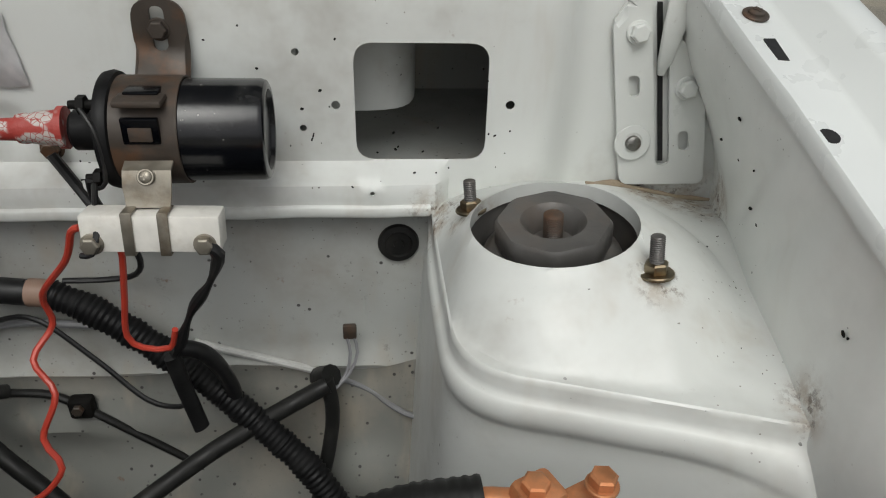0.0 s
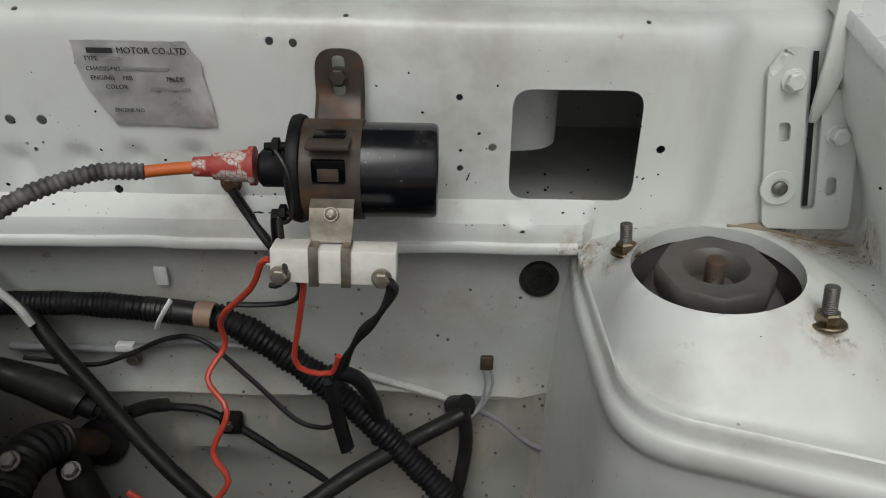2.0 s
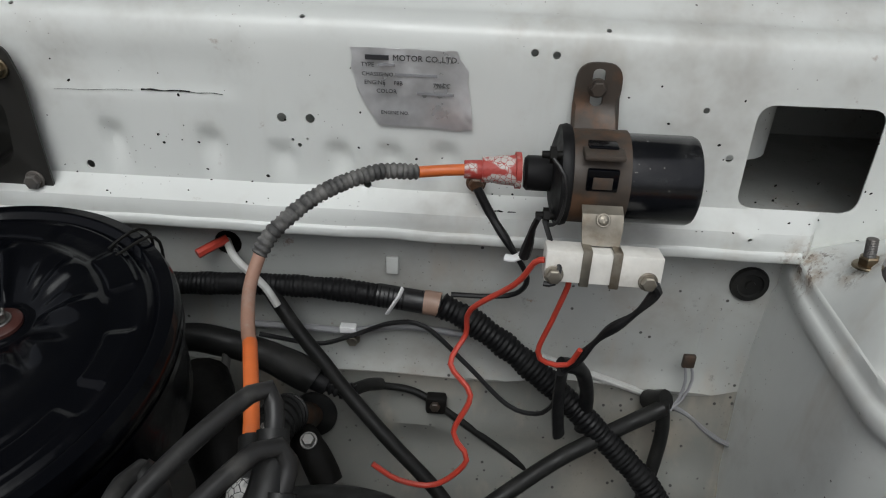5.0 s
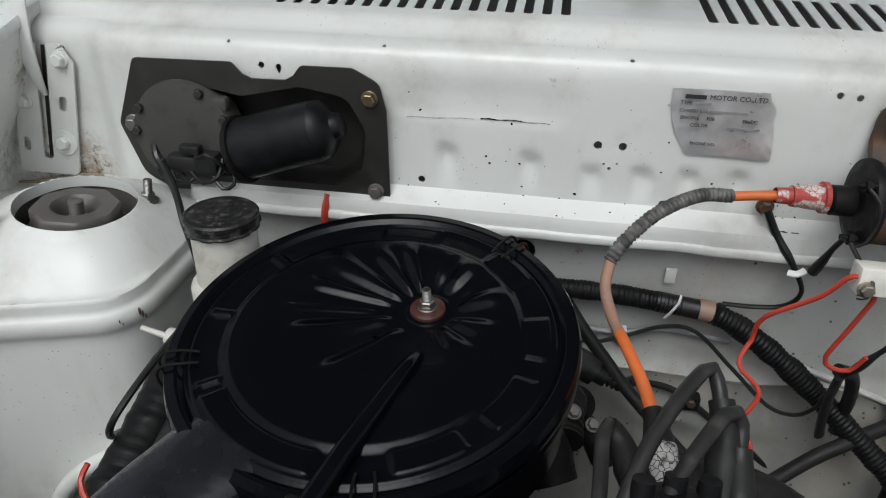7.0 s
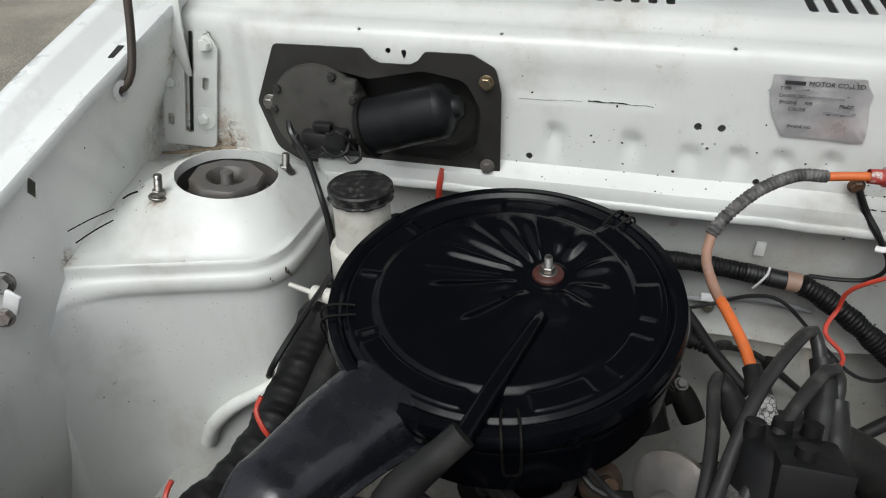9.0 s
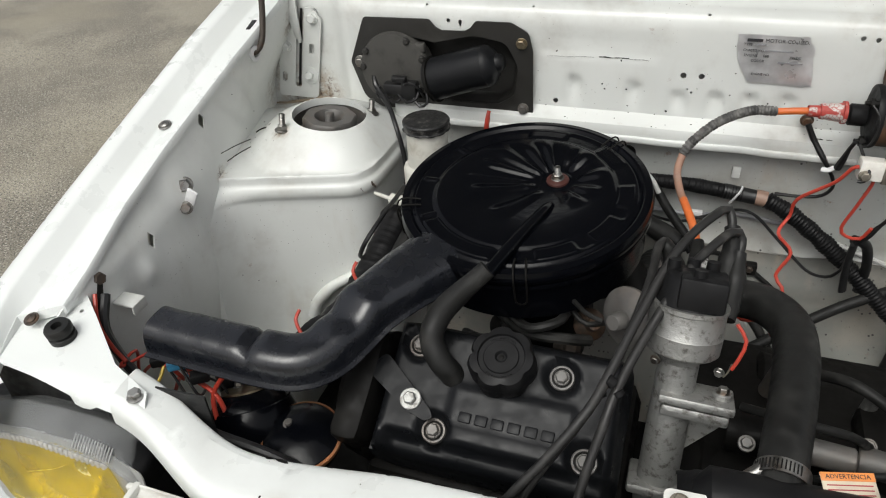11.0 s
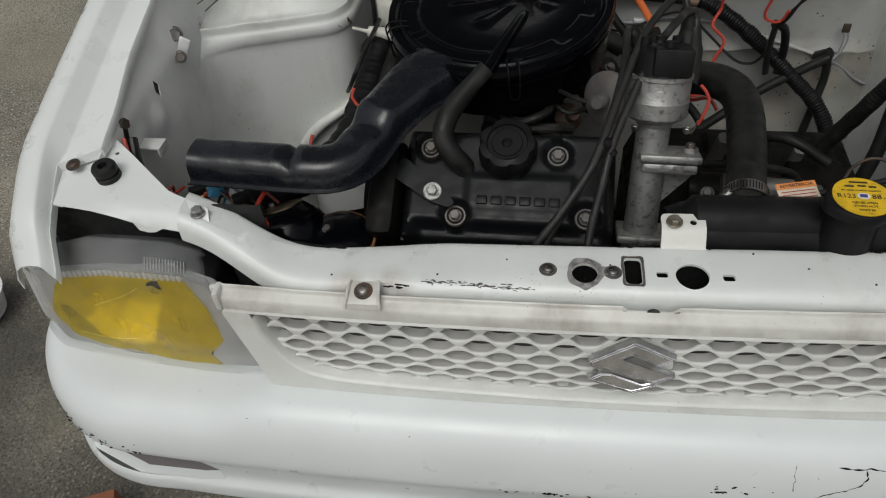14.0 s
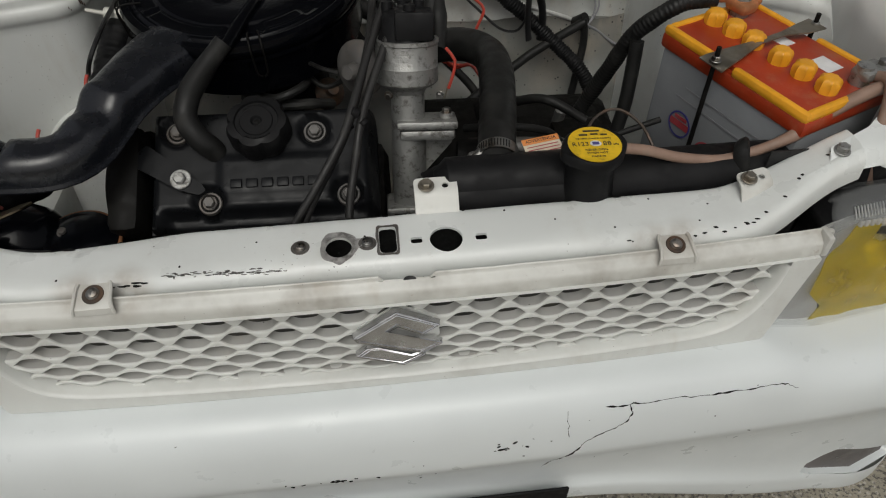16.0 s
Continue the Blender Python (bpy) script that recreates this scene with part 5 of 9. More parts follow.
MOUTH = grown(RIM, 0.0020)
for k in range(-1, 7):
    xs = [-0.362 + 0.724 * i / 430 for i in range(431)]
    keep = inside(np.array([(x, ridge(k, x)[0]) for x in xs]), MOUTH)
    runs, cur = [], []
    for x, ok in zip(xs, keep):
        if ok:
            cur.append(x)
        elif cur:
            runs.append(cur)
            cur = []
    runs = [q for q in runs + [cur] if len(q) > 3]

    def rib_at(x, d, side, up, f, k=k):
        """A point of the rib or its floor: side -1 to 1 across the thickness, f of the opening above."""
        mid, half = ridge(k, x)
        top = (ridge(k - 1, x)[0] - ridge(k - 1, x)[1]) if k >= 0 else 0.7185
        return face(x, mid + side * half + up + f * max(0.0, top - mid - half), d)

    # front lip with its rounded edges, then the floor dipping into the cell, coloured as shaded
    for q in runs:
        bm = bmesh.new()
        loft(bm, [[rib_at(x, *row) for x in q] for row in ((0.0060, -1, 0.0, 0), (0.0010, -1, 0.0, 0), (0.0003, -1, 0.0003, 0), (0.0, -0.6, 0.0, 0), (0.0, 0.5, 0.0, 0), (0.0004, 0.9, 0.0, 0), (0.0014, 1, 0.0001, 0), (0.0024, 1, 0.0, 0))])
        part("mesh_rib", bm, GRILLE, grille, "front rib of the mesh", 50)
        bm = bmesh.new()
        loft(bm, [[rib_at(x, *row) for x in q] for row in ((0.0022, 1, 0.0, 0), (0.0045, 1, -0.0003, 0.01), (0.0075, 1, -0.0006, 0.03), (0.0100, 1, -0.0008, 0.05), (0.0118, 1, -0.0008, 0.07))])
        part("mesh_floor", bm, GRILLE_FLOOR, grille, "floor of the mesh cells, shade in its colour", 50)
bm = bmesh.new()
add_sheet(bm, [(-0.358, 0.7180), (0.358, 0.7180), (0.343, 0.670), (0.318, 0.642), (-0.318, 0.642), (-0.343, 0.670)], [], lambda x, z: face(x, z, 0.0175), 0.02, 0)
part("mesh_back", bm, GRILLE_BACK, grille, "closed back of the mesh, coloured as deep shade")
# black sheet added as the dark behind the mesh
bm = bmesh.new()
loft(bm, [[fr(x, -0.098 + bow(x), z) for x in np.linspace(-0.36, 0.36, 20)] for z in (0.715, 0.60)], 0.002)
part("shadow_panel", bm, VOID, grille, "black sheet standing in for shade behind the grille")

for s in (-1, 1):
    gb = thing("grille_bracket", fr(s * 0.246, -0.115, 0.735), "stained white bracket with a push screw holding the grille", "bracket", "grille brackets")
    bm = bmesh.new()
    w = 0.0145
    lines = [[fr(s * 0.246 + u * k, y, z) for u in np.linspace(-w, w, 9)] for y, z, k in
             ((-0.1040, 0.7475, 0.86), (-0.1075, 0.7470, 0.95), (-0.1200, 0.7435, 1.0), (-0.1255, 0.7400, 1.08), (-0.1265, 0.7340, 1.12))]
    loft(bm, lines, 0.0025)
    part("plate", bm, FLANGE, gb)
    for e in (0, -1):
        bm = bmesh.new()
        add_tube(bm, [ln[e] + Vector((0, 0, 0.0010)) for ln in lines], 0.0016, 8)
        part("side_rim", bm, FLANGE, gb, "raised side rim")
    bm = bmesh.new()
    add_lathe(bm, [(0.0088, 0.0), (0.0084, 0.0008), (0, 0.0008)], frame_of(fr(s * 0.246, -0.114, 0.7456), (0, -0.26, 1)), 22)
    part("screw_seat", bm, RUST, gb, "brown stained seat round the screw")
    bolt(gb, fr(s * 0.246, -0.114, 0.7462), (0, -0.26, 1), 0.0046, ZINC, 1.2, cross=True, name="screw")

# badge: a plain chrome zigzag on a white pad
badge = thing("badge", fr(0, -0.155, 0.65), "chrome zigzag emblem in the middle of the grille", "emblem")
up1 = [(-0.0360, 0.0055), (0.0, 0.0310), (0.0350, 0.0128), (0.0219, 0.0040), (0.0, 0.0179), (-0.0100, 0.0106), (0.0368, -0.0090), (0.0206, -0.0186), (-0.0334, 0.0011)]
lo1 = [(-0.0350, -0.0164), (-0.0257, -0.0088), (-0.0167, -0.0084), (0.0116, -0.0212), (0.0190, -0.0176), (0.0225, -0.0212), (0.0039, -0.0315)]
for pts, nm in ((up1, "upper_stroke"), (lo1, "lower_stroke")):
    bm = bmesh.new()
    pr_ = [(x * 1.07 - 0.0020, z * 1.05 + 0.6808) for x, z in pts]
    fs = add_sheet(bm, pr_, [], lambda x, z: face(x, z, -0.0115), 0.02, 0)
    ext = bmesh.ops.extrude_edge_only(bm, edges=[e for e in bm.edges if e.is_boundary])
    vs = [g for g in ext["geom"] if isinstance(g, bmesh.types.BMVert)]
    cen = sum((v.co for v in vs), Vector()) / len(vs)
    for v in vs:
        v.co += (v.co - cen).normalized() * 0.0012
    bmesh.ops.translate(bm, verts=vs, vec=FR.to_3x3() @ Vector((0, 0.006, 0)))
    stroke = part(nm, bm, BADGE, badge, "", 20)
    bm = bmesh.new()
    add_tube(bm, [face(x, z, -0.0116) for x, z in pr_ + pr_[:1]], 0.0008, 6, smooth=False)
    part("rim", bm, CHROME, stroke, "bright raised rim")
    bm = bmesh.new()
    mid = Vector((sum(p[0] for p in pr_) / len(pr_), sum(p[1] for p in pr_) / len(pr_)))
    add_tube(bm, [face(*(Vector(q) + (mid - Vector(q)).normalized() * 0.0030), -0.0119) for q in pr_ + pr_[:1]], 0.0005, 6, smooth=False)
    part("inner_rim", bm, CHROME, stroke, "thin inner contour line")
bm = bmesh.new()
pad = round_poly([(-0.0365, 0.6880), (-0.0010, 0.7125), (0.0355, 0.6945), (0.0365, 0.6710), (0.0030, 0.6505), (-0.0355, 0.6640)], 0.003, 3)
add_sheet(bm, pad, [], lambda x, z: face(x, min(z, 0.7165), -0.0018), 0.02, 0.002)
part("pad", bm, GRILLE, badge, "white mounting pad")

# ---- bumper ----
bumper = thing("bumper", fr(0, -0.16, 0.40), "white painted plastic front bumper, cracked and chipped", "bumper")
BS = [(0.040, 0.6180), (0.012, 0.6178), (-0.002, 0.6170), (-0.014, 0.6145), (-0.026, 0.6075), (-0.036, 0.5915), (-0.0425, 0.5650), (-0.0455, 0.5420), (-0.0452, 0.5340), (-0.0425, 0.5260), (-0.0370, 0.5140), (-0.0325, 0.4980), (-0.0300, 0.4800), (-0.0300, 0.4660), (-0.0330, 0.4590), (-0.0365, 0.4540), (-0.0372, 0.4470), (-0.0376, 0.4330), (-0.0340, 0.4250), (-0.0220, 0.4050), (0.01, 0.38)]


def bumper_xy(u, dy):
    """Plan of the bumper: u runs from -1 to 1 round the front; dy is the depth before the front line."""
    a = abs(u)
    if a < 0.72:
        x, y, nx, ny = a / 0.72 * 0.52, 0.0, 0.0, -1.0
        y = 0.016 * (x / 0.52) ** 2.2
    else:
        k = (a - 0.72) / 0.28 * math.radians(86)
        x, y = 0.52 + 0.142 * math.sin(k), 0.016 + 0.15 * (1 - math.cos(k))
        nx, ny = math.sin(k), -math.cos(k)
    return math.copysign(1, u) * (x + nx * (-dy) * 0.75), -0.150 + y + (dy if ny == -1.0 else -ny * dy)


def bumper_at(u, v):
    i = v * (len(BS) - 1)
    dy = lerp(i, range(len(BS)), [q[0] for q in BS])
    z = lerp(i, range(len(BS)), [q[1] for q in BS])
    x, y = bumper_xy(u, dy)
    # the top sinks under the lamps, the lower edge hangs at the corners
    z -= 0.015 * ss(abs(x), 0.36, 0.44) * ss(z, 0.56, 0.61)
    z -= (0.062 if x > 0 else 0.012) * ss(abs(x), 0.18, 0.50) * ss(0.50 - z, 0.0, 0.06) + (0.030 * x if x < 0 else 0.085 * x) * ss(0.54 - z, 0.0, 0.10)
    # the foot of each corner reaches further out and down
    foot = ss(abs(u), 0.68, 0.84) * ss(0.50 - z, 0.0, 0.05)
    return fr(x + math.copysign(0.020, x) * foot, y, z - (0.036 if x > 0 else 0.012) * foot + 0.004 * x)


def bumper_v(z):
    """Place along the section at a height of the profile."""
    zs = [q[1] for q in BS]
    return float(np.interp(-z, [-a for a in zs], range(len(zs)))) / (len(BS) - 1)


# the skin, with a pocket low in each corner; the sheet is laid out in (u, v) stretched to metres
KU, KV = 0.76, 0.34
POCKETS = [[(-0.840, 0.506), (-0.750, 0.513), (-0.670, 0.516), (-0.638, 0.508), (-0.617, 0.480), (-0.612, 0.463), (-0.660, 0.4585), (-0.750, 0.4575), (-0.840, 0.4580)],
           [(0.658, 0.4580), (0.664, 0.4640), (0.685, 0.4690), (0.705, 0.4735), (0.760, 0.4740), (0.840, 0.4720), (0.840, 0.4560), (0.760, 0.4555), (0.690, 0.4555)]]
POCKETS = [round_poly([(u * KU, bumper_v(z) * KV) for u, z in q], 0.006, 3) for q in POCKETS]


def skin(a, b, d=0.0):
    p = bumper_at(a / KU, b / KV)
    return p + FR.to_3x3() @ Vector((-0.4 * d * math.copysign(1, a), d, 0.0)) if d else p


bm = bmesh.new()
add_sheet(bm, [(-KU, 0), (KU, 0), (KU, KV), (-KU, KV)], POCKETS, skin, 0.0090, 0)
part("shell", bm, PAINT_BUMPER, bumper, "smooth white bumper skin with a sharp lower edge", 40)
for q, D in zip(POCKETS, (0.011, 0.009)):
    mid = (sum(p[0] for p in q) / len(q), sum(p[1] for p in q) / len(q))

    def ring(k, d, q=q, mid=mid):
        ln = [skin(mid[0] + (a - mid[0]) * k, mid[1] + (b - mid[1]) * k, d) for a, b in q]
        return ln + ln[:1]

    bm = bmesh.new()
    loft(bm, [ring(1.0, 0.0), ring(0.99, 0.002), ring(0.975, D * 0.6), ring(0.97, D)])
    pocket = part("pocket", bm, PAINT_BUMPER, bumper, "lamp pocket low in the bumper corner", 50)
    # dark plate added so the pocket's upper part looks shaded
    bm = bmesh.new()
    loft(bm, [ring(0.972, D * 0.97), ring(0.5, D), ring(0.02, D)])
    part("pocket_shade_plate", bm, POCKET_SHADE, pocket, "dark grey plate standing in for shade inside the lamp pocket", 50)
# cracks
def on_bumper(x, z):
    """Bumper surface point at a plan x (front frame) and height z."""
    return bumper_at(math.copysign(min(abs(x) / 0.52 * 0.72, 0.72), x), bumper_v(z))


rng = random.Random(12)
for path, w in (([(0.190, 0.5975), (0.208, 0.5965), (0.222, 0.5970), (0.253, 0.5975), (0.275, 0.5962), (0.298, 0.5955), (0.315, 0.5962), (0.334, 0.5958), (0.352, 0.5966), (0.370, 0.5970), (0.378, 0.5950), (0.388, 0.5920)], 0.0010),
                ([(0.214, 0.5966), (0.217, 0.5900), (0.214, 0.5800), (0.208, 0.5745), (0.199, 0.5700), (0.190, 0.5660), (0.180, 0.5600), (0.172, 0.5545), (0.1695, 0.5490), (0.162, 0.5390), (0.152, 0.524), (0.144, 0.510), (0.138, 0.496)], 0.0009),
                ([(0.153, 0.598), (0.1525, 0.588), (0.154, 0.578), (0.156, 0.566)], 0.0003)):
    bm = bmesh.new()
    fine = [path[0]]
    for a, b in zip(path, path[1:]):
        for k in (0.33, 0.67):
            fine.append((a[0] + (b[0] - a[0]) * k + rng.gauss(0, 0.0005), a[1] + (b[1] - a[1]) * k + rng.gauss(0, 0.0007)))
        fine.append(b)
    add_tube(bm, [on_bumper(x, z) for x, z in fine], lambda t, w=w: w * (0.15 + 1.9 * abs(noise.noise(Vector((t * 17, w * 999, 0)))) + 0.8 * bump(t, 0.62, 0.03)), 6, 0.002)
    part("crack", bm, DARK, bumper, "dark crack through the bumper skin")
bm = bmesh.new()
rng = random.Random(11)
for i in range(86):
    if i < 40:
        k = rng.random()
        u, z = -0.86 + 0.14 * k, 0.556 - 0.020 * k + rng.gauss(0, 0.008)
    elif i < 52:
        u, z = rng.gauss(0.135, 0.016), rng.gauss(0.562, 0.003)
    elif i < 66:
        u, z = rng.uniform(-0.17, -0.03), rng.gauss(0.537, 0.0016)
    else:
        u, z = rng.uniform(-0.6, 0.6), rng.uniform(0.50, 0.612)
    m = Matrix.Translation(bumper_at(u, bumper_v(z))) @ Matrix.Rotation(rng.uniform(-0.5, 0.5), 4, "Z") @ Matrix.Diagonal((rng.uniform(0.7, 2.8), 0.7, rng.uniform(0.4, 1.0), 1))
    bmesh.ops.create_icosphere(bm, subdivisions=1, radius=rng.uniform(0.0006, 0.0018) * (1.0 if i < 66 else 0.5), matrix=m)
tagged(part("chip", bm, DARK, bumper, "paint chips on the bumper"), kind="stuff")

# number plate, its characters as plain bars
plate_t = thing("number_plate", fr(0.0, -0.19, 0.40), "black number plate under the bumper", "number plate")
bm = bmesh.new()
add_box(bm, (0.0, -0.198, 0.418), (0.335, 0.004, 0.105), 0.0018, FR)
part("plate", bm, MATT_BLACK, plate_t)
for i in range(6):
    bm = bmesh.new()
    add_box(bm, (-0.12 + i * 0.048, -0.2005, 0.418), (0.024, 0.001, 0.06), 0.0003, FR)
    part("bar", bm, WHITE_PLASTIC, plate_t)

# ---- headlamps ----
def headlamp(s):
    h = thing("headlamp", fr(s * 0.50, -0.07, 0.60), "clear headlamp with a torn yellow film behind its ribbed lens", "headlamp", "headlamps")
    # outline of the front face in (|x|, z), from the inner tip round
    FO = round_poly([(0.366, 0.6130), (0.398, 0.7000), (0.401, 0.7260), (0.436, 0.7330), (0.528, 0.7255), (0.590, 0.7120), (0.648, 0.7090), (0.660, 0.6700), (0.650, 0.6250), (0.622, 0.6030), (0.550, 0.5985), (0.437, 0.6050)],
                    [0.003, 0.01, 0.008, 0.006, 0.02, 0.02, 0.008, 0.02, 0.02, 0.02, 0.01, 0.01], 5)

    def lens_y(x, z):
        return -0.123 + 0.14 * (x - 0.369) + 0.17 * (z - 0.615) + 0.050 * ss(x, 0.615, 0.690) ** 1.4

    def lens_at(x, z, d=0.0):
        return fr(s * x, lens_y(x, z) + d, z)

    bm = bmesh.new()
    add_sheet(bm, FO, [], lambda x, z: lens_at(x, z), 0.007, 0.0025)
    lens = part("lens", bm, LENS, h, "clear plastic lens")
    lens.visible_shadow = False
    # ribs along the upper edge and flutes down the outer side
    bm = bmesh.new()
    for i in range(24):
        x = 0.440 + 0.0066 * i
        z = lerp(x, [0.436, 0.528, 0.590, 0.62], [0.7270, 0.7195, 0.7065, 0.705])
        add_box(bm, (0, 0, 0), (0.0046, 0.005, 0.0085), 0.0015, Matrix.Translation(lens_at(x, z, 0.004)), 1)
    ribs = part("lens_rib", bm, LENS_RIB, lens, "ribbed upper edge")
    ribs.visible_shadow = False
    bm = bmesh.new()
    for i in range(9):
        x = 0.622 + 0.0044 * i
        add_tube(bm, [lens_at(x - 0.002, z, 0.004) for z in (0.632 + 0.001 * i, 0.655, 0.680, 0.702)], 0.0013, 6)
    ribs = part("lens_flute", bm, LENS_RIB, lens, "fluted side of the lens")
    ribs.visible_shadow = False
    # yellow film with its torn tail and hole
    FF = round_poly([(0.425, 0.6060), (0.436, 0.6210), (0.4140, 0.6450), (0.4210, 0.6860), (0.4430, 0.7225), (0.505, 0.7190), (0.574, 0.7055), (0.604, 0.6870), (0.624, 0.6480), (0.604, 0.6150), (0.558, 0.6070), (0.486, 0.6050)],
                    [0.001, 0.004, 0.006, 0.01, 0.004, 0.01, 0.012, 0.015, 0.015, 0.012, 0.01, 0.01], 4)
    hole = [(0.475 + (0.0100 + 0.0024 * math.cos(3 * a + 1) + 0.0012 * math.sin(5 * a)) * math.cos(a), 0.7055 + (0.0092 + 0.0018 * math.sin(4 * a)) * math.sin(a)) for a in [2 * math.pi * i / 18 for i in range(18)]]
    bm = bmesh.new()
    add_sheet(bm, FF, [hole], lambda x, z: lens_at(x, z, 0.0068 + 0.0052 * abs(noise.noise(Vector((x * 21 + 3, z * 27, s)))) + 0.0012 * noise.noise(Vector((x * 70, z * 70, s)))), 0.005, 0.0006)
    film = part("yellow_film", bm, FILM, h, "creased yellow film with a torn hole")
    film.visible_shadow = False
    for path, r in (([(0.560, 0.668), (0.539, 0.678), (0.515, 0.690), (0.497, 0.702)], 0.0003), ([(0.596, 0.624), (0.560, 0.622), (0.523, 0.627)], 0.0003)):
        bm = bmesh.new()
        add_tube(bm, [lens_at(x, z, 0.0064) for x, z in path], r, 6, flat=2.0)
        part("crease", bm, FILM_EDGE, film, "bright crease of the film")
    # grey bezel round the film
    bm = bmesh.new()
    ring = [(0.52 + (x - 0.52) * 0.985, 0.665 + (z - 0.665) * 0.985) for x, z in FO]
    gap = round_poly([(0.436, 0.6140), (0.4230, 0.6450), (0.4290, 0.6860), (0.4450, 0.7150), (0.574, 0.6990), (0.598, 0.6830), (0.614, 0.6480), (0.598, 0.6190), (0.558, 0.6130)], 0.008, 4)
    add_sheet(bm, ring, [gap], lambda x, z: lens_at(x, z, 0.0105), 0.008, 0.0012)
    part("bezel", bm, BEZEL, h, "grey bezel inside the lens")
    # facets of the reflector
    bm = bmesh.new()
    rows = []
    for kx in np.linspace(1.0, 0.10, 7):
        ln = []
        for j in range(21):
            a = 2 * math.pi * j / 20
            px, pz = 0.515 + 0.100 * kx * math.cos(a), 0.660 + 0.054 * kx * math.sin(a)
            step = 0.007 * ((j // 2) % 2) * ss(kx, 0.1, 0.4)
            ln.append(fr(s * px, lens_y(px, pz) + 0.013 + 0.050 * (1 - kx ** 2) + step, pz))
        rows.append(ln)
    loft(bm, rows)
    part("reflector", bm, REFLECTOR, h, "faceted reflector", 5)
    bm = bmesh.new()
    add_cyl(bm, fr(s * 0.515, -0.035, 0.660), fr(s * 0.515, -0.060, 0.660), 0.006, 0.004, 12)
    part("bulb", bm, LENS, h)
    # housing: frosted top that slopes back to a rolled edge, dark body behind
    top = [(0.403, 0.715), (0.410, 0.7250), (0.436, 0.7330), (0.48, 0.7300), (0.528, 0.7255), (0.560, 0.7195), (0.590, 0.7120), (0.625, 0.7095), (0.650, 0.708)]
    rise = [(0.421, -0.062, 0.716), (0.425, -0.061, 0.725), (0.434, -0.060, 0.731), (0.463, -0.060, 0.7425), (0.505, -0.060, 0.745), (0.547, -0.060, 0.746), (0.575, -0.060, 0.738), (0.592, -0.058, 0.731), (0.612, -0.052, 0.722)]
    bm = bmesh.new()
    r0 = [lens_at(x, z, 0.0015) for x, z in top]
    r2 = [fr(s * x, y, z) for x, y, z in rise]
    r1 = [a.lerp(b, 0.5) + Vector((0, 0, 0.003)) for a, b in zip(r0, r2)]
    r3 = [b + Vector((0, 0.004, 0.0015)) for b in r2]
    r4 = [b + Vector((0, 0.010, -0.002)) for b in r2]
    r5 = [b + Vector((0, 0.022, -0.012)) for b in r2]
    loft(bm, [r0, r1, r2, r3, r4, r5], 0.0015)
    part("housing_top", bm, FROST, h, "frosted top of the lamp")
    bm = bmesh.new()
    for i in range(14):
        x = 0.432 + 0.0034 * i
        add_tube(bm, [lens_at(x, 0.731, 0.004) + Vector((0, 0, 0.0025)), lens_at(x + 0.004, 0.731, 0.016) + Vector((0, 0, 0.006))], 0.0008, 5, smooth=False)
    part("housing_rib", bm, BEZEL, h, "fine ribs moulded on the lamp top")
    bm = bmesh.new()
    rows = []
    for d, k in ((0.013, 0.975), (0.050, 0.93), (0.070, 0.70), (0.075, 0.0)):
        rows.append([lens_at(0.51 + (x - 0.51) * k, 0.664 + (z - 0.664) * k, d) for x, z in FO] + [lens_at(0.51 + (FO[0][0] - 0.51) * k, 0.664 + (FO[0][1] - 0.664) * k, d)])
    loft(bm, rows)
    part("housing", bm, MATT_BLACK, h, "dark lamp body")
    return h


headlamp(-1)
headlamp(1)
# black sheets standing in for shade behind the lamps and lock panel
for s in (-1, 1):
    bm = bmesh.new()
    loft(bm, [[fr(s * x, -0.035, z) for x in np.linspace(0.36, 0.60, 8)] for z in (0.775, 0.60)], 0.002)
    part("lamp_back_shade", bm, VOID, body, "black sheet standing in for shade behind the headlamp")
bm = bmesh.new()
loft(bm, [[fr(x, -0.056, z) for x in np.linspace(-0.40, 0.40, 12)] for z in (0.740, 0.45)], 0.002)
part("lock_panel_shade", bm, VOID, body, "black sheet standing in for shade under the lock panel")

# ---- ignition coil on the firewall ----
coil = thing("ignition_coil", (0.235, 0.445, 0.838), "black ignition coil in a rusty strap bracket on the firewall", "ignition coil")
CX0, CX1, CY, CZ, CR = 0.189, 0.279, 0.441, 0.8715, 0.0300
mx = frame_of((CX0, CY, CZ), (1, 0, 0))
bm = bmesh.new()
add_lathe(bm, [(0, 0.020), (CR - 0.002, 0.020), (CR, 0.022), (CR, 0.087), (CR - 0.001, 0.0895), (CR - 0.003, 0.0905), (CR - 0.006, 0.0905), (CR - 0.007, 0.088), (0, 0.088)], mx, 44)
part("can", bm, COIL_CAN, coil, "glossy black can with dust specks")
bm = bmesh.new()
add_lathe(bm, [(0.0, -0.004), (0.020, -0.004), (0.027, -0.002), (CR + 0.0035, 0.0), (CR + 0.0045, 0.004), (CR + 0.0035, 0.007), (CR + 0.001, 0.008), (CR, 0.022)], mx, 40)
add_lathe(bm, [(0.012, -0.004), (0.012, -0.020), (0.010, -0.022), (0.0, -0.022)], mx, 24)
part("cap", bm, MATT_BLACK, coil, "black coil cap with a tower")
bm = bmesh.new()
add_lathe(bm, [(CR + 0.0004, 0.006), (CR + 0.0016, 0.006), (CR + 0.0016, 0.044), (CR + 0.0004, 0.044)], mx, 44)
add_box(bm, (0.2145, CY - 0.024, 0.9020 - 0.004), (0.026, 0.016, 0.004), 0.0015)
strap = part("strap", bm, RUST, coil, "rusty strap round the can")
bm = bmesh.new()
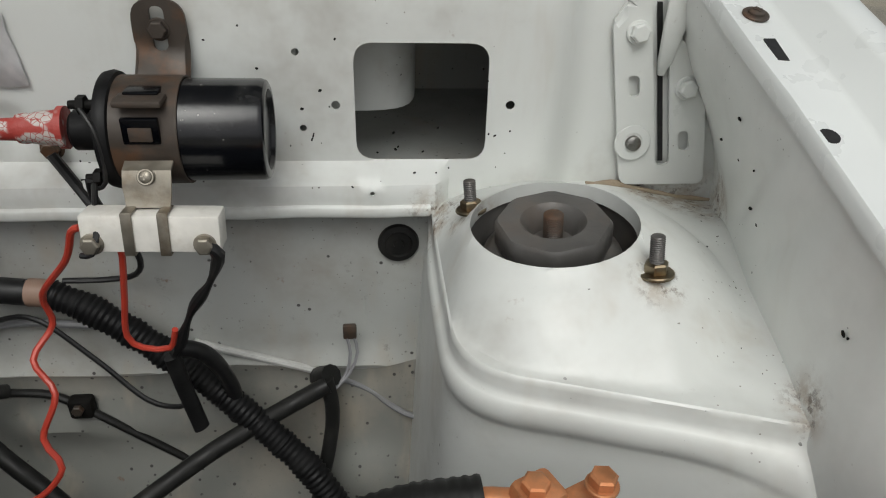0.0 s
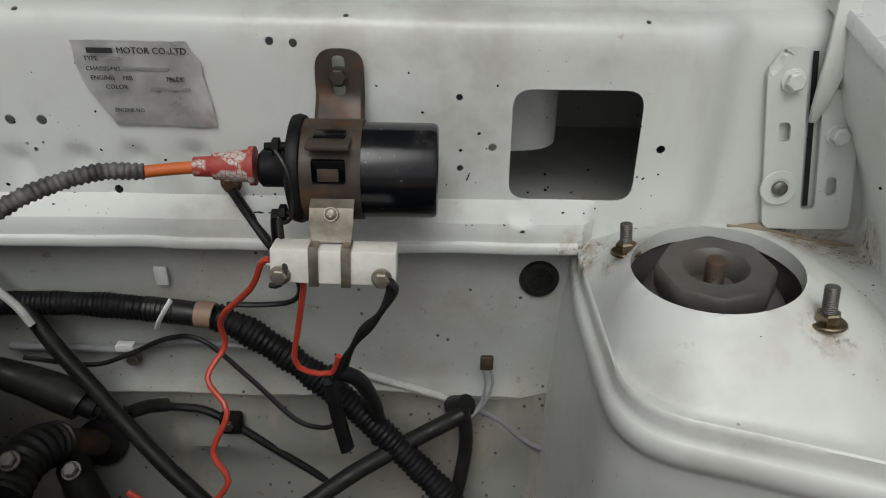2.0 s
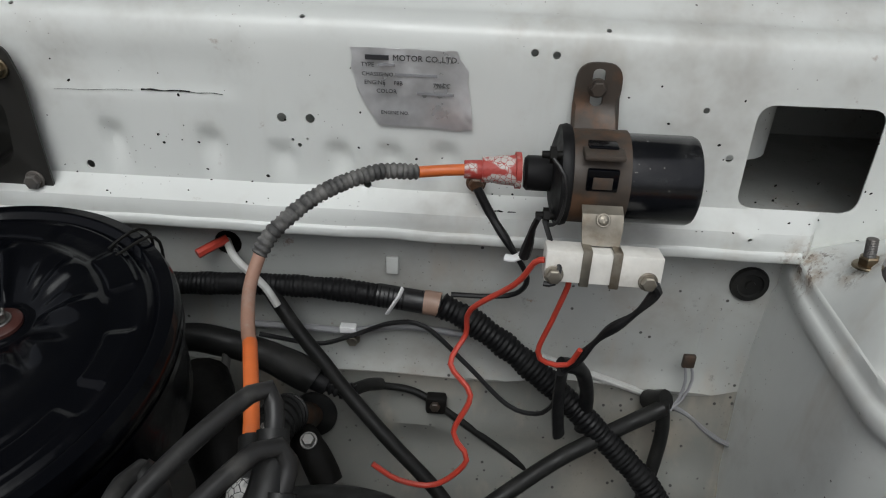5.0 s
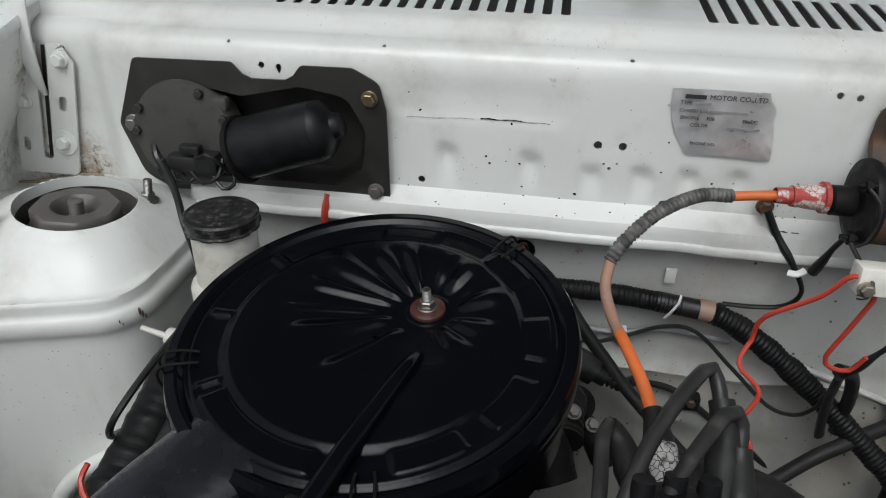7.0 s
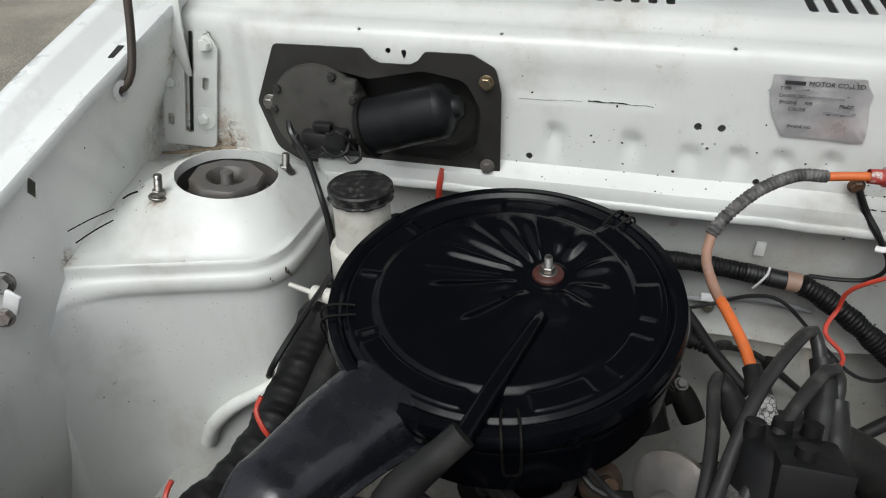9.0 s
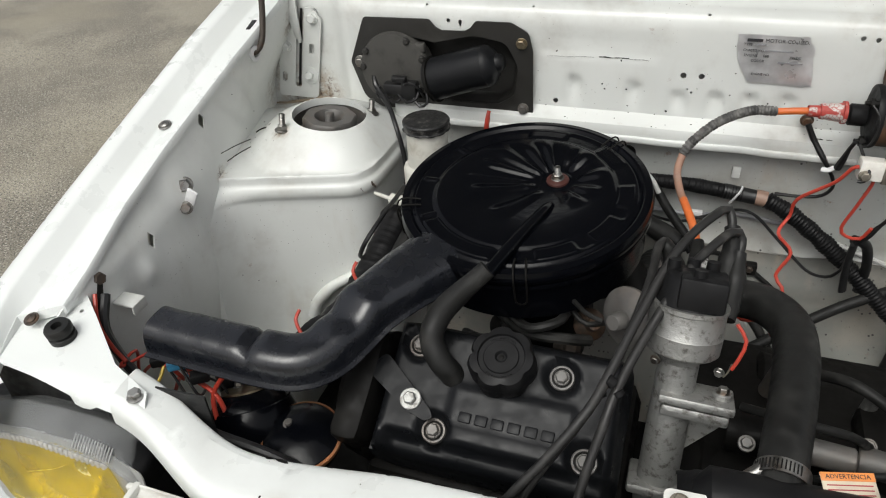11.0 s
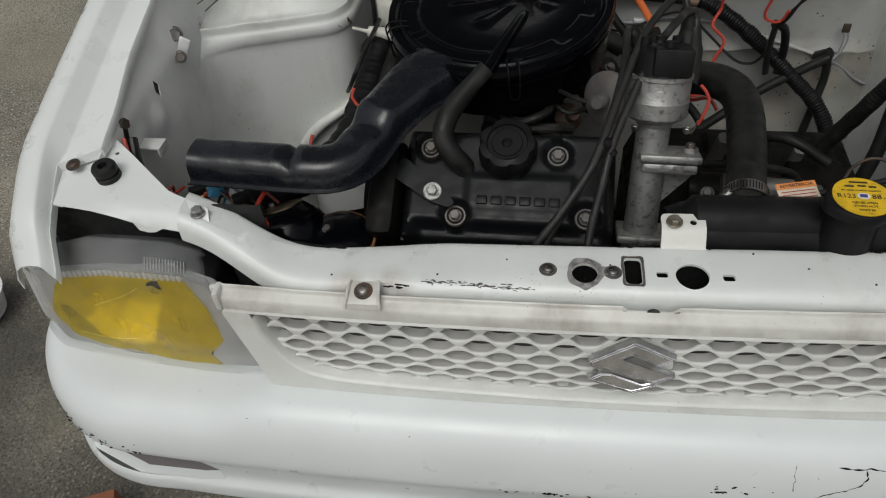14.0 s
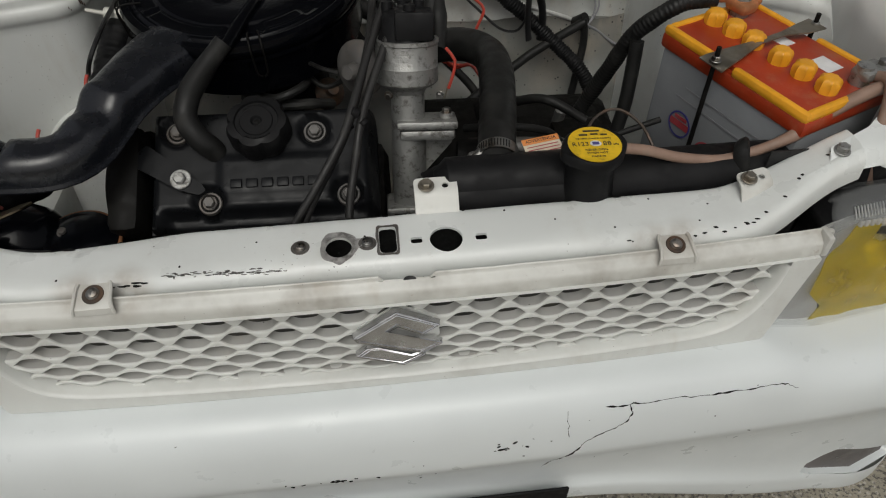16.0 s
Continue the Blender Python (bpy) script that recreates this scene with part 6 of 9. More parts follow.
add_box(bm, (0.2145, CY - CR - 0.0005, 0.8830), (0.0200, 0.004, 0.0150), 0.001)
add_box(bm, (0.2145, CY - 0.014, 0.8995), (0.0190, 0.014, 0.004), 0.001)
part("strap_window", bm, GLOSS_BLACK, strap, "punched windows in the strap")
bm = bmesh.new()
add_box(bm, (0.2145, CY - CR - 0.002, 0.8815), (0.0125, 0.003, 0.0080), 0.0006)
part("strap_tongue", bm, RUST, strap)
bm = bmesh.new()
add_sheet(bm, round_poly([(0.198, 0.889), (0.231, 0.889), (0.2305, 0.938), (0.1995, 0.938)], [0, 0, 0.013, 0.013], 6),
          [round_poly([(0.2101, 0.9068), (0.2186, 0.9068), (0.2186, 0.9340), (0.2101, 0.9340)], 0.004, 4)],
          lambda x, z: Vector((x, 0.4800 - 0.016 * ss(0.910 - z, 0, 0.025), z)), 0.006, 0.0025)
part("hanger", bm, RUST, coil, "slotted rusty hanger plate")
bolt(coil, (0.2143, 0.4785, 0.9205), (0, -1, 0.05), 0.0056, RUST, 1.22)
for dz in (0.0225, -0.0215):
    bm = bmesh.new()
    add_cyl(bm, (CX0 + 0.001, CY - 0.020, CZ + dz), (CX0 - 0.013, CY - 0.020, CZ + dz), 0.0030, 0.0024, 12)
    add_lathe(bm, [(0, 0), (0.0055, 0), (0.0055, 0.004), (0, 0.004)], frame_of((CX0 - 0.004, CY - 0.020, CZ + dz), (-1, 0, 0)), 6)
    part("terminal", bm, DARK, coil, "dark coil terminal")
# wire round the cap
bm = bmesh.new()
add_tube(bm, [(CX0 - 0.006, 0.416, 0.8935), (CX0 + 0.001, 0.409, 0.886), (CX0 + 0.0035, 0.4075, 0.871), (CX0 + 0.001, 0.410, 0.852), (CX0 - 0.005, 0.413, 0.847)], 0.0013, 8)
part("jumper_wire", bm, TAPE, coil, "thin black jumper wire")

# ---- ballast resistor ----
res = thing("ballast_resistor", (0.219, 0.385, 0.821), "white ceramic ballast resistor in a tin clip", "resistor")
RM = Matrix.Translation((0.2185, 0.3900, 0.8335)) @ Matrix.Rotation(radians(-8), 4, "X") @ Matrix.Rotation(radians(1.2), 4, "Y")
bm = bmesh.new()
add_box(bm, (0, 0, 0), (0.074, 0.019, 0.0215), 0.0014, RM)
part("block", bm, CERAMIC, res)
for x in (-0.0115, 0.0075):
    bm = bmesh.new()
    add_box(bm, (x, -0.0105, 0.0005), (0.0058, 0.0012, 0.0240), 0.0004, RM)
    add_box(bm, (x, 0.0, -0.0118), (0.0058, 0.021, 0.0012), 0.0004, RM)
    add_box(bm, (x, -0.003, 0.0122), (0.0058, 0.014, 0.0012), 0.0004, RM)
    part("clip_leg", bm, TIN, res, "tin clip leg")
bm = bmesh.new()
loft(bm, [[Vector((0.2165 + u * k, y, z)) for u in np.linspace(-0.0130, 0.0130, 7)] for y, z, k in ((0.4080, 0.8665, 1.0), (0.4005, 0.8640, 1.0), (0.3960, 0.8560, 1.0), (0.3945, 0.8500, 0.95), (0.3920, 0.8455, 0.9))], 0.0015)
part("clip", bm, TIN, res, "tarnished tin clip plate")
bolt(res, (0.2165, 0.3975, 0.8615), (0, -0.85, 0.5), 0.0036, TIN, 1.3, cross=True, name="screw")
for x in (-0.0310, 0.0285):
    bolt(res, RM @ Vector((x, -0.0095, -0.0055)), (0, -1, 0.15), 0.0050, TIN, 1.25)

# ---- high-tension lead from coil to distributor ----
ht = thing("coil_lead", (0.03, 0.258, 0.79), "orange ignition lead in a worn corrugated sleeve", "ignition lead")
bm = bmesh.new()
add_lathe(bm, [(0, 0), (0.0085, 0), (0.0090, 0.004), (0.0085, 0.006), (0.0098, 0.012), (0.0105, 0.022), (0.0125, 0.0225), (0.0125, 0.026), (0, 0.026)], frame_of((0.1385, 0.438, 0.8735), (1, 0.06, 0.0)), 24)
add_lathe(bm, [(0.0062, 0.0), (0.0068, 0.013), (0.0072, 0.0145), (0, 0.0145)], frame_of((0.1265, 0.437, 0.8733), (1, 0.06, 0.0)), 20)
part("boot", bm, BOOT, ht, "cracked red rubber boot")
P1 = [(0.142, 0.438, 0.8735), (0.118, 0.437, 0.8722), (0.093, 0.436, 0.8695)]
P2 = [(0.095, 0.4365, 0.8698), (0.068, 0.425, 0.873), (0.036, 0.400, 0.868), (0.012, 0.378, 0.853), (0.002, 0.369, 0.839)]
P3 = [(0.003, 0.370, 0.840), (0.000, 0.352, 0.826), (0.006, 0.325, 0.817), (0.011, 0.312, 0.814)]
P4 = [(0.0105, 0.3135, 0.8143), (0.016, 0.296, 0.8125), (0.024, 0.270, 0.8085), (0.029, 0.250, 0.8030)]
for nm, P, r, mt in (("lead", P1, 0.0040, ORANGE), ("lead", P3, 0.0042, DULL_ORANGE), ("lead", P4, 0.0043, ORANGE)):
    bm = bmesh.new()
    add_tube(bm, P, r, 12)
    part(nm, bm, mt, ht)
bm = bmesh.new()
add_tube(bm, P2, 0.0052, 12, rib=0.0010, pitch=0.0040)
part("sleeve", bm, SLEEVE, ht, "worn corrugated sleeve", 60)

# ---- wiring along the bulkhead ----
def wire(name, label, pts, r, mat, **kw):
    bm = bmesh.new()
    add_tube(bm, pts, r, **kw)
    return solo(name, bm, mat, label, "wire", sharp=60 if kw.get("rib") else 38)


har = thing("wiring_harness", (0.12, 0.46, 0.60), "black corrugated wiring harness along the bulkhead", "wiring harness")
bm = bmesh.new()
add_tube(bm, [(-0.20, 0.472, 0.735), (-0.068, 0.470, 0.744), (-0.022, 0.470, 0.746), (0.026, 0.470, 0.745), (0.074, 0.469, 0.741), (0.100, 0.468, 0.739)], 0.0092, 14, rib=0.0007, pitch=0.0038, wobble=0.10)
part("conduit", bm, MATT_BLACK, har, "", 60)
bm = bmesh.new()
add_tube(bm, [(0.112, 0.467, 0.738), (0.137, 0.463, 0.727), (0.170, 0.456, 0.706), (0.204, 0.447, 0.681), (0.234, 0.437, 0.656), (0.264, 0.424, 0.631), (0.292, 0.408, 0.607), (0.312, 0.392, 0.575), (0.318, 0.37, 0.53)], 0.0104, 14, rib=0.0011, pitch=0.0043, wobble=0.16)
part("conduit", bm, MATT_BLACK, har, "", 60)
bm = bmesh.new()
add_tube(bm, [(0.060, 0.4695, 0.7425), (0.080, 0.469, 0.7405), (0.112, 0.467, 0.738)], 0.0096, 14, wobble=0.05)
part("tape_wrap", bm, TAPE, har, "black tape wrap")
bm = bmesh.new()
add_tube(bm, [(0.0985, 0.468, 0.739), (0.105, 0.4677, 0.7387), (0.1115, 0.467, 0.738)], 0.0102, 16)
part("brown_tape", bm, BROWN_HOSE, har, "band of brown tape")
bm = bmesh.new()
add_tube(bm, [(0.0695, 0.4605, 0.731), (0.073, 0.4580, 0.739), (0.0785, 0.4600, 0.748), (0.081, 0.467, 0.752)], 0.0024, 8, flat=0.5)
part("tie", bm, WHITE_PLASTIC, har, "white plastic tie")
bm = bmesh.new()
add_box(bm, (0.071, 0.482, 0.764), (0.010, 0.003, 0.016), 0.001)
part("tab", bm, PAINT_BAY, har, "white tab above the tie")
# branch sleeve
bm = bmesh.new()
add_tube(bm, [(0.2060, 0.412, 0.7300), (0.2220, 0.420, 0.7200), (0.2320, 0.430, 0.6930), (0.2360, 0.437, 0.6620), (0.2350, 0.437, 0.6400)], 0.0058, 12, wobble=0.05)
part("branch", bm, TAPE, har, "loosely taped branch of the harness")
bm = bmesh.new()
add_tube(bm, [(0.2071, 0.408, 0.7269), (0.2082, 0.414, 0.6958), (0.2116, 0.418, 0.6645), (0.2139, 0.418, 0.6506)], 0.0060, 12, wobble=0.04, flat=0.6)
part("branch", bm, TAPE, har, "taped branch of the harness")

wire("earth_cable", "thick black cable across the bulkhead", [(0.303, 0.450, 0.658), (0.274, 0.440, 0.647), (0.240, 0.425, 0.636), (0.206, 0.410, 0.622), (0.15, 0.375, 0.60), (0.09, 0.33, 0.58)], 0.0068, RUBBER, seg=12)
wire("hanging_cable", "black cable hanging down the bulkhead", [(0.302, 0.452, 0.662), (0.306, 0.448, 0.635), (0.303, 0.440, 0.605), (0.292, 0.42, 0.56), (0.28, 0.40, 0.50)], 0.0058, RUBBER, seg=12)
wire("thin_wire", "thin black wire looping over the bulkhead", [(-0.040, 0.462, 0.700), (0.006, 0.470, 0.687), (0.036, 0.472, 0.696), (0.071, 0.470, 0.714), (0.100, 0.465, 0.716), (0.136, 0.455, 0.687), (0.172, 0.440, 0.659), (0.196, 0.435, 0.656), (0.206, 0.428, 0.672), (0.207, 0.420, 0.690), (0.2075, 0.412, 0.712)], 0.0020, TAPE, seg=8)
wire("red_wire", "long red wire hanging in waves from the resistor", [(0.1810, 0.384, 0.838), (0.1754, 0.386, 0.8344), (0.1649, 0.3935, 0.8118), (0.1365, 0.412, 0.7750), (0.1340, 0.418, 0.7480), (0.1240, 0.402, 0.7320), (0.1400, 0.385, 0.7180), (0.1290, 0.376, 0.6890), (0.1400, 0.366, 0.6720), (0.1180, 0.362, 0.6480), (0.0900, 0.362, 0.6500), (0.0700, 0.365, 0.6620)], 0.0021, RED_WIRE, seg=8)
wire("red_wire", "short red wire under the resistor", [(0.1980, 0.3870, 0.824), (0.1987, 0.3868, 0.8173), (0.1925, 0.392, 0.7859), (0.1860, 0.398, 0.7527), (0.1932, 0.400, 0.7410), (0.2090, 0.402, 0.7385), (0.2156, 0.398, 0.7561)], 0.0020, RED_WIRE, seg=8)
wire("taped_wire", "black taped wire from the resistor's end", [(0.2475, 0.377, 0.829), (0.2534, 0.379, 0.8223), (0.2443, 0.385, 0.799), (0.2289, 0.395, 0.7729), (0.2149, 0.404, 0.7399), (0.2086, 0.408, 0.7269)], lambda t: 0.0030 + 0.0010 * math.sin(t * 17), TAPE, seg=9)
wire("coil_wire", "black wire from coil to resistor", [(0.182, 0.414, 0.849), (0.186, 0.398, 0.842), (0.1905, 0.3800, 0.835), (0.1875, 0.3755, 0.826), (0.1815, 0.3770, 0.8245)], 0.0018, TAPE, seg=8)
wire("lug_wire", "black sleeve hanging from the coil terminal", [(0.178, 0.418, 0.850), (0.1755, 0.424, 0.838), (0.1745, 0.432, 0.822), (0.173, 0.440, 0.806)], lambda t: 0.0022 + 0.0022 * ss(t, 0.2, 0.9), TAPE, seg=9)
gw = thing("ground_wire", (0.15, 0.465, 0.74), "black ground wire bolted to the firewall", "wire")
bm = bmesh.new()
add_tube(bm, [(0.136, 0.473, 0.842), (0.148, 0.470, 0.821), (0.163, 0.462, 0.801), (0.179, 0.463, 0.772), (0.172, 0.472, 0.750), (0.150, 0.476, 0.743), (0.120, 0.474, 0.744)], lambda t: 0.0036 - 0.0014 * ss(t, 0.25, 0.4), 9)
part("wire", bm, TAPE, gw)
bolt(gw, (0.135, 0.4795, 0.8435), (0, -1, 0), 0.0058, RUST, 1.3)
bm = bmesh.new()
add_tube(bm, [(0.160, 0.455, 0.7945), (0.1665, 0.452, 0.7955), (0.173, 0.455, 0.798)], 0.003, 8, flat=0.5)
part("tie", bm, WHITE_PLASTIC, gw, "pale tie round the wire")

bl = thing("brake_pipe", (0.06, 0.48, 0.69), "pale brake pipe clipped along the bulkhead", "pipe")
bm = bmesh.new()
add_tube(bm, [(-0.06, 0.480, 0.697), (0.0, 0.480, 0.696), (0.033, 0.479, 0.696), (0.075, 0.478, 0.705), (0.110, 0.479, 0.702), (0.136, 0.480, 0.698)], 0.0031, 9)
part("pipe", bm, GREY_WIRE, bl)
bm = bmesh.new()
add_box(bm, (0.033, 0.4775, 0.700), (0.014, 0.008, 0.006), 0.001)
part("clip", bm, WHITE_PLASTIC, bl)
bolt(bl, (0.036, 0.4815, 0.686), (0, -1, 0), 0.0052, TIN, 1.2)
bl = thing("brake_pipe", (0.33, 0.47, 0.61), "white brake pipe running into the tower hole", "pipe")
bm = bmesh.new()
add_tube(bm, [(0.20, 0.482, 0.679), (0.225, 0.480, 0.671), (0.284, 0.478, 0.6515), (0.306, 0.477, 0.643)], 0.0032, 9)
part("pipe", bm, WHITE_WIRE, bl)
bm = bmesh.new()
add_tube(bm, [(0.306, 0.477, 0.643), (0.334, 0.474, 0.630), (0.352, 0.468, 0.617), (0.372, 0.460, 0.610), (0.405, 0.452, 0.611)], 0.0024, 8)
part("hose", bm, GREY_WIRE, bl)
bm = bmesh.new()
add_lathe(bm, [(0.0032, 0), (0.0055, 0), (0.0055, 0.004), (0.0032, 0.004)], frame_of((0.296, 0.4775, 0.6475), (1, 0, -0.36)), 6)
add_lathe(bm, [(0.0032, 0), (0.0050, 0), (0.0050, 0.004), (0.0032, 0.004)], frame_of((0.305, 0.477, 0.6440), (1, 0, -0.36)), 6)
part("fitting", bm, WHITE_WIRE, bl)
bm = bmesh.new()
add_lathe(bm, [(0.004, 0), (0.0095, 0), (0.0105, 0.002), (0.0095, 0.004), (0.004, 0.004)], frame_of((0.3790, 0.452, 0.612), (-1, -0.15, 0)), 26)
part("bush", bm, PAINT_BAY, bl, "white bush in the tower wall")

ck = thing("clamped_cable", (0.11, 0.465, 0.60), "dark cable held by a bolted clamp on the bulkhead", "cable")
bm = bmesh.new()
add_tube(bm, [(0.040, 0.440, 0.665), (0.050, 0.452, 0.660), (0.069, 0.465, 0.648), (0.090, 0.468, 0.642), (0.111, 0.466, 0.630), (0.144, 0.463, 0.605), (0.190, 0.458, 0.570), (0.226, 0.450, 0.538), (0.25, 0.43, 0.50)], 0.0034, 9)
part("cable", bm, RUBBER, ck)
bm = bmesh.new()
add_box(bm, (0.111, 0.4665, 0.6305), (0.0185, 0.012, 0.018), 0.003)
part("clamp", bm, DARK, ck)
bolt(ck, (0.1105, 0.4605, 0.633), (0, -1, 0.1), 0.0046, RUST, 0)
bm = bmesh.new()
add_tube(bm, [(0.042, 0.440, 0.664), (0.052, 0.452, 0.660), (0.062, 0.463, 0.652)], 0.0056, 10)
part("sheath", bm, RUBBER, ck, "thick end sheath")

wire("black_hose", "black rubber hose dropping behind the air cleaner", [(-0.030, 0.466, 0.748), (-0.005, 0.452, 0.717), (0.021, 0.440, 0.689), (0.041, 0.430, 0.668), (0.077, 0.410, 0.639), (0.123, 0.390, 0.598), (0.15, 0.37, 0.56)], 0.0062, RUBBER, seg=10)
hh = thing("heater_hose", (-0.06, 0.44, 0.69), "thick black heater hose behind the air cleaner", "hose")
bm = bmesh.new()
add_tube(bm, [(-0.14, 0.43, 0.700), (-0.0936, 0.437, 0.7119), (-0.0612, 0.438, 0.7085), (-0.030, 0.438, 0.6990), (0.0045, 0.437, 0.6810), (0.012, 0.436, 0.677)], lambda t: 0.0118 + 0.0022 * ss(t, 0.65, 0.9), 16, wobble=0.04)
part("hose", bm, RUBBER, hh)
bm = bmesh.new()
add_tube(bm, [(0.010, 0.436, 0.678), (0.022, 0.4345, 0.673)], 0.0090, 14)
part("end_cuff", bm, MATT_BLACK, hh, "narrow black cuff at the hose end")
# gear linkage coming out of the bulkhead
gl = thing("gear_linkage", (-0.01, 0.43, 0.62), "oily gear linkage with a rubber boot through the bulkhead", "linkage")
bm = bmesh.new()
add_lathe(bm, [(0.0, 0.0), (0.021, 0.0), (0.021, 0.003), (0.0175, 0.005), (0.0, 0.005)], frame_of((0.000, 0.4655, 0.6085), (0.1, -0.93, 0.35)), 26)
part("bulkhead_ring", bm, RUBBER, gl, "dark rubber ring in the bulkhead hole")
bm = bmesh.new()
add_tube(bm, [(-0.0021, 0.462, 0.6094), (-0.0054, 0.450, 0.6220), (-0.0100, 0.422, 0.6500)], 0.0115, 16)
part("shaft_sleeve", bm, RUST, gl, "brown stained shaft sleeve")
bm = bmesh.new()
add_tube(bm, [(-0.0095, 0.424, 0.6480), (-0.0115, 0.405, 0.6600), (-0.0139, 0.385, 0.6640), (-0.0141, 0.360, 0.6600)], 0.0165, 18, rib=0.0022, pitch=0.0075)
part("boot", bm, RUBBER, gl, "dusty ribbed rubber boot", 60)
bm = bmesh.new()
add_tube(bm, [(-0.0560, 0.430, 0.706), (-0.0580, 0.424, 0.690), (-0.0573, 0.418, 0.668), (-0.050, 0.405, 0.640)], 0.0042, 10, flat=0.6)
part("stay", bm, STRUT, gl, "flat grey stay")
bm = bmesh.new()
add_tube(bm, [(-0.075, 0.405, 0.690), (-0.055, 0.375, 0.688), (-0.035, 0.345, 0.676), (-0.020, 0.320, 0.650)], lambda t: 0.026 - 0.006 * t, 18, wobble=0.15)
add_tube(bm, [(0.004, 0.415, 0.630), (0.015, 0.400, 0.632), (0.030, 0.385, 0.612)], 0.013, 14, wobble=0.2)
part("lever_housing", bm, DARK, gl, "oily black lever housing")
for p in ((-0.008, 0.372, 0.683), (0.013, 0.398, 0.646), (-0.040, 0.352, 0.705)):
    bolt(gl, p, (0.1, -0.5, 0.85), 0.0055, STRUT, 1.3)
wire("choke_cable", "ribbed black cable end", [(0.020, 0.4350, 0.674), (0.032, 0.434, 0.670), (0.044, 0.436, 0.665)], 0.0066, MATT_BLACK, seg=10, rib=0.002, pitch=0.005)
wire("white_wire", "white wire from a bulkhead hole", [(-0.068, 0.492, 0.772), (-0.056, 0.470, 0.773), (-0.046, 0.460, 0.770), (-0.028, 0.456, 0.753), (-0.018, 0.452, 0.738)], 0.0032, WHITE_WIRE, seg=9)
wire("red_tape_wire", "red wire stub in the bulkhead hole", [(-0.085, 0.470, 0.771), (-0.075, 0.480, 0.774), (-0.066, 0.488, 0.776)], 0.0040, RED_WIRE, seg=8)
wire("red_strap", "red strap below the wiper motor plate", [(-0.250, 0.470, 0.822), (-0.251, 0.4625, 0.812), (-0.252, 0.462, 0.800), (-0.254, 0.465, 0.78)], 0.0042, RED_WIRE, seg=8, flat=0.4)
sc = thing("spade_terminal", (0.321, 0.462, 0.645), "brown spade terminal with two wire ends", "terminal")
bm = bmesh.new()
add_box(bm, (0.321, 0.4690, 0.6945), (0.0105, 0.005, 0.013), 0.0015)
part("terminal", bm, RUST, sc)
for dx in (-0.0025, 0.003):
    bm = bmesh.new()
    add_tube(bm, [(0.321 + dx, 0.468, 0.690), (0.3235 + dx, 0.465, 0.677), (0.319 + dx * 0.5, 0.460, 0.661), (0.306, 0.452, 0.648)], 0.0013, 7)
    part("wire", bm, GREY_WIRE, sc)
wire("hose_support", "black bracket for the cables on the bulkhead", [(0.296, 0.470, 0.648), (0.300, 0.462, 0.655), (0.306, 0.456, 0.662)], 0.009, RUBBER, seg=10)
gr = bmesh.new()
add_lathe(gr, [(0, 0.0), (0.0150, 0.0), (0.0155, 0.002), (0.0145, 0.0045), (0.0105, 0.0055), (0.0095, 0.0035), (0.004, 0.0035), (0.0035, 0.005), (0, 0.005)], frame_of((0.3590, 0.4885, 0.7630), (0, -1, 0.05)), 30)
solo("rubber_plug", gr, RUBBER, "black rubber plug in the bulkhead", "rubber plug")

# ---- maker's plate: foil with torn edges ----
mp = thing("data_plate", (0.087, 0.483, 0.884), "crumpled silver data plate stuck on the firewall", "data plate")
PO = [(0.0430, 0.9395), (0.080, 0.9400), (0.1175, 0.9398), (0.1195, 0.934), (0.1255, 0.9270), (0.1250, 0.918), (0.1285, 0.900), (0.1300, 0.8840), (0.118, 0.8825), (0.10, 0.8838), (0.062, 0.8835), (0.0590, 0.889), (0.0560, 0.894), (0.0505, 0.903), (0.0465, 0.912), (0.0455, 0.920), (0.0430, 0.926), (0.0445, 0.932)]
bm = bmesh.new()
add_sheet(bm, PO, [], lambda x, z: Vector((x, wall_y(x, z) - 0.0022 - 0.0012 * ss(x, 0.105, 0.125) * abs(noise.noise(Vector((x * 120, z * 120, 0)))) * (1 - ss(z, 0.90, 0.925)) - 0.0002 * noise.noise(Vector((x * 200, z * 200, 4))), z)), 0.0022, 0.0003)
part("foil", bm, FOIL, mp)


def plate_pose(x, z):
    return frame_of((x, 0.4815, z), (0, -1, 0.0))


bar(mp, plate_pose(0.0535, 0.9335), 0, 0, 0.0165, 0.0034, INK, "maker_name_bar")
writing("plate_text", "MOTOR CO.,LTD.", 0.0058, plate_pose(0.0725, 0.9318), INK, mp)
writing("plate_text", "TYPE", 0.0042, plate_pose(0.0505, 0.9270), INK, mp)
writing("plate_text", "CHASSIS NO.", 0.0040, plate_pose(0.0508, 0.9205), INK, mp)
writing("plate_text", "ENGINE     F8B", 0.0042, plate_pose(0.0525, 0.9145), INK, mp)
writing("plate_text", "796CC", 0.0042, plate_pose(0.1010, 0.9140), INK, mp)
writing("plate_text", "COLOR", 0.0042, plate_pose(0.0610, 0.9085), INK, mp)
writing("plate_text", "ENGINE NO.", 0.0036, plate_pose(0.0640, 0.8930), INK, mp)
for x, z, w in ((0.0625, 0.9285, 0.012), (0.0740, 0.9220, 0.030), (0.0900, 0.9090, 0.026)):
    bar(mp, plate_pose(x, z), 0, 0, w, 0.0018, GREY_WIRE, "stamped_number_bar")

wire("loose_red_wire", "red wire curled low by the distributor", [(0.078, 0.300, 0.700), (0.076, 0.290, 0.716), (0.080, 0.280, 0.704), (0.090, 0.272, 0.698), (0.108, 0.272, 0.702), (0.116, 0.268, 0.698), (0.122, 0.262, 0.690)], 0.0023, RED_WIRE, seg=8)

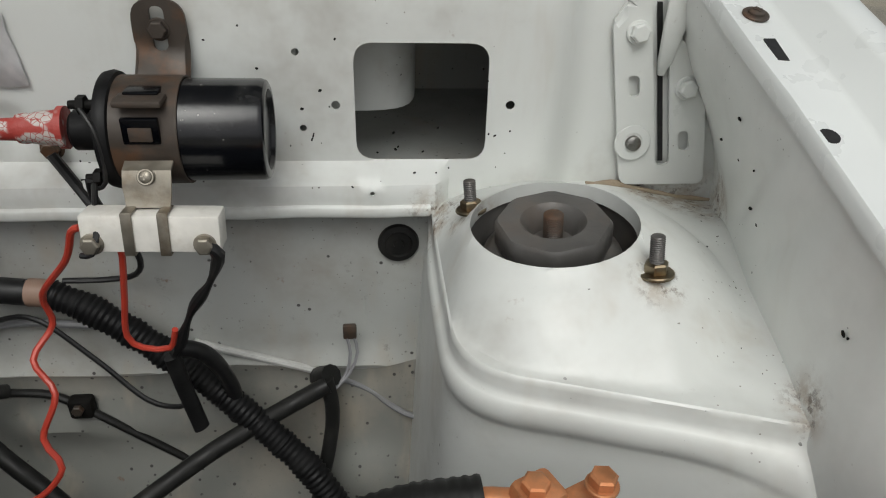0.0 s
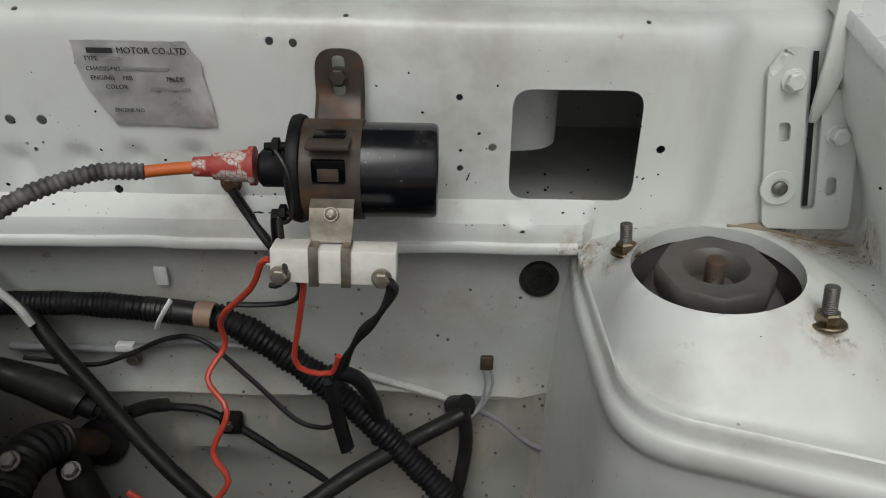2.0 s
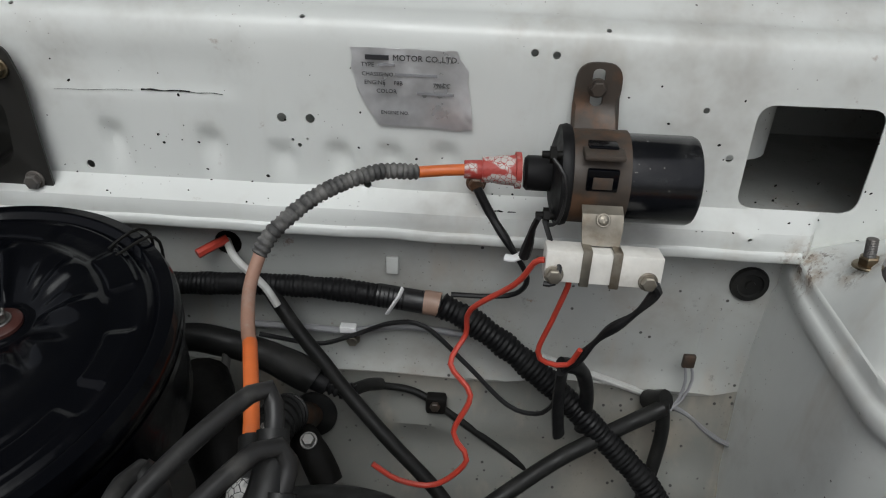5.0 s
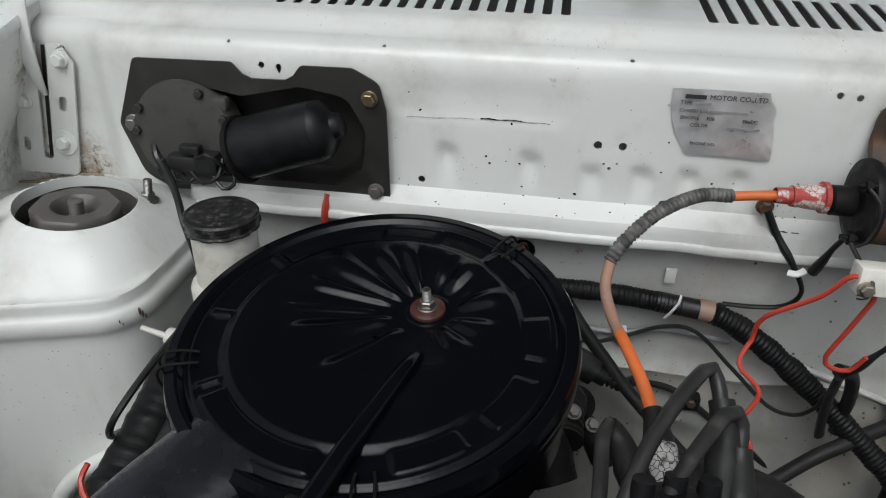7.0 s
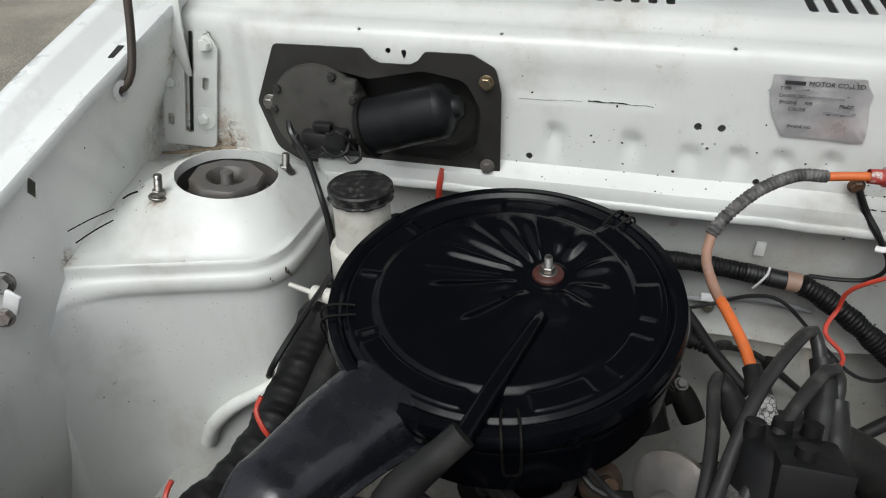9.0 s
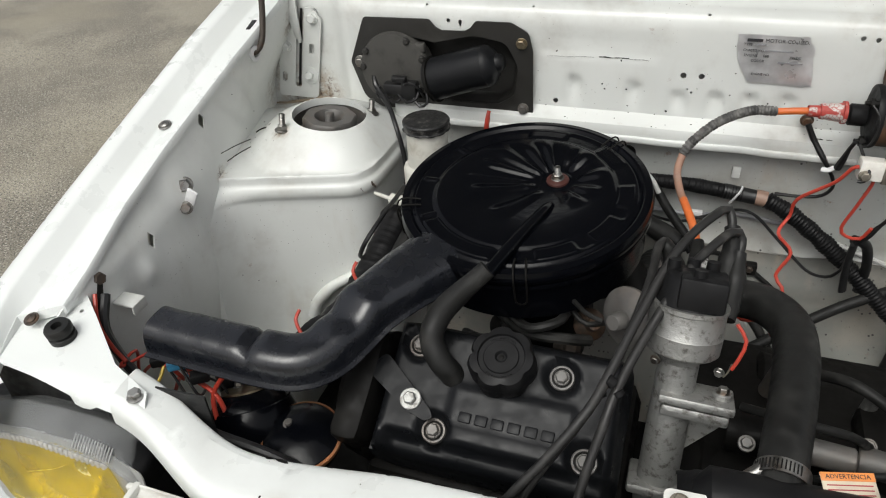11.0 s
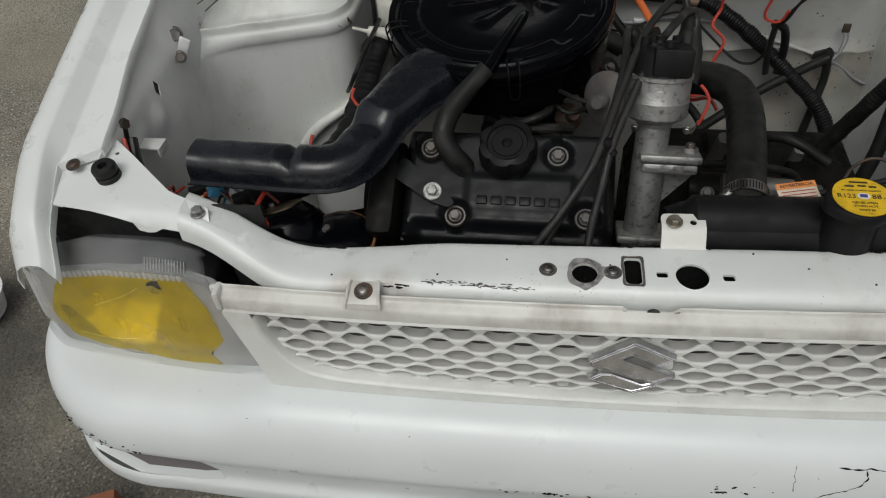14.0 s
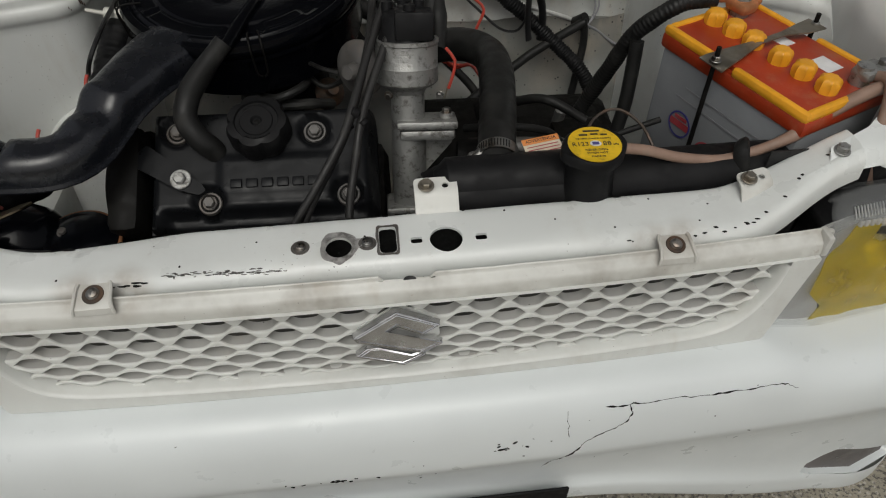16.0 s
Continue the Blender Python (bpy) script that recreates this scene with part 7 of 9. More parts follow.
# scratches and specks on the upper firewall
bm = bmesh.new()
for x0, z0, x1, z1, w in ((-0.177, 0.8985, -0.118, 0.9005, 0.0002), (-0.112, 0.9010, -0.076, 0.9012, 0.0006), (-0.084, 0.9008, -0.052, 0.9002, 0.0003), (0.300, 0.846, 0.302, 0.852, 0.0007), (0.150, 0.8235, 0.168, 0.8228, 0.0006)):
    n = 5
    pts = [Vector((x0 + (x1 - x0) * i / n, wall_y(x0 + (x1 - x0) * i / n, z0) - 0.0002, z0 + (z1 - z0) * i / n + 0.0004 * math.sin(i * 2.1))) for i in range(n + 1)]
    add_tube(bm, pts, lambda t, w=w: w * (0.4 + abs(noise.noise(Vector((t * 7, w * 900, 2)))) * 1.6), 6, 0.004, flat=0.5)
part("scratch", bm, DARK, body, "dark scratches in the firewall paint")
bm = bmesh.new()
rng = random.Random(21)
for i in range(95):
    x = rng.uniform(-0.19, 0.44)
    z = rng.choice((rng.uniform(0.835, 0.95), rng.gauss(0.828, 0.004), rng.uniform(0.835, 0.87)))
    q = rng.uniform(0.0004, 0.0011) * (1.6 if rng.random() < 0.08 else 1)
    m = Matrix.Translation((x, (wall_y(x, z) if z < 0.93 else 0.487) - 0.0001, z)) @ Matrix.Rotation(rng.uniform(-1, 1), 4, "Y") @ Matrix.Diagonal((rng.uniform(0.6, 1.8), 0.35, 1, 1))
    bmesh.ops.create_icosphere(bm, subdivisions=1, radius=q, matrix=m)
tagged(part("speck", bm, DARK, body, "dark specks on the firewall"), kind="stuff")

# ---- wiper motor ----
wm = thing("wiper_motor", (-0.32, 0.47, 0.815), "black wiper motor on a dusty plate bolted to the firewall", "wiper motor")
WP = [(-0.424, 0.9385), (-0.331, 0.9400), (-0.322, 0.9300), (-0.314, 0.9265), (-0.283, 0.9270), (-0.275, 0.9315), (-0.268, 0.9405), (-0.222, 0.9410), (-0.199, 0.9290), (-0.1930, 0.9050), (-0.1915, 0.8210), (-0.300, 0.8165), (-0.408, 0.8120), (-0.434, 0.8260), (-0.4500, 0.8760)]
WP = round_poly(WP, [0.006, 0.006, 0.004, 0.003, 0.003, 0.004, 0.006, 0.012, 0.012, 0.008, 0.004, 0, 0.012, 0.02, 0.01], 3)
HOL = round_poly([(-0.412, 0.842), (-0.400, 0.905), (-0.365, 0.917), (-0.325, 0.910), (-0.270, 0.922), (-0.228, 0.915), (-0.212, 0.885), (-0.216, 0.845), (-0.240, 0.8305), (-0.38, 0.8305)], 0.020, 7)


bm = bmesh.new()
add_sheet(bm, WP, [HOL], lambda x, z: Vector((x, 0.4760, z)), 0.008, 0.0020)
cx = sum(p[0] for p in HOL) / len(HOL)
cz = sum(p[1] for p in HOL) / len(HOL)
rows = []
for k, y in ((1.0, 0.4762), (0.985, 0.4772), (0.965, 0.4810), (0.945, 0.4900), (0.92, 0.4985), (0.88, 0.5020), (0.40, 0.5030), (0.01, 0.5030)):
    ln = [Vector((cx + (p[0] - cx) * k, y, cz + (p[1] - cz) * k)) for p in HOL]
    rows.append(ln + ln[:1])
loft(bm, rows)
part("plate", bm, WIPER_BLACK, wm, "dusty black pressed plate", 55)
for x, z in ((-0.2075, 0.9155), (-0.2045, 0.8285)):
    bolt(wm, (x, 0.4735, z), (0, -1, 0), 0.0060, BRASSY if z > 0.9 else STRUT, 1.25)
bolt(wm, (-0.4345, 0.4735, 0.8770), (0, -1, 0), 0.0062, ZINC, 1.4)
bm = bmesh.new()
gm = frame_of((-0.382, 0.488, 0.871), (0, -1, 0.08))
add_lathe(bm, [(0.0495, 0.0), (0.0495, 0.020), (0.0475, 0.024), (0.030, 0.026), (0.012, 0.025), (0, 0.025)], gm, 44)
add_box(bm, (0.030, 0.030, 0.018), (0.030, 0.014, 0.012), 0.004, gm)
add_box(bm, (0.040, -0.012, 0.012), (0.030, 0.040, 0.020), 0.006, gm)
part("gearbox", bm, WIPER_GREY, wm, "flat round gearbox")
for a, rr in ((22, 0.045), (62, 0.044), (178, 0.044), (150, 0.045), (325, 0.046)):
    q = gm @ Vector((rr * math.cos(radians(a)), rr * math.sin(radians(a)), 0.0235))
    bolt(wm, q, (0, -1, 0.08), 0.0042, WIPER_BLACK, 1.2)
bm = bmesh.new()
add_tube(bm, [(-0.322, 0.452, 0.868), (-0.300, 0.450, 0.876), (-0.264, 0.449, 0.888), (-0.246, 0.449, 0.8935)], lambda t: 0.0275 - 0.0012 * t, 30)
add_lathe(bm, [(0.0263, 0), (0.0250, 0.006), (0.0190, 0.012), (0.0120, 0.016), (0.0105, 0.021), (0.0075, 0.0235), (0, 0.0240)], frame_of((-0.247, 0.449, 0.8932), (1, 0, 0.32)), 30)
part("motor", bm, MOTOR_BLACK, wm, "black motor can")
bm = bmesh.new()
add_lathe(bm, [(0.0270, 0), (0.0305, 0.001), (0.0305, 0.005), (0.0270, 0.006)], frame_of((-0.322, 0.452, 0.868), (1, -0.05, 0.3)), 30)
part("flange", bm, DARK, wm)
bm = bmesh.new()
add_box(bm, (-0.3790, 0.4550, 0.8500), (0.030, 0.014, 0.016), 0.003)
add_box(bm, (-0.3560, 0.4540, 0.8500), (0.022, 0.015, 0.024), 0.003)
add_box(bm, (-0.3700, 0.4520, 0.8650), (0.020, 0.010, 0.008), 0.002)
part("plug", bm, TAPE, wm, "black wiring plug")
for p0, p1, p2, p3 in (((-0.392, 0.452, 0.848), (-0.388, 0.446, 0.836), (-0.374, 0.446, 0.834), (-0.366, 0.452, 0.843)), ((-0.366, 0.450, 0.856), (-0.352, 0.443, 0.864), (-0.340, 0.445, 0.856), (-0.338, 0.455, 0.842)),
                       ((-0.372, 0.449, 0.843), (-0.358, 0.441, 0.837), (-0.344, 0.445, 0.843), (-0.343, 0.456, 0.856)), ((-0.400, 0.455, 0.852), (-0.405, 0.449, 0.842), (-0.396, 0.449, 0.835), (-0.382, 0.453, 0.838)),
                       ((-0.350, 0.448, 0.842), (-0.340, 0.443, 0.832), (-0.330, 0.446, 0.836), (-0.332, 0.452, 0.848))):
    bm = bmesh.new()
    add_tube(bm, [p0, p1, p2, p3], 0.0019, 7)
    part("lead", bm, TAPE, wm)
wire("wiper_lead", "black taped lead dropping from the wiper motor", [(-0.412, 0.464, 0.862), (-0.409, 0.459, 0.851), (-0.394, 0.445, 0.842), (-0.372, 0.418, 0.836), (-0.354, 0.393, 0.822), (-0.346, 0.388, 0.795), (-0.343, 0.385, 0.765), (-0.345, 0.38, 0.71)], lambda t: 0.0042 - 0.001 * ss(t, 0.2, 0.3), TAPE, seg=9)

# ---- wiper arm on the cowl ----
bm = bmesh.new()
add_tube(bm, [(0.028, 0.648, 1.005), (0.06, 0.67, 1.008), (0.15, 0.705, 1.004), (0.38, 0.73, 1.004)], 0.009, 10, flat=0.5)
wa = part("wiper_arm", bm, MATT_BLACK, body, "black wiper arm over the cowl")
bm = bmesh.new()
add_lathe(bm, [(0, -0.01), (0.026, -0.01), (0.025, 0.004), (0.020, 0.008), (0.017, 0.018), (0.016, 0.035), (0.012, 0.04), (0, 0.04)], Matrix.Translation((0.028, 0.648, 0.980)), 28)
part("spindle_cap", bm, MATT_BLACK, wa)

# ---- air cleaner ----
AC = Vector((-0.1525, 0.266, 0.8278))
AN = Vector((-0.0399, -0.1232, 1)).normalized()
AM = frame_of(AC, AN, (0, 1, 0))
ac = thing("air_cleaner", (-0.1525, 0.266, 0.745), "round glossy black air cleaner with a snorkel, dusty", "air cleaner")


def ac_local(p):
    return AM.inverted() @ Vector(p)


def lid_h(x, y):
    """Relief of the lid over its plane: rolled rim, ring step, dished ribs round the middle."""
    r = math.hypot(x, y)
    a = math.atan2(y, x)
    z = lerp(r, [0, 0.016, 0.022, 0.030, 0.085, 0.094, 0.100, 0.112, 0.118, 0.1215, 0.126, 0.1332, 0.1345], [0.0065, 0.0065, 0.0065, 0.0065, 0.0065, 0.0060, 0.0030, 0.0030, 0.0045, 0.0015, 0.0055, 0.0045, 0.0005])
    # shallow dish round the stud, flat-topped radial petals, long on one side and short on the other
    dx, dy = x - BX, y - BY
    rr = math.hypot(dx, dy)
    k = rr / (rr + max(0.0, 0.092 - r)) if r < 0.092 else 1.0
    z -= 0.0125 * (1 - ss(k, 0.10, 1.0))
    z += 0.0020 * (1 - ss(rr, 0.013, 0.018))
    aa = math.degrees(math.atan2(dy, dx)) % 360
    for c, half, r0, r1, h in PETALS:
        d = abs((aa - c + 180) % 360 - 180) / half
        if d < 1.0:
            z += h * (1 - ss(d, 0.12, 1.0)) * ss(rr, r0, r0 + 0.014) * (1 - ss(rr, r1 - 0.022, r1))
    # arc pads near the rim
    ad = math.degrees(a)
    for a0, a1 in PADS:
        d = abs((ad - (a0 + a1) / 2 + 180) % 360 - 180)
        z += 0.0024 * (1 - ss(d, abs(a1 - a0) / 2 - 1.6, abs(a1 - a0) / 2)) * ss(r, 0.0985, 0.1005) * (1 - ss(r, 0.1140, 0.1160))
    return z


PADS = [(-9, 12), (-40, -17), (-72, -48), (-143, -93), (-149, -145), (176, 181), (141, 147), (30, 52), (75, 100)]
BQ = ac_local((-0.1215, 0.2985, 0.810))
BX, BY = BQ.x, BQ.y
PETALS = [(113, 8, 0.014, 0.072, 0.0033), (132, 9, 0.014, 0.076, 0.0033), (155, 11, 0.016, 0.098, 0.0031), (173, 7, 0.020, 0.098, 0.0029), (190, 4, 0.030, 0.110, 0.0012), (207, 11, 0.022, 0.106, 0.0030), (236, 11, 0.022, 0.098, 0.0029),
          (82, 9, 0.020, 0.056, 0.0018), (58, 15, 0.017, 0.062, 0.0035), (33, 9, 0.020, 0.050, 0.0012), (8, 15, 0.017, 0.062, 0.0035), (330, 15, 0.017, 0.062, 0.0035), (304, 13, 0.017, 0.062, 0.0033)]
bm = bmesh.new()
NR, NA = 96, 288
rows = []
for i in range(NR + 1):
    r = 0.1345 * (i / NR)
    ring = []
    for j in range(NA):
        a = 2 * math.pi * j / NA
        x, y = r * math.cos(a), r * math.sin(a)
        ring.append(AM @ Vector((x, y, lid_h(x, y))))
    rows.append(ring + ring[:1])
for k, (r, z) in enumerate(((0.1355, -0.003), (0.1350, -0.0085), (0.1320, -0.0100))):
    ring = [AM @ Vector((r * math.cos(2 * math.pi * j / NA), r * math.sin(2 * math.pi * j / NA), z)) for j in range(NA)]
    rows.append(ring + ring[:1])
loft(bm, rows[1:])
bmesh.ops.remove_doubles(bm, verts=bm.verts, dist=1e-5)
bmesh.ops.holes_fill(bm, edges=[e for e in bm.edges if e.is_boundary][:0] or [e for e in bm.edges if e.is_boundary and (e.verts[0].co - AM @ Vector((0, 0, 0.0075))).length < 0.01], sides=0)
part("lid", bm, GLOSS_BLACK, ac, "glossy black pressed lid", 60)
bm = bmesh.new()
add_lathe(bm, [(0.1300, -0.010), (0.1345, -0.0115), (0.1345, -0.0155), (0.1300, -0.018), (0.1285, -0.060), (0.115, -0.070), (0.05, -0.075), (0, -0.075)], AM, 90)
part("bowl", bm, GLOSS_BLACK, ac, "black lower bowl")
# ridge leading to the breather nipple
bq = ac_local((-0.155, 0.118, 0.82))
bm = bmesh.new()
d0 = Vector((BX + 0.046 * math.cos(radians(272)), BY + 0.046 * math.sin(radians(272))))
add_tube(bm, [AM @ Vector((d0.x, d0.y, -0.0045)), AM @ Vector((d0.x * 0.9 + bq.x * 0.1, d0.y * 0.9 + bq.y * 0.1, 0.0015)), AM @ Vector((bq.x * 0.55 + d0.x * 0.45, bq.y * 0.55 + d0.y * 0.45, 0.0085)), AM @ Vector((bq.x * 0.97, bq.y * 0.97, 0.008))], lambda t: 0.0055 + 0.0015 * t, 12)
part("breather_ridge", bm, GLOSS_BLACK, ac, "raised breather pipe on the lid")
# wire clips
for p in ((-0.2725, 0.220, 0.823), (-0.0665, 0.3680, 0.846), (-0.124, 0.132, 0.812)):
    q = ac_local(p)
    a = math.atan2(q.y, q.x)
    rad, tan = Vector((math.cos(a), math.sin(a), 0)), Vector((-math.sin(a), math.cos(a), 0))
    bm = bmesh.new()
    for s in (-1, 1):
        pts = [rad * 0.112 + tan * 0.005 * s + Vector((0, 0, 0.005)), rad * 0.122 + tan * 0.006 * s + Vector((0, 0, 0.0075)), rad * 0.133 + tan * 0.006 * s + Vector((0, 0, 0.0080)), rad * 0.1385 + tan * 0.006 * s + Vector((0, 0, 0.001)), rad * 0.1375 + tan * 0.006 * s + Vector((0, 0, -0.012)), rad * 0.136 + tan * 0.005 * s + Vector((0, 0, -0.030)), rad * 0.133 + tan * 0.001 * s + Vector((0, 0, -0.036))]
        add_tube(bm, [AM @ v for v in pts], 0.0010, 7)
    part("wire_clip", bm, DARK, ac, "dark spring wire clip")
# centre stud with a rusty washer
cq = AM @ Vector((BX, BY, lid_h(BX, BY) + 0.0003))
bm = bmesh.new()
add_lathe(bm, [(0, 0), (0.0125, 0), (0.0122, 0.002), (0.009, 0.0035), (0, 0.0035)], frame_of(cq, AN), 26)
part("washer", bm, WASHER_RED, ac, "red-brown washer")
put("nut", bolt_mesh(0.0056, ZINC, 1.3, 0.016), ac, frame_of(cq + AN * 0.0032, AN), "zinc nut on a threaded stud")
# snorkel: a flat duct with a bend, open at its end
SN = [((-0.214, 0.172, 0.800), 0.040, 0.019), ((-0.233, 0.140, 0.799), 0.036, 0.0185), ((-0.247, 0.112, 0.797), 0.031, 0.0185), ((-0.262, 0.082, 0.791), 0.0265, 0.0195), ((-0.272, 0.055, 0.784), 0.0250, 0.0190), ((-0.283, 0.030, 0.778), 0.0245, 0.0185), ((-0.300, 0.014, 0.777), 0.0240, 0.0185), ((-0.335, 0.0085, 0.779), 0.0235, 0.0185), ((-0.388, 0.008, 0.781), 0.0230, 0.0185), ((-0.447, 0.008, 0.783), 0.0225, 0.0185)]
cp = spline([q[0] for q in SN], 0.006)
bm = bmesh.new()
secs = []
L = len(cp)
tpar = np.linspace(0, len(SN) - 1, L)
for i, p in enumerate(cp):
    t = (cp[min(i + 1, L - 1)] - cp[max(i - 1, 0)]).normalized()
    side = Vector((0, 0, 1)).cross(t).normalized()
    upv = t.cross(side)
    hw = lerp(tpar[i], range(len(SN)), [q[1] for q in SN])
    hh = lerp(tpar[i], range(len(SN)), [q[2] for q in SN])
    arch = [(hw * math.copysign(abs(math.cos(a)) ** 0.62, math.cos(a)), -hh * 0.55 + 1.55 * hh * math.sin(a) ** 0.62) for a in [math.pi * k / 16 for k in range(17)]]
    sec = arch
    dent = 0.004 * bump(tpar[i], 3.0, 0.22) - 0.004 * bump(tpar[i], 3.6, 0.25) - 0.006 * bump(tpar[i], 6.1, 0.10) + 0.0015 * noise.noise(Vector((i * 0.25, 0, 3)))
    secs.append([p + side * u + upv * (v + (dent if v > 0 else 0)) for u, v in sec])
add_sweep(bm, cp, secs, False)
part("snorkel", bm, DUCT_BLACK, ac, "satin black bent intake snorkel", 45)
# seam flange along the snorkel's lower edge
bm = bmesh.new()
l0, l1 = [], []
for i, p in enumerate(cp):
    t = (cp[min(i + 1, L - 1)] - cp[max(i - 1, 0)]).normalized()
    side = Vector((0, 0, 1)).cross(t).normalized()
    upv = t.cross(side)
    hw = lerp(tpar[i], range(len(SN)), [q[1] for q in SN])
    hh = lerp(tpar[i], range(len(SN)), [q[2] for q in SN])
    l0.append(p + side * (hw * 0.96) - upv * hh * 0.52)
    l1.append(p + side * (hw + 0.0050) - upv * hh * 0.58)
loft(bm, [l0, l1], 0.0016)
part("seam", bm, DUCT_BLACK, ac, "folded seam of the snorkel")

# ---- engine ----
eng = thing("engine", (-0.12, 0.10, 0.40), "black and oily transverse three-cylinder engine", "engine")
VA = radians(31)
VM = Matrix.Translation((-0.1275, 0.055, 0.7185)) @ Matrix.Rotation(VA, 4, "X")


def cover_h(u, v):
    """Top of the valve cover in its own plane."""
    z = 0.006
    z -= 0.016 * ss(-v, 0.036, 0.046) * ss(u, -0.105, -0.090)
    # bolt hollows
    for bu, bv in COVER_BOLTS:
        z -= 0.010 * (1 - ss(math.hypot(u - bu, v - bv), 0.012, 0.018))
    # raised field with the maker's mark
    z += 0.003 * ss(u, -0.045, -0.038) * (1 - ss(u, 0.070, 0.078)) * ss(v, -0.026, -0.022) * (1 - ss(v, 0.012, 0.018))
    e = min(u + 0.118, 0.118 - u, v + 0.066, 0.075 - v)
    z -= 0.030 * (1 - ss(e, 0.0, 0.016)) ** 2
    return z


def to_cover(p):
    q = VM.inverted() @ Vector(p)
    return q.x, q.y


COVER_BOLTS = [to_cover((-0.073, 0.091, 0.741)), to_cover((-0.180, 0.024, 0.710)), to_cover((-0.040, 0.034, 0.700)), to_cover((-0.214, 0.099, 0.736))]
bm = bmesh.new()
add_sheet(bm, round_poly([(-0.118, -0.066), (0.118, -0.066), (0.118, 0.075), (-0.118, 0.075)], 0.018, 5), [], lambda u, v: VM @ Vector((u, v, cover_h(u, v))), 0.004, 0)
ext = bmesh.ops.extrude_edge_only(bm, edges=[e for e in bm.edges if e.is_boundary])
bmesh.ops.translate(bm, verts=[g for g in ext["geom"] if isinstance(g, bmesh.types.BMVert)], vec=VM.to_3x3() @ Vector((0, 0, -0.040)))
part("valve_cover", bm, COVER_BLACK, eng, "black painted valve cover", 60)
for bu, bv in COVER_BOLTS:
    q = VM @ Vector((bu, bv, cover_h(bu, bv) - 0.001))
    nrm = VM.to_3x3() @ Vector((0, 0, 1))
    bm = bmesh.new()
    add_lathe(bm, [(0.0120, 0), (0.0120, 0.0030), (0.0112, 0.0046), (0.0096, 0.0046), (0.0090, 0.0030), (0.0090, 0)], frame_of(q, nrm), 26)
    part("seal_washer", bm, STRUT, eng, "scuffed bright washer")
    bm = bmesh.new()
    add_lathe(bm, [(0.0090, 0.0), (0.0090, 0.0026), (0.0, 0.0030)], frame_of(q, nrm), 22)
    part("washer_seal", bm, DARK, eng, "oily rubber seal")
    put("cover_bolt", bolt_mesh(0.0062, STRUT, 1.2), eng, frame_of(q + nrm * 0.004, nrm))
# maker's mark: plain raised bars
for i in range(6):
    u0 = -0.030 + i * 0.0155
    bm = bmesh.new()
    add_box(bm, (u0 + 0.006, -0.0145, cover_h(u0, -0.0145) + 0.0012), (0.0115, 0.0095, 0.003), 0.001, VM)
    part("mark_bar", bm, COVER_BLACK, eng, "raised mark bar")
# oil filler cap with lobes
oc = thing("oil_filler_cap", VM @ Vector((0.0, 0.036, 0.006)), "black lobed plastic oil filler cap", "oil cap")
om = VM @ Matrix.Translation(to_cover((-0.127, 0.084, 0.748)) + (0.008,)) @ Matrix.Rotation(radians(-8), 4, "X") @ Matrix.Diagonal((0.98, 0.98, 1.35, 1))
bm = bmesh.new()
add_lathe(bm, [(0.027, -0.012), (0.029, -0.006), (0.0315, 0.0), (0.0315, 0.014), (0.029, 0.0175), (0.0225, 0.0185), (0.0215, 0.0165), (0.017, 0.0165), (0.016, 0.0175), (0.006, 0.0175), (0.004, 0.0155), (0, 0.0155)], om, 64,
          lambda a, k: 1 + (0.15 * (abs(math.cos(3.5 * a)) ** 0.55 - 0.75) if 1 < k < 5 else 0))
part("cap", bm, MATT_BLACK, oc)
bolt(oc, om @ Vector((0, 0, 0.0155)), om.to_3x3() @ Vector((0, 0, 1)), 0.0028, DARK, 0, cross=True, name="screw")
for a0 in (60, 240):
    bm = bmesh.new()
    for k in range(9):
        a = radians(a0 + k * 9)
        add_box(bm, (0.0195 * math.cos(a), 0.0195 * math.sin(a), 0.0168), (0.0016, 0.0016, 0.0012), 0, om)
    part("raised_mark", bm, MATT_BLACK, oc)
# dipstick lever plate by the cover
bm = bmesh.new()
add_sheet(bm, round_poly([(-0.095, 0.030), (-0.040, -0.014), (-0.034, -0.022), (-0.042, -0.026), (-0.062, -0.020), (-0.112, 0.010)], 0.006, 4), [], lambda u, v: VM @ Vector((u - 0.018, v, 0.014)), 0.01, 0.002)
part("bracket", bm, COVER_BLACK, eng, "flat black bracket")
q = VM @ Vector((*to_cover((-0.205, 0.042, 0.722)), 0.0145))
bolt(eng, q, VM.to_3x3() @ Vector((0, 0, 1)), 0.0062, ALU, 1.7)
# block and timing case below
bm = bmesh.new()
add_box(bm, (0, 0.005, -0.105), (0.215, 0.125, 0.15), 0.012, VM)
part("head", bm, DARK, eng, "oily cylinder head")
bm = bmesh.new()
add_box(bm, (-0.130, 0.115, 0.52), (0.26, 0.20, 0.24), 0.02)
part("block", bm, DARK, eng, "dark engine block")
bm = bmesh.new()
add_box(bm, (-0.134, -0.004, -0.030), (0.034, 0.115, 0.095), 0.012, VM)
add_cyl(bm, VM @ Vector((-0.118, 0.0, -0.055)), VM @ Vector((-0.158, 0.0, -0.055)), 0.068, 0.062, 36, 0.008)
part("timing_case", bm, DARK, eng, "black timing case")
bm = bmesh.new()
add_box(bm, (0.17, 0.235, 0.51), (0.30, 0.24, 0.20), 0.03)
add_cyl(bm, (0.12, 0.30, 0.575), (0.26, 0.30, 0.565), 0.045, 0.04, 24, 0.006)
add_box(bm, (0.25, 0.20, 0.60), (0.07, 0.10, 0.07), 0.012)
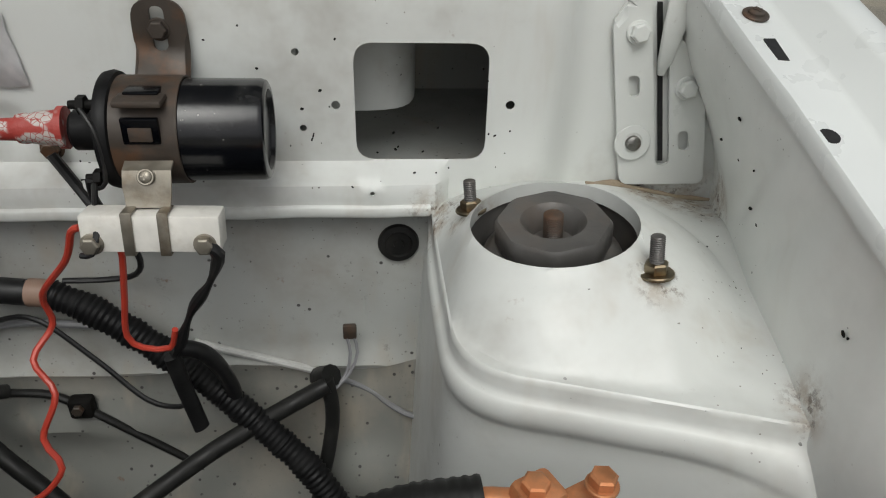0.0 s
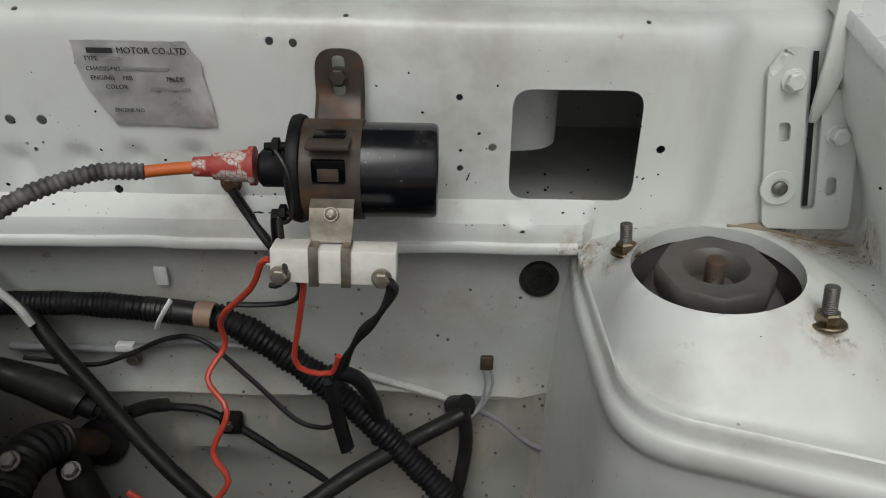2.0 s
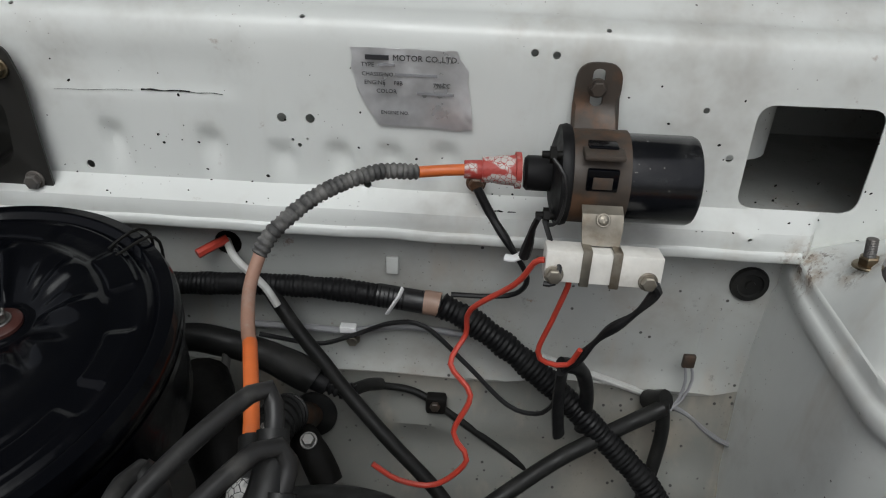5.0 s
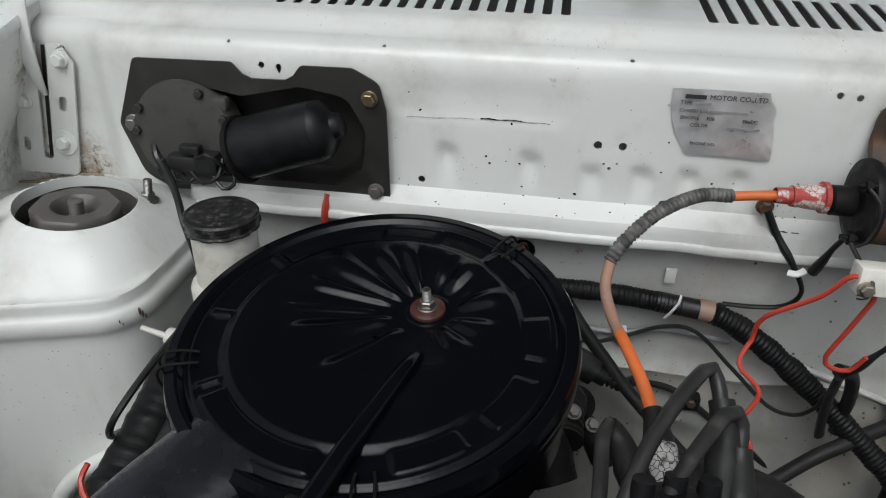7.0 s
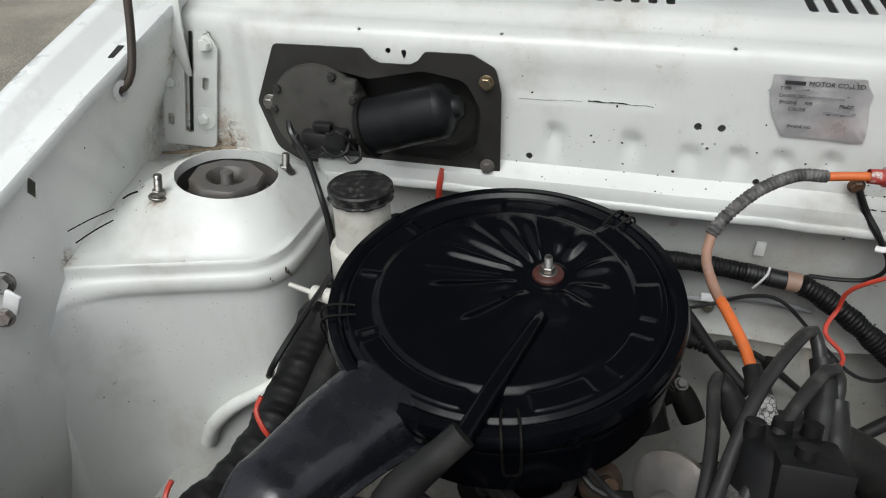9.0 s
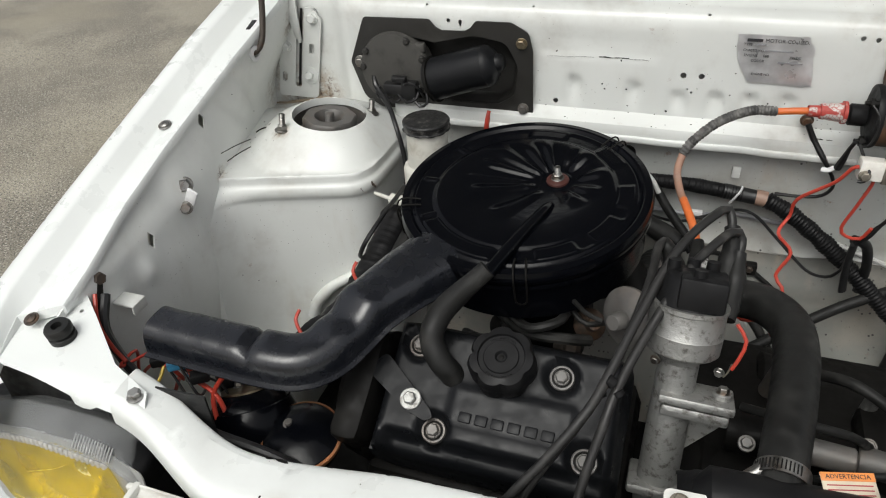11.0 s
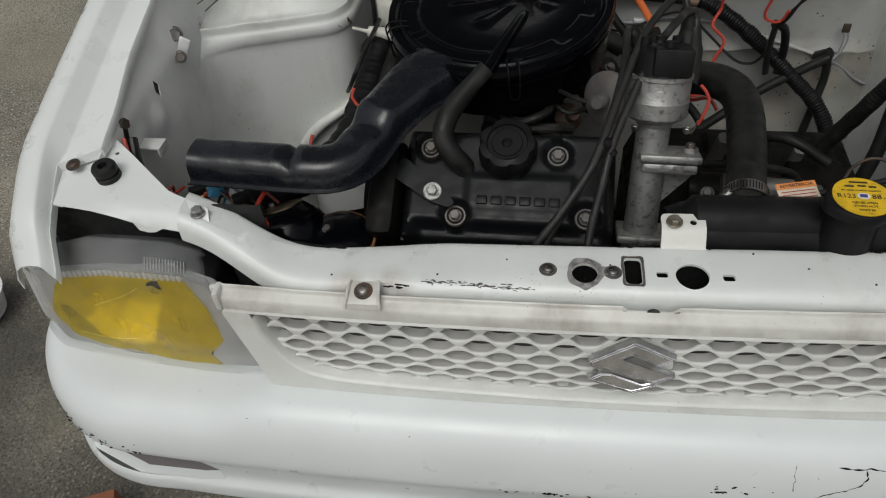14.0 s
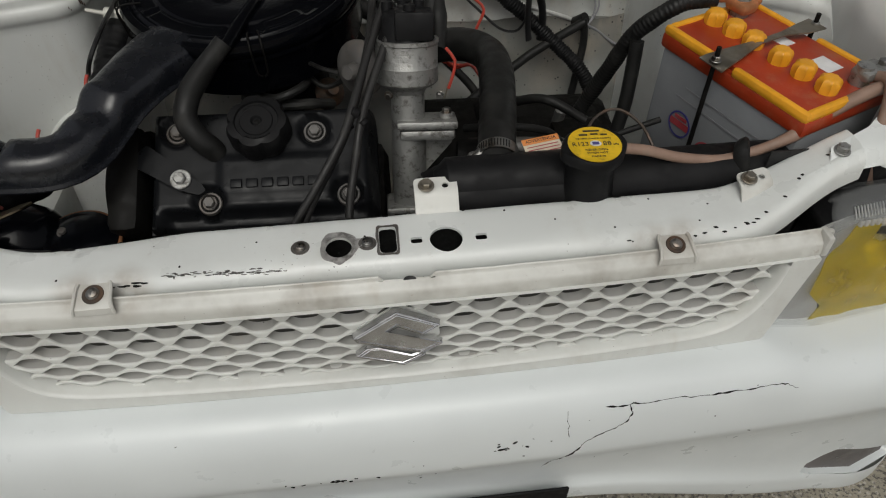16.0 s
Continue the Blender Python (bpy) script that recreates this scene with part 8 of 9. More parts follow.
add_cyl(bm, (0.05, 0.16, 0.54), (0.22, 0.16, 0.52), 0.075, 0.06, 24, 0.01)
part("gearbox", bm, DARK, eng, "oily gearbox casing")
for p, q, r, mt in (((0.085, 0.165, 0.640), (0.200, 0.150, 0.650), 0.022, DARK), ((0.200, 0.150, 0.650), (0.232, 0.146, 0.652), 0.015, STRUT), ((0.110, 0.115, 0.690), (0.185, 0.110, 0.690), 0.013, STRUT), ((0.130, 0.250, 0.620), (0.135, 0.240, 0.665), 0.010, STRUT), ((0.225, 0.245, 0.610), (0.228, 0.240, 0.650), 0.008, ALU)):
    bm = bmesh.new()
    add_cyl(bm, p, q, r, r * 0.93, 22, r * 0.12)
    part("gearbox_fitting", bm, mt, eng, "oily fitting on the gearbox")
for p in ((0.10, 0.125, 0.668), (0.165, 0.130, 0.672), (0.215, 0.175, 0.645), (0.150, 0.280, 0.625)):
    bolt(eng, p, (-0.1, -0.5, 0.85), 0.0058, STRUT, 1.4)
for pts, r in (([(0.09, 0.140, 0.70), (0.13, 0.120, 0.715), (0.18, 0.130, 0.70), (0.21, 0.16, 0.66)], 0.0045), ([(0.14, 0.10, 0.66), (0.18, 0.085, 0.70), (0.25, 0.09, 0.72), (0.30, 0.10, 0.73)], 0.0035), ([(0.16, 0.26, 0.65), (0.20, 0.22, 0.68), (0.25, 0.20, 0.66)], 0.006)):
    bm = bmesh.new()
    add_tube(bm, pts, r, 10)
    part("gearbox_cable", bm, RUBBER, eng, "dark cable over the gearbox")
# carburettor under the air cleaner
cb = thing("carburettor", (-0.12, 0.25, 0.64), "oily carburettor and manifold under the air cleaner", "carburettor")
bm = bmesh.new()
add_box(bm, (-0.12, 0.245, 0.70), (0.10, 0.085, 0.10), 0.012)
add_cyl(bm, (-0.13, 0.255, 0.72), (-0.13, 0.258, 0.77), 0.038, 0.042, 24)
part("body", bm, DARK, cb)
for i, (x, y, z, r) in enumerate(((-0.065, 0.20, 0.715, 0.016), (-0.06, 0.235, 0.74, 0.012), (-0.085, 0.185, 0.69, 0.014), (-0.155, 0.19, 0.70, 0.015))):
    bm = bmesh.new()
    add_lathe(bm, [(0, 0), (r, 0.001), (r * 1.1, 0.004), (r, 0.008), (r * 0.5, 0.014), (r * 0.4, 0.022), (0, 0.022)], frame_of((x, y, z), (0.3, -0.6, 0.6)), 20)
    part("fitting", bm, DARK if i % 2 else RUST, cb)
for pts, r in (([(-0.10, 0.20, 0.76), (-0.07, 0.17, 0.745), (-0.05, 0.165, 0.75), (-0.03, 0.15, 0.775)], 0.003), ([(-0.16, 0.19, 0.72), (-0.12, 0.15, 0.735), (-0.08, 0.15, 0.735), (-0.06, 0.17, 0.72)], 0.006),
               ([(-0.14, 0.17, 0.735), (-0.115, 0.14, 0.75), (-0.09, 0.15, 0.755), (-0.085, 0.18, 0.745)], 0.005), ([(-0.19, 0.16, 0.71), (-0.16, 0.13, 0.735), (-0.14, 0.14, 0.74)], 0.004)):
    bm = bmesh.new()
    add_tube(bm, pts, r, 9)
    part("tube", bm, RUBBER, cb)

# breather hose
wire("breather_hose", "grey rubber breather hose from valve cover to air cleaner", [(-0.172, 0.076, 0.722), (-0.175, 0.071, 0.738), (-0.187, 0.072, 0.753), (-0.197, 0.083, 0.769), (-0.192, 0.098, 0.786), (-0.178, 0.107, 0.803), (-0.164, 0.113, 0.818), (-0.152, 0.122, 0.829)], lambda t: 0.0118 - 0.0025 * ss(t, 0.6, 0.95), RUBBER, seg=16)

# ---- distributor ----
ds = thing("distributor", (0.03, 0.075, 0.64), "aluminium distributor with a black cap and plug leads", "distributor")
DM = frame_of((0.0245, 0.088, 0.682), Vector((0.034, 0.136, 0.822)) - Vector((0.031, 0.078, 0.655)), (0, 1, 0)) @ Matrix.Diagonal((1.07, 1.07, 1.0, 1))
bm = bmesh.new()
add_lathe(bm, [(0, 0.088), (0.016, 0.088), (0.018, 0.094), (0.027, 0.099), (0.0300, 0.102), (0.0305, 0.118), (0.0298, 0.1190), (0.0300, 0.140), (0.0310, 0.141), (0.0310, 0.145), (0.0, 0.145)], DM, 40)
part("body", bm, ALU, ds, "scuffed aluminium body")
bm = bmesh.new()
add_lathe(bm, [(0, -0.06), (0.0175, -0.06), (0.0170, 0.050), (0.0165, 0.058), (0.0165, 0.092), (0.0, 0.092)], DM, 28)
part("column", bm, ALU, ds)
bm = bmesh.new()
add_box(bm, (0.018, -0.004, 0.0590), (0.060, 0.038, 0.0090), 0.0025, DM)
add_box(bm, (0.018, -0.004, 0.0480), (0.054, 0.034, 0.0110), 0.0025, DM)
add_cyl(bm, DM @ Vector((0.038, -0.004, 0.040)), DM @ Vector((0.038, -0.004, 0.068)), 0.0095, 0.0085, 18, 0.001)
part("clamp", bm, ALU, ds, "flange clamp")
bm = bmesh.new()
add_sheet(bm, [(0.010, 0.046), (0.046, 0.046), (0.044, 0.032), (0.014, -0.004), (0.010, -0.004)], [], lambda u, w: DM @ Vector((u, 0.004, w)), 0.02, 0.014)
add_box(bm, (0.006, 0.0, -0.038), (0.062, 0.044, 0.010), 0.003, DM)
part("gusset", bm, ALU, ds, "cast web under the clamp")
bolt(ds, DM @ Vector((0.038, -0.004, 0.067)), DM.to_3x3() @ Vector((0, 0, 1)), 0.0050, ZINC, 1.3)
bm = bmesh.new()
add_lathe(bm, [(0.0275, 0.144), (0.0255, 0.150), (0.0230, 0.166), (0.020, 0.171), (0.015, 0.173), (0, 0.173)], DM, 36)
add_box(bm, (0.007, -0.010, 0.1600), (0.036, 0.036, 0.028), 0.003, DM)
dcap = part("cap", bm, MATT_BLACK, ds, "black distributor cap")
for px, py in ((-0.002, 0.010), (0.013, 0.011), (-0.017, 0.003), (0.003, -0.017)):
    bm = bmesh.new()
    add_lathe(bm, [(0.0058, 0.164), (0.0052, 0.180), (0.0, 0.180)], DM @ Matrix.Translation((px, py, 0)), 16)
    part("terminal", bm, MATT_BLACK, dcap)
bm = bmesh.new()
add_lathe(bm, [(0, 0), (0.0285, 0), (0.0300, 0.003), (0.0300, 0.006), (0.026, 0.009), (0.014, 0.013), (0.0085, 0.014), (0.0085, 0.026), (0.007, 0.028), (0, 0.028)], frame_of((-0.020, 0.150, 0.778), (-0.55, -0.75, 0.25)), 34)
part("vacuum_unit", bm, STRUT, ds, "round vacuum unit")
bm = bmesh.new()
add_tube(bm, [(-0.045, 0.125, 0.788), (-0.060, 0.130, 0.790), (-0.075, 0.150, 0.785)], 0.0024, 8)
part("vacuum_tube", bm, RUBBER, ds)
for p in ((0.006, 0.109, 0.769), (0.060, 0.112, 0.765)):
    bolt(ds, p, (-0.3, -1, 0.1), 0.0036, ZINC, 1.3)
bm = bmesh.new()
add_tube(bm, [(0.066, 0.120, 0.815), (0.075, 0.112, 0.805), (0.072, 0.106, 0.790), (0.068, 0.104, 0.778)], 0.0017, 7)
part("red_lead", bm, RED_WIRE, ds)
bm = bmesh.new()
add_tube(bm, [(0.0675, 0.106, 0.782), (0.066, 0.106, 0.772), (0.064, 0.110, 0.762)], 0.0008, 6)
part("bare_end", bm, TIN, ds)
# lead from the coil, its foil-wrapped boot on the cap
bm = bmesh.new()
add_tube(bm, [(0.029, 0.252, 0.8035), (0.0315, 0.240, 0.7985), (0.034, 0.222, 0.7910)], lambda t: 0.0068 + 0.0028 * ss(t, 0.3, 0.5), 14)
part("boot", bm, RUBBER, ht, "dark rubber boot")
bm = bmesh.new()
add_tube(bm, [(0.0330, 0.230, 0.7945), (0.0355, 0.214, 0.7880), (0.0375, 0.196, 0.7810)], lambda t: 0.0100 + 0.0012 * t, 14, wobble=0.10)
part("foil_wrap", bm, CRUST, ht, "black boot crusted with pale paint")
bm = bmesh.new()
add_tube(bm, [(0.0370, 0.200, 0.7825), (0.0395, 0.180, 0.7745), (0.0415, 0.160, 0.7680)], 0.0108, 14)
part("boot_foot", bm, RUBBER, ht, "dark foot of the boot")
# plug leads: from the cap, arching over and down across the valve cover
LEADS = [[(0.056, 0.205, 0.842), (0.053, 0.224, 0.856), (0.044, 0.222, 0.862), (0.012, 0.170, 0.850), (-0.012, 0.108, 0.819), (-0.028, 0.058, 0.794), (-0.040, 0.028, 0.776), (-0.066, -0.004, 0.745), (-0.098, -0.032, 0.705), (-0.115, -0.04, 0.66)],
         [(0.010, 0.185, 0.818), (0.002, 0.208, 0.826), (-0.006, 0.195, 0.832), (-0.009, 0.150, 0.822), (-0.018, 0.102, 0.803), (-0.034, 0.052, 0.775), (-0.050, 0.022, 0.755), (-0.074, -0.010, 0.725), (-0.090, -0.030, 0.69), (-0.10, -0.04, 0.65)],
         [(0.062, 0.188, 0.832), (0.064, 0.202, 0.846), (0.053, 0.197, 0.855), (0.022, 0.150, 0.842), (-0.002, 0.100, 0.812), (-0.020, 0.055, 0.783), (-0.028, 0.024, 0.757), (-0.036, -0.004, 0.725), (-0.040, -0.030, 0.69), (-0.042, -0.04, 0.65)]]
for P in LEADS:
    bm = bmesh.new()
    add_tube(bm, P, 0.0042, 12)
    part("plug_lead", bm, LEAD, ds, "grey-black plug lead")
for pts, r in (([(0.050, 0.146, 0.802), (0.054, 0.172, 0.818), (0.057, 0.198, 0.838), (0.055, 0.214, 0.850)], 0.0086), ([(0.058, 0.142, 0.800), (0.062, 0.166, 0.816), (0.063, 0.192, 0.838)], 0.0080), ([(0.024, 0.150, 0.802), (0.016, 0.172, 0.812), (0.004, 0.200, 0.824), (-0.003, 0.204, 0.830)], 0.0080)):
    bm = bmesh.new()
    add_tube(bm, pts, lambda t, r=r: r * (1.12 - 0.30 * ss(t, 0.55, 1.0)) * (1 + 0.10 * (bump(t, 0.18, 0.05) + bump(t, 0.62, 0.05))), 14, 0.004)
    part("lead_boot", bm, RUBBER, ds, "long rubber boot on the cap")
for p, q in (((-0.030, 0.050, 0.7925), (-0.024, 0.050, 0.7880)), ((-0.035, 0.048, 0.7760), (-0.031, 0.049, 0.7790)), ((-0.021, 0.050, 0.7810), (-0.018, 0.048, 0.7770))):
    bm = bmesh.new()
    add_cyl(bm, Vector(p), Vector(q), 0.0052, 0.0052, 12, 0.0008)
    part("lead_clip", bm, MATT_BLACK, ds, "plastic clip on the leads")

# ---- radiator and hose ----
rad = thing("radiator", fr(0.19, -0.02, 0.45), "black radiator behind the lock panel", "radiator")
bm = bmesh.new()
lines = []
for x in np.linspace(0.035, 0.405, 30):
    sec = []
    e = min(1, min(x - 0.035, 0.405 - x) / 0.02) ** 0.5
    for k in range(17):
        a = math.pi * k / 16
        sec.append(fr(x, -0.012 - 0.030 * math.cos(a), 0.735 + (0.028 * math.sin(a)) * (0.4 + 0.6 * e)))
    lines.append(sec)
loft(bm, lines, 0.002)
add_box(bm, (0.22, -0.012, 0.59), (0.37, 0.035, 0.29), 0.004, FR)
add_cyl(bm, fr(0.045, -0.010, 0.744), fr(0.222, -0.010, 0.744), 0.026, 0.026, 28, 0.012)
part("tank", bm, MATT_BLACK, rad, "black painted radiator tank with a rounded top")
bm = bmesh.new()
add_tube(bm, [fr(0.118, -0.028, 0.722), fr(0.112, -0.012, 0.738), fr(0.1085, 0.010, 0.7495)], lambda t: 0.0225 - 0.0040 * t, 24)
part("neck", bm, MATT_BLACK, rad)
CM = Matrix.Translation((0.1890, -0.0225, 0.7965)) @ FR @ Matrix.Rotation(radians(2), 4, "X") @ Matrix.Diagonal((0.76, 0.76, 0.80, 1)) @ Matrix.Translation((0, 0, -0.030))
bm = bmesh.new()
add_lathe(bm, [(0.036, -0.060), (0.033, -0.030), (0.030, -0.010), (0.029, 0.018), (0, 0.018)], CM, 36)
part("filler_neck", bm, MATT_BLACK, rad)
bm = bmesh.new()
add_lathe(bm, [(0.034, 0.016), (0.0365, 0.018), (0.0365, 0.026), (0.034, 0.0295), (0.0, 0.0300)], CM, 60, lambda a, k: 1 + (0.16 * (max(0, math.cos(a - 0.25)) ** 12 + max(0, -math.cos(a - 0.25)) ** 12) if k < 4 else 0))
cap_t = part("radiator_cap", bm, MATT_BLACK, rad, "black radiator cap with a yellow warning label")
bm = bmesh.new()
add_lathe(bm, [(0.0318, 0.0296), (0.0318, 0.0306), (0.0, 0.0308)], CM, 44)
part("label", bm, LABEL_YELLOW, cap_t, "yellow round label")
TM = CM @ Matrix.Translation((0, 0, 0.0309)) @ Matrix.Rotation(radians(-3), 4, "Z")
for txt, size, x, y, al in (("R123", 0.0098, -0.0275, -0.0035, "LEFT"), ("88", 0.0105, 0.0095, -0.0035, "LEFT"), ("kPa", 0.0048, 0.0215, -0.0035, "LEFT"), ("NEVER OPEN", 0.0046, 0.0, -0.0125, "CENTER"),
                            ("WHEN HOT", 0.0046, 0.0, -0.0180, "CENTER"), ("MADE IN", 0.0042, 0.0, -0.0240, "CENTER"), ("NO ABRIR CUANDO CALIENTE", 0.0030, 0.0, 0.0085, "CENTER")):
    writing("cap_text", txt, size, TM @ Matrix.Translation((x, y, 0)), INK, cap_t, align=al)
for x, y, w in ((-0.016, 0.0165, 0.010), (-0.002, 0.0175, 0.009), (0.010, 0.0165, 0.008), (-0.010, 0.0235, 0.020)):
    bar(cap_t, TM, x, y, w, 0.0026, INK)
bm = bmesh.new()
add_lathe(bm, [(0.0060, 0), (0.0060, 0.0004), (0, 0.0004)], TM @ Matrix.Translation((0.001, 0, 0)) @ Matrix.Diagonal((1.15, 0.85, 1, 1)), 24)
part("maker_mark", bm, WHITE_PLASTIC, cap_t, "plain oval mark")
bm = bmesh.new()
add_box(bm, (0.001, 0, 0.0006), (0.008, 0.005, 0.0003), 0, TM)
part("maker_bar", bm, INK_BLUE, cap_t)
# warning strip on the tank
ws = thing("warning_strip", fr(0.14, 0.01, 0.76), "orange and cream warning label strip on the radiator", "label")
for s, x0, w in ((0, 0.134, 0.038), (1, 0.212, 0.014)):
    SM = FR @ Matrix.Translation((x0, 0.006, 0.7665)) @ Matrix.Rotation(radians(12 if s == 0 else -12), 4, "Z") @ Matrix.Rotation(radians(18), 4, "X")
    bm = bmesh.new()
    add_box(bm, (w / 2, 0, 0), (w, 0.020, 0.0010), 0.0003, SM)
    part("strip", bm, LABEL_CREAM, ws)
    bm = bmesh.new()
    add_box(bm, (w / 2, 0.0068, 0.0008), (w, 0.0065, 0.0008), 0.0002, SM)
    part("strip_band", bm, LABEL_ORANGE, ws)
    if s == 0:
        writing("strip_text", "ADVERTENCIA", 0.0048, SM @ Matrix.Translation((0.003, 0.0052, 0.0013)), INK, ws)
    for k in range(3):
        bar(ws, SM @ Matrix.Translation((0, 0, 0.0006)), 0.003, 0.0005 - k * 0.0035, w * 0.85, 0.0009, INK_RED)

uh = thing("radiator_hose", (0.11, 0.10, 0.70), "thick black upper radiator hose with a screw clamp", "hose")
bm = bmesh.new()
add_tube(bm, [(0.045, 0.255, 0.735), (0.074, 0.252, 0.742), (0.102, 0.238, 0.749), (0.1220, 0.208, 0.754), (0.1260, 0.165, 0.757), (0.1200, 0.10, 0.757), (0.1120, 0.045, 0.7555), (0.1075, 0.008, 0.7480)], lambda t: 0.0198 - 0.001 * ss(t, 0.5, 1), 24)
part("hose", bm, RUBBER, uh)
cl = frame_of((0.1095, 0.023, 0.7520), Vector((0.1075, 0.008, 0.7480)) - Vector((0.1120, 0.045, 0.7555)))
bm = bmesh.new()
add_lathe(bm, [(0.0195, -0.006), (0.0208, -0.006), (0.0208, 0.006), (0.0195, 0.006)], cl, 36)
band = part("clamp_band", bm, ZINC, uh, "slotted zinc clamp band")
for k in range(14):
    a = radians(60 + k * 8)
    bm = bmesh.new()
    add_box(bm, (0.0209 * math.cos(a), 0.0209 * math.sin(a), 0), (0.0010, 0.0010, 0.008), 0, cl)
    part("slot", bm, DARK, band)
bm = bmesh.new()
add_cyl(bm, (0.0835, 0.014, 0.7530), (0.0945, 0.022, 0.7590), 0.0052, 0.0052, 14, 0.0008)
part("clamp_screw", bm, ZINC, uh)
# overflow tube
ot = thing("overflow_tube", (0.34, -0.005, 0.75), "brown overflow tube from the radiator neck", "tube")
bm = bmesh.new()
add_tube(bm, [(0.214, -0.012, 0.783), (0.243, -0.010, 0.777), (0.278, -0.008, 0.765), (0.318, -0.006, 0.758), (0.352, -0.002, 0.762), (0.390, 0.004, 0.774), (0.436, 0.022, 0.791), (0.485, 0.034, 0.806), (0.52, 0.03, 0.80)], lambda t: 0.0052 + 0.0016 * ss(t, 0.5, 0.6), 12)
part("tube", bm, BROWN_HOSE, ot)
bm = bmesh.new()
add_tube(bm, [(0.340, -0.016, 0.752), (0.338, -0.008, 0.770), (0.342, 0.003, 0.770), (0.344, 0.006, 0.755)], 0.004, 9, flat=2.0)
part("holder", bm, RUBBER, ot, "black holder strap")

# ---- battery ----
BF, BL_ = Vector((0.396, -0.004)), Vector((0.313, 0.177))
along = (BF - BL_).normalized()
across = Vector((-along.y, along.x))
BM = Matrix(((along.x, across.x, 0, BL_.x), (along.y, across.y, 0, BL_.y), (0, 0, 1, 0.597), (0, 0, 0, 1)))
bat = thing("battery", BM @ Vector((0.097, 0.064, 0.0)), "car battery with milky case, red lid and yellow caps", "battery")
LB, WB, HB = 0.197, 0.128, 0.190
bm = bmesh.new()
add_box(bm, (LB / 2, WB / 2, HB / 2), (LB - 0.004, WB - 0.004, HB), 0.006, BM)
part("case", bm, CASE, bat, "milky grey case")
bm = bmesh.new()
add_box(bm, (LB / 2, WB / 2, HB - 0.003), (LB + 0.002, WB + 0.002, 0.018), 0.004, BM)
add_box(bm, (LB / 2, WB / 2, HB + 0.006), (LB - 0.012, WB - 0.012, 0.012), 0.003, BM)
part("lid", bm, LID_RED, bat, "red lid")
for y in (0.0035, WB - 0.0035):
    for x0, x1 in ((0.0, 0.070), (0.100, LB)):
        bm = bmesh.new()
        add_box(bm, ((x0 + x1) / 2, y, HB + 0.009), (x1 - x0, 0.0095, 0.011), 0.004, BM)
        part("edge_rail", bm, CAP_YELLOW, bat, "yellow edge rail")
for x in (0.0045, LB - 0.0045):
    bm = bmesh.new()
    add_box(bm, (x, WB / 2, HB + 0.009), (0.0095, WB - 0.010, 0.011), 0.004, BM)
    part("end_rail", bm, CAP_YELLOW, bat, "yellow end rail")
for i in range(6):
    x = (0.020, 0.048, 0.076, 0.112, 0.142, 0.172)[i]
    bm = bmesh.new()
    add_lathe(bm, [(0.0112, 0.0), (0.0112, 0.008), (0.0108, 0.012), (0.0090, 0.0150), (0.0070, 0.016), (0, 0.0155)], BM @ Matrix.Translation((x, 0.053, HB + 0.011)), 32, lambda a, k: 1 + (0.085 * (1 if math.cos(8 * a) > 0.2 else -1) if 0 < k < 4 else 0))
    part("vent_cap", bm, CAP_YELLOW, bat, "yellow vent cap")
# printed mark and bars on the case side that shows


def side_pose(x, z):
    return BM @ Matrix(((1, 0, 0, x), (0, 0, -1, 0.0014), (0, 1, 0, z), (0, 0, 0, 1)))


for x, z, r, mt in ((0.055, 0.105, 0.0165, INK_BLUE), (0.100, 0.090, 0.0165, INK_RED)):
    bm = bmesh.new()
    add_lathe(bm, [(r * 0.88, 0), (r, 0), (r, 0.0006), (r * 0.88, 0.0006)], side_pose(x, z), 30)
    part("round_mark", bm, mt, bat)
    bm = bmesh.new()
    add_box(bm, (0, 0, 0.0002), (r * 1.9, r * 0.5, 0.0005), 0, side_pose(x, z))
    add_box(bm, (0, r * 0.5, 0.0002), (r * 1.1, r * 0.25, 0.0005), 0, side_pose(x, z))
    part("round_mark_bar", bm, INK_RED, bat)
for k in range(5):
    bar(bat, side_pose(0.062 + k * 0.021, 0.066), 0, 0, 0.016, 0.018, INK_BLUE, "maker_name_bar")
for x, z, w in ((0.05, 0.150, 0.12), (0.04, 0.136, 0.13)):
    bar(bat, side_pose(x, z), 0, 0, w, 0.0022, GREY_WIRE)
for sx, sy, sw, sh in ((0.085, 0.088, 0.020, 0.016), (0.140, 0.090, 0.026, 0.022)):
    bm = bmesh.new()
    add_box(bm, (sx, sy, HB + 0.0125), (sw, sh, 0.001), 0.0003, BM)
    part("sticker", bm, WHITE_PLASTIC, bat, "white sticker on the lid")
# hold-down strap
hd = thing("hold_down_strap", BM @ Vector((0.09, 0.06, HB + 0.01)), "bent tin hold-down strap with a threaded rod over the battery", "strap")
bm = bmesh.new()
loft(bm, [[BM @ Vector((0.085 + u, y, z)) for u in np.linspace(-w, w, 7)] for y, z, w in ((-0.016, HB + 0.014, 0.016), (-0.008, HB + 0.016, 0.015), (0.02, HB + 0.019, 0.010), (0.05, HB + 0.022, 0.0035), (0.085, HB + 0.022, 0.004), (0.115, HB + 0.020, 0.010), (0.138, HB + 0.020, 0.012))], 0.0016)
part("strap", bm, TIN, hd, "twisted tin strap")
for y in (-0.010, 0.134):
    bm = bmesh.new()
    add_cyl(bm, BM @ Vector((0.085, y, 0.02)), BM @ Vector((0.085, y, HB + 0.032)), 0.0026, None, 10)
    part("rod", bm, DARK, hd, "threaded rod")
    put("nut", bolt_mesh(0.0048, ZINC, 1.3), hd, BM @ Matrix.Translation((0.085, y, HB + 0.017)))
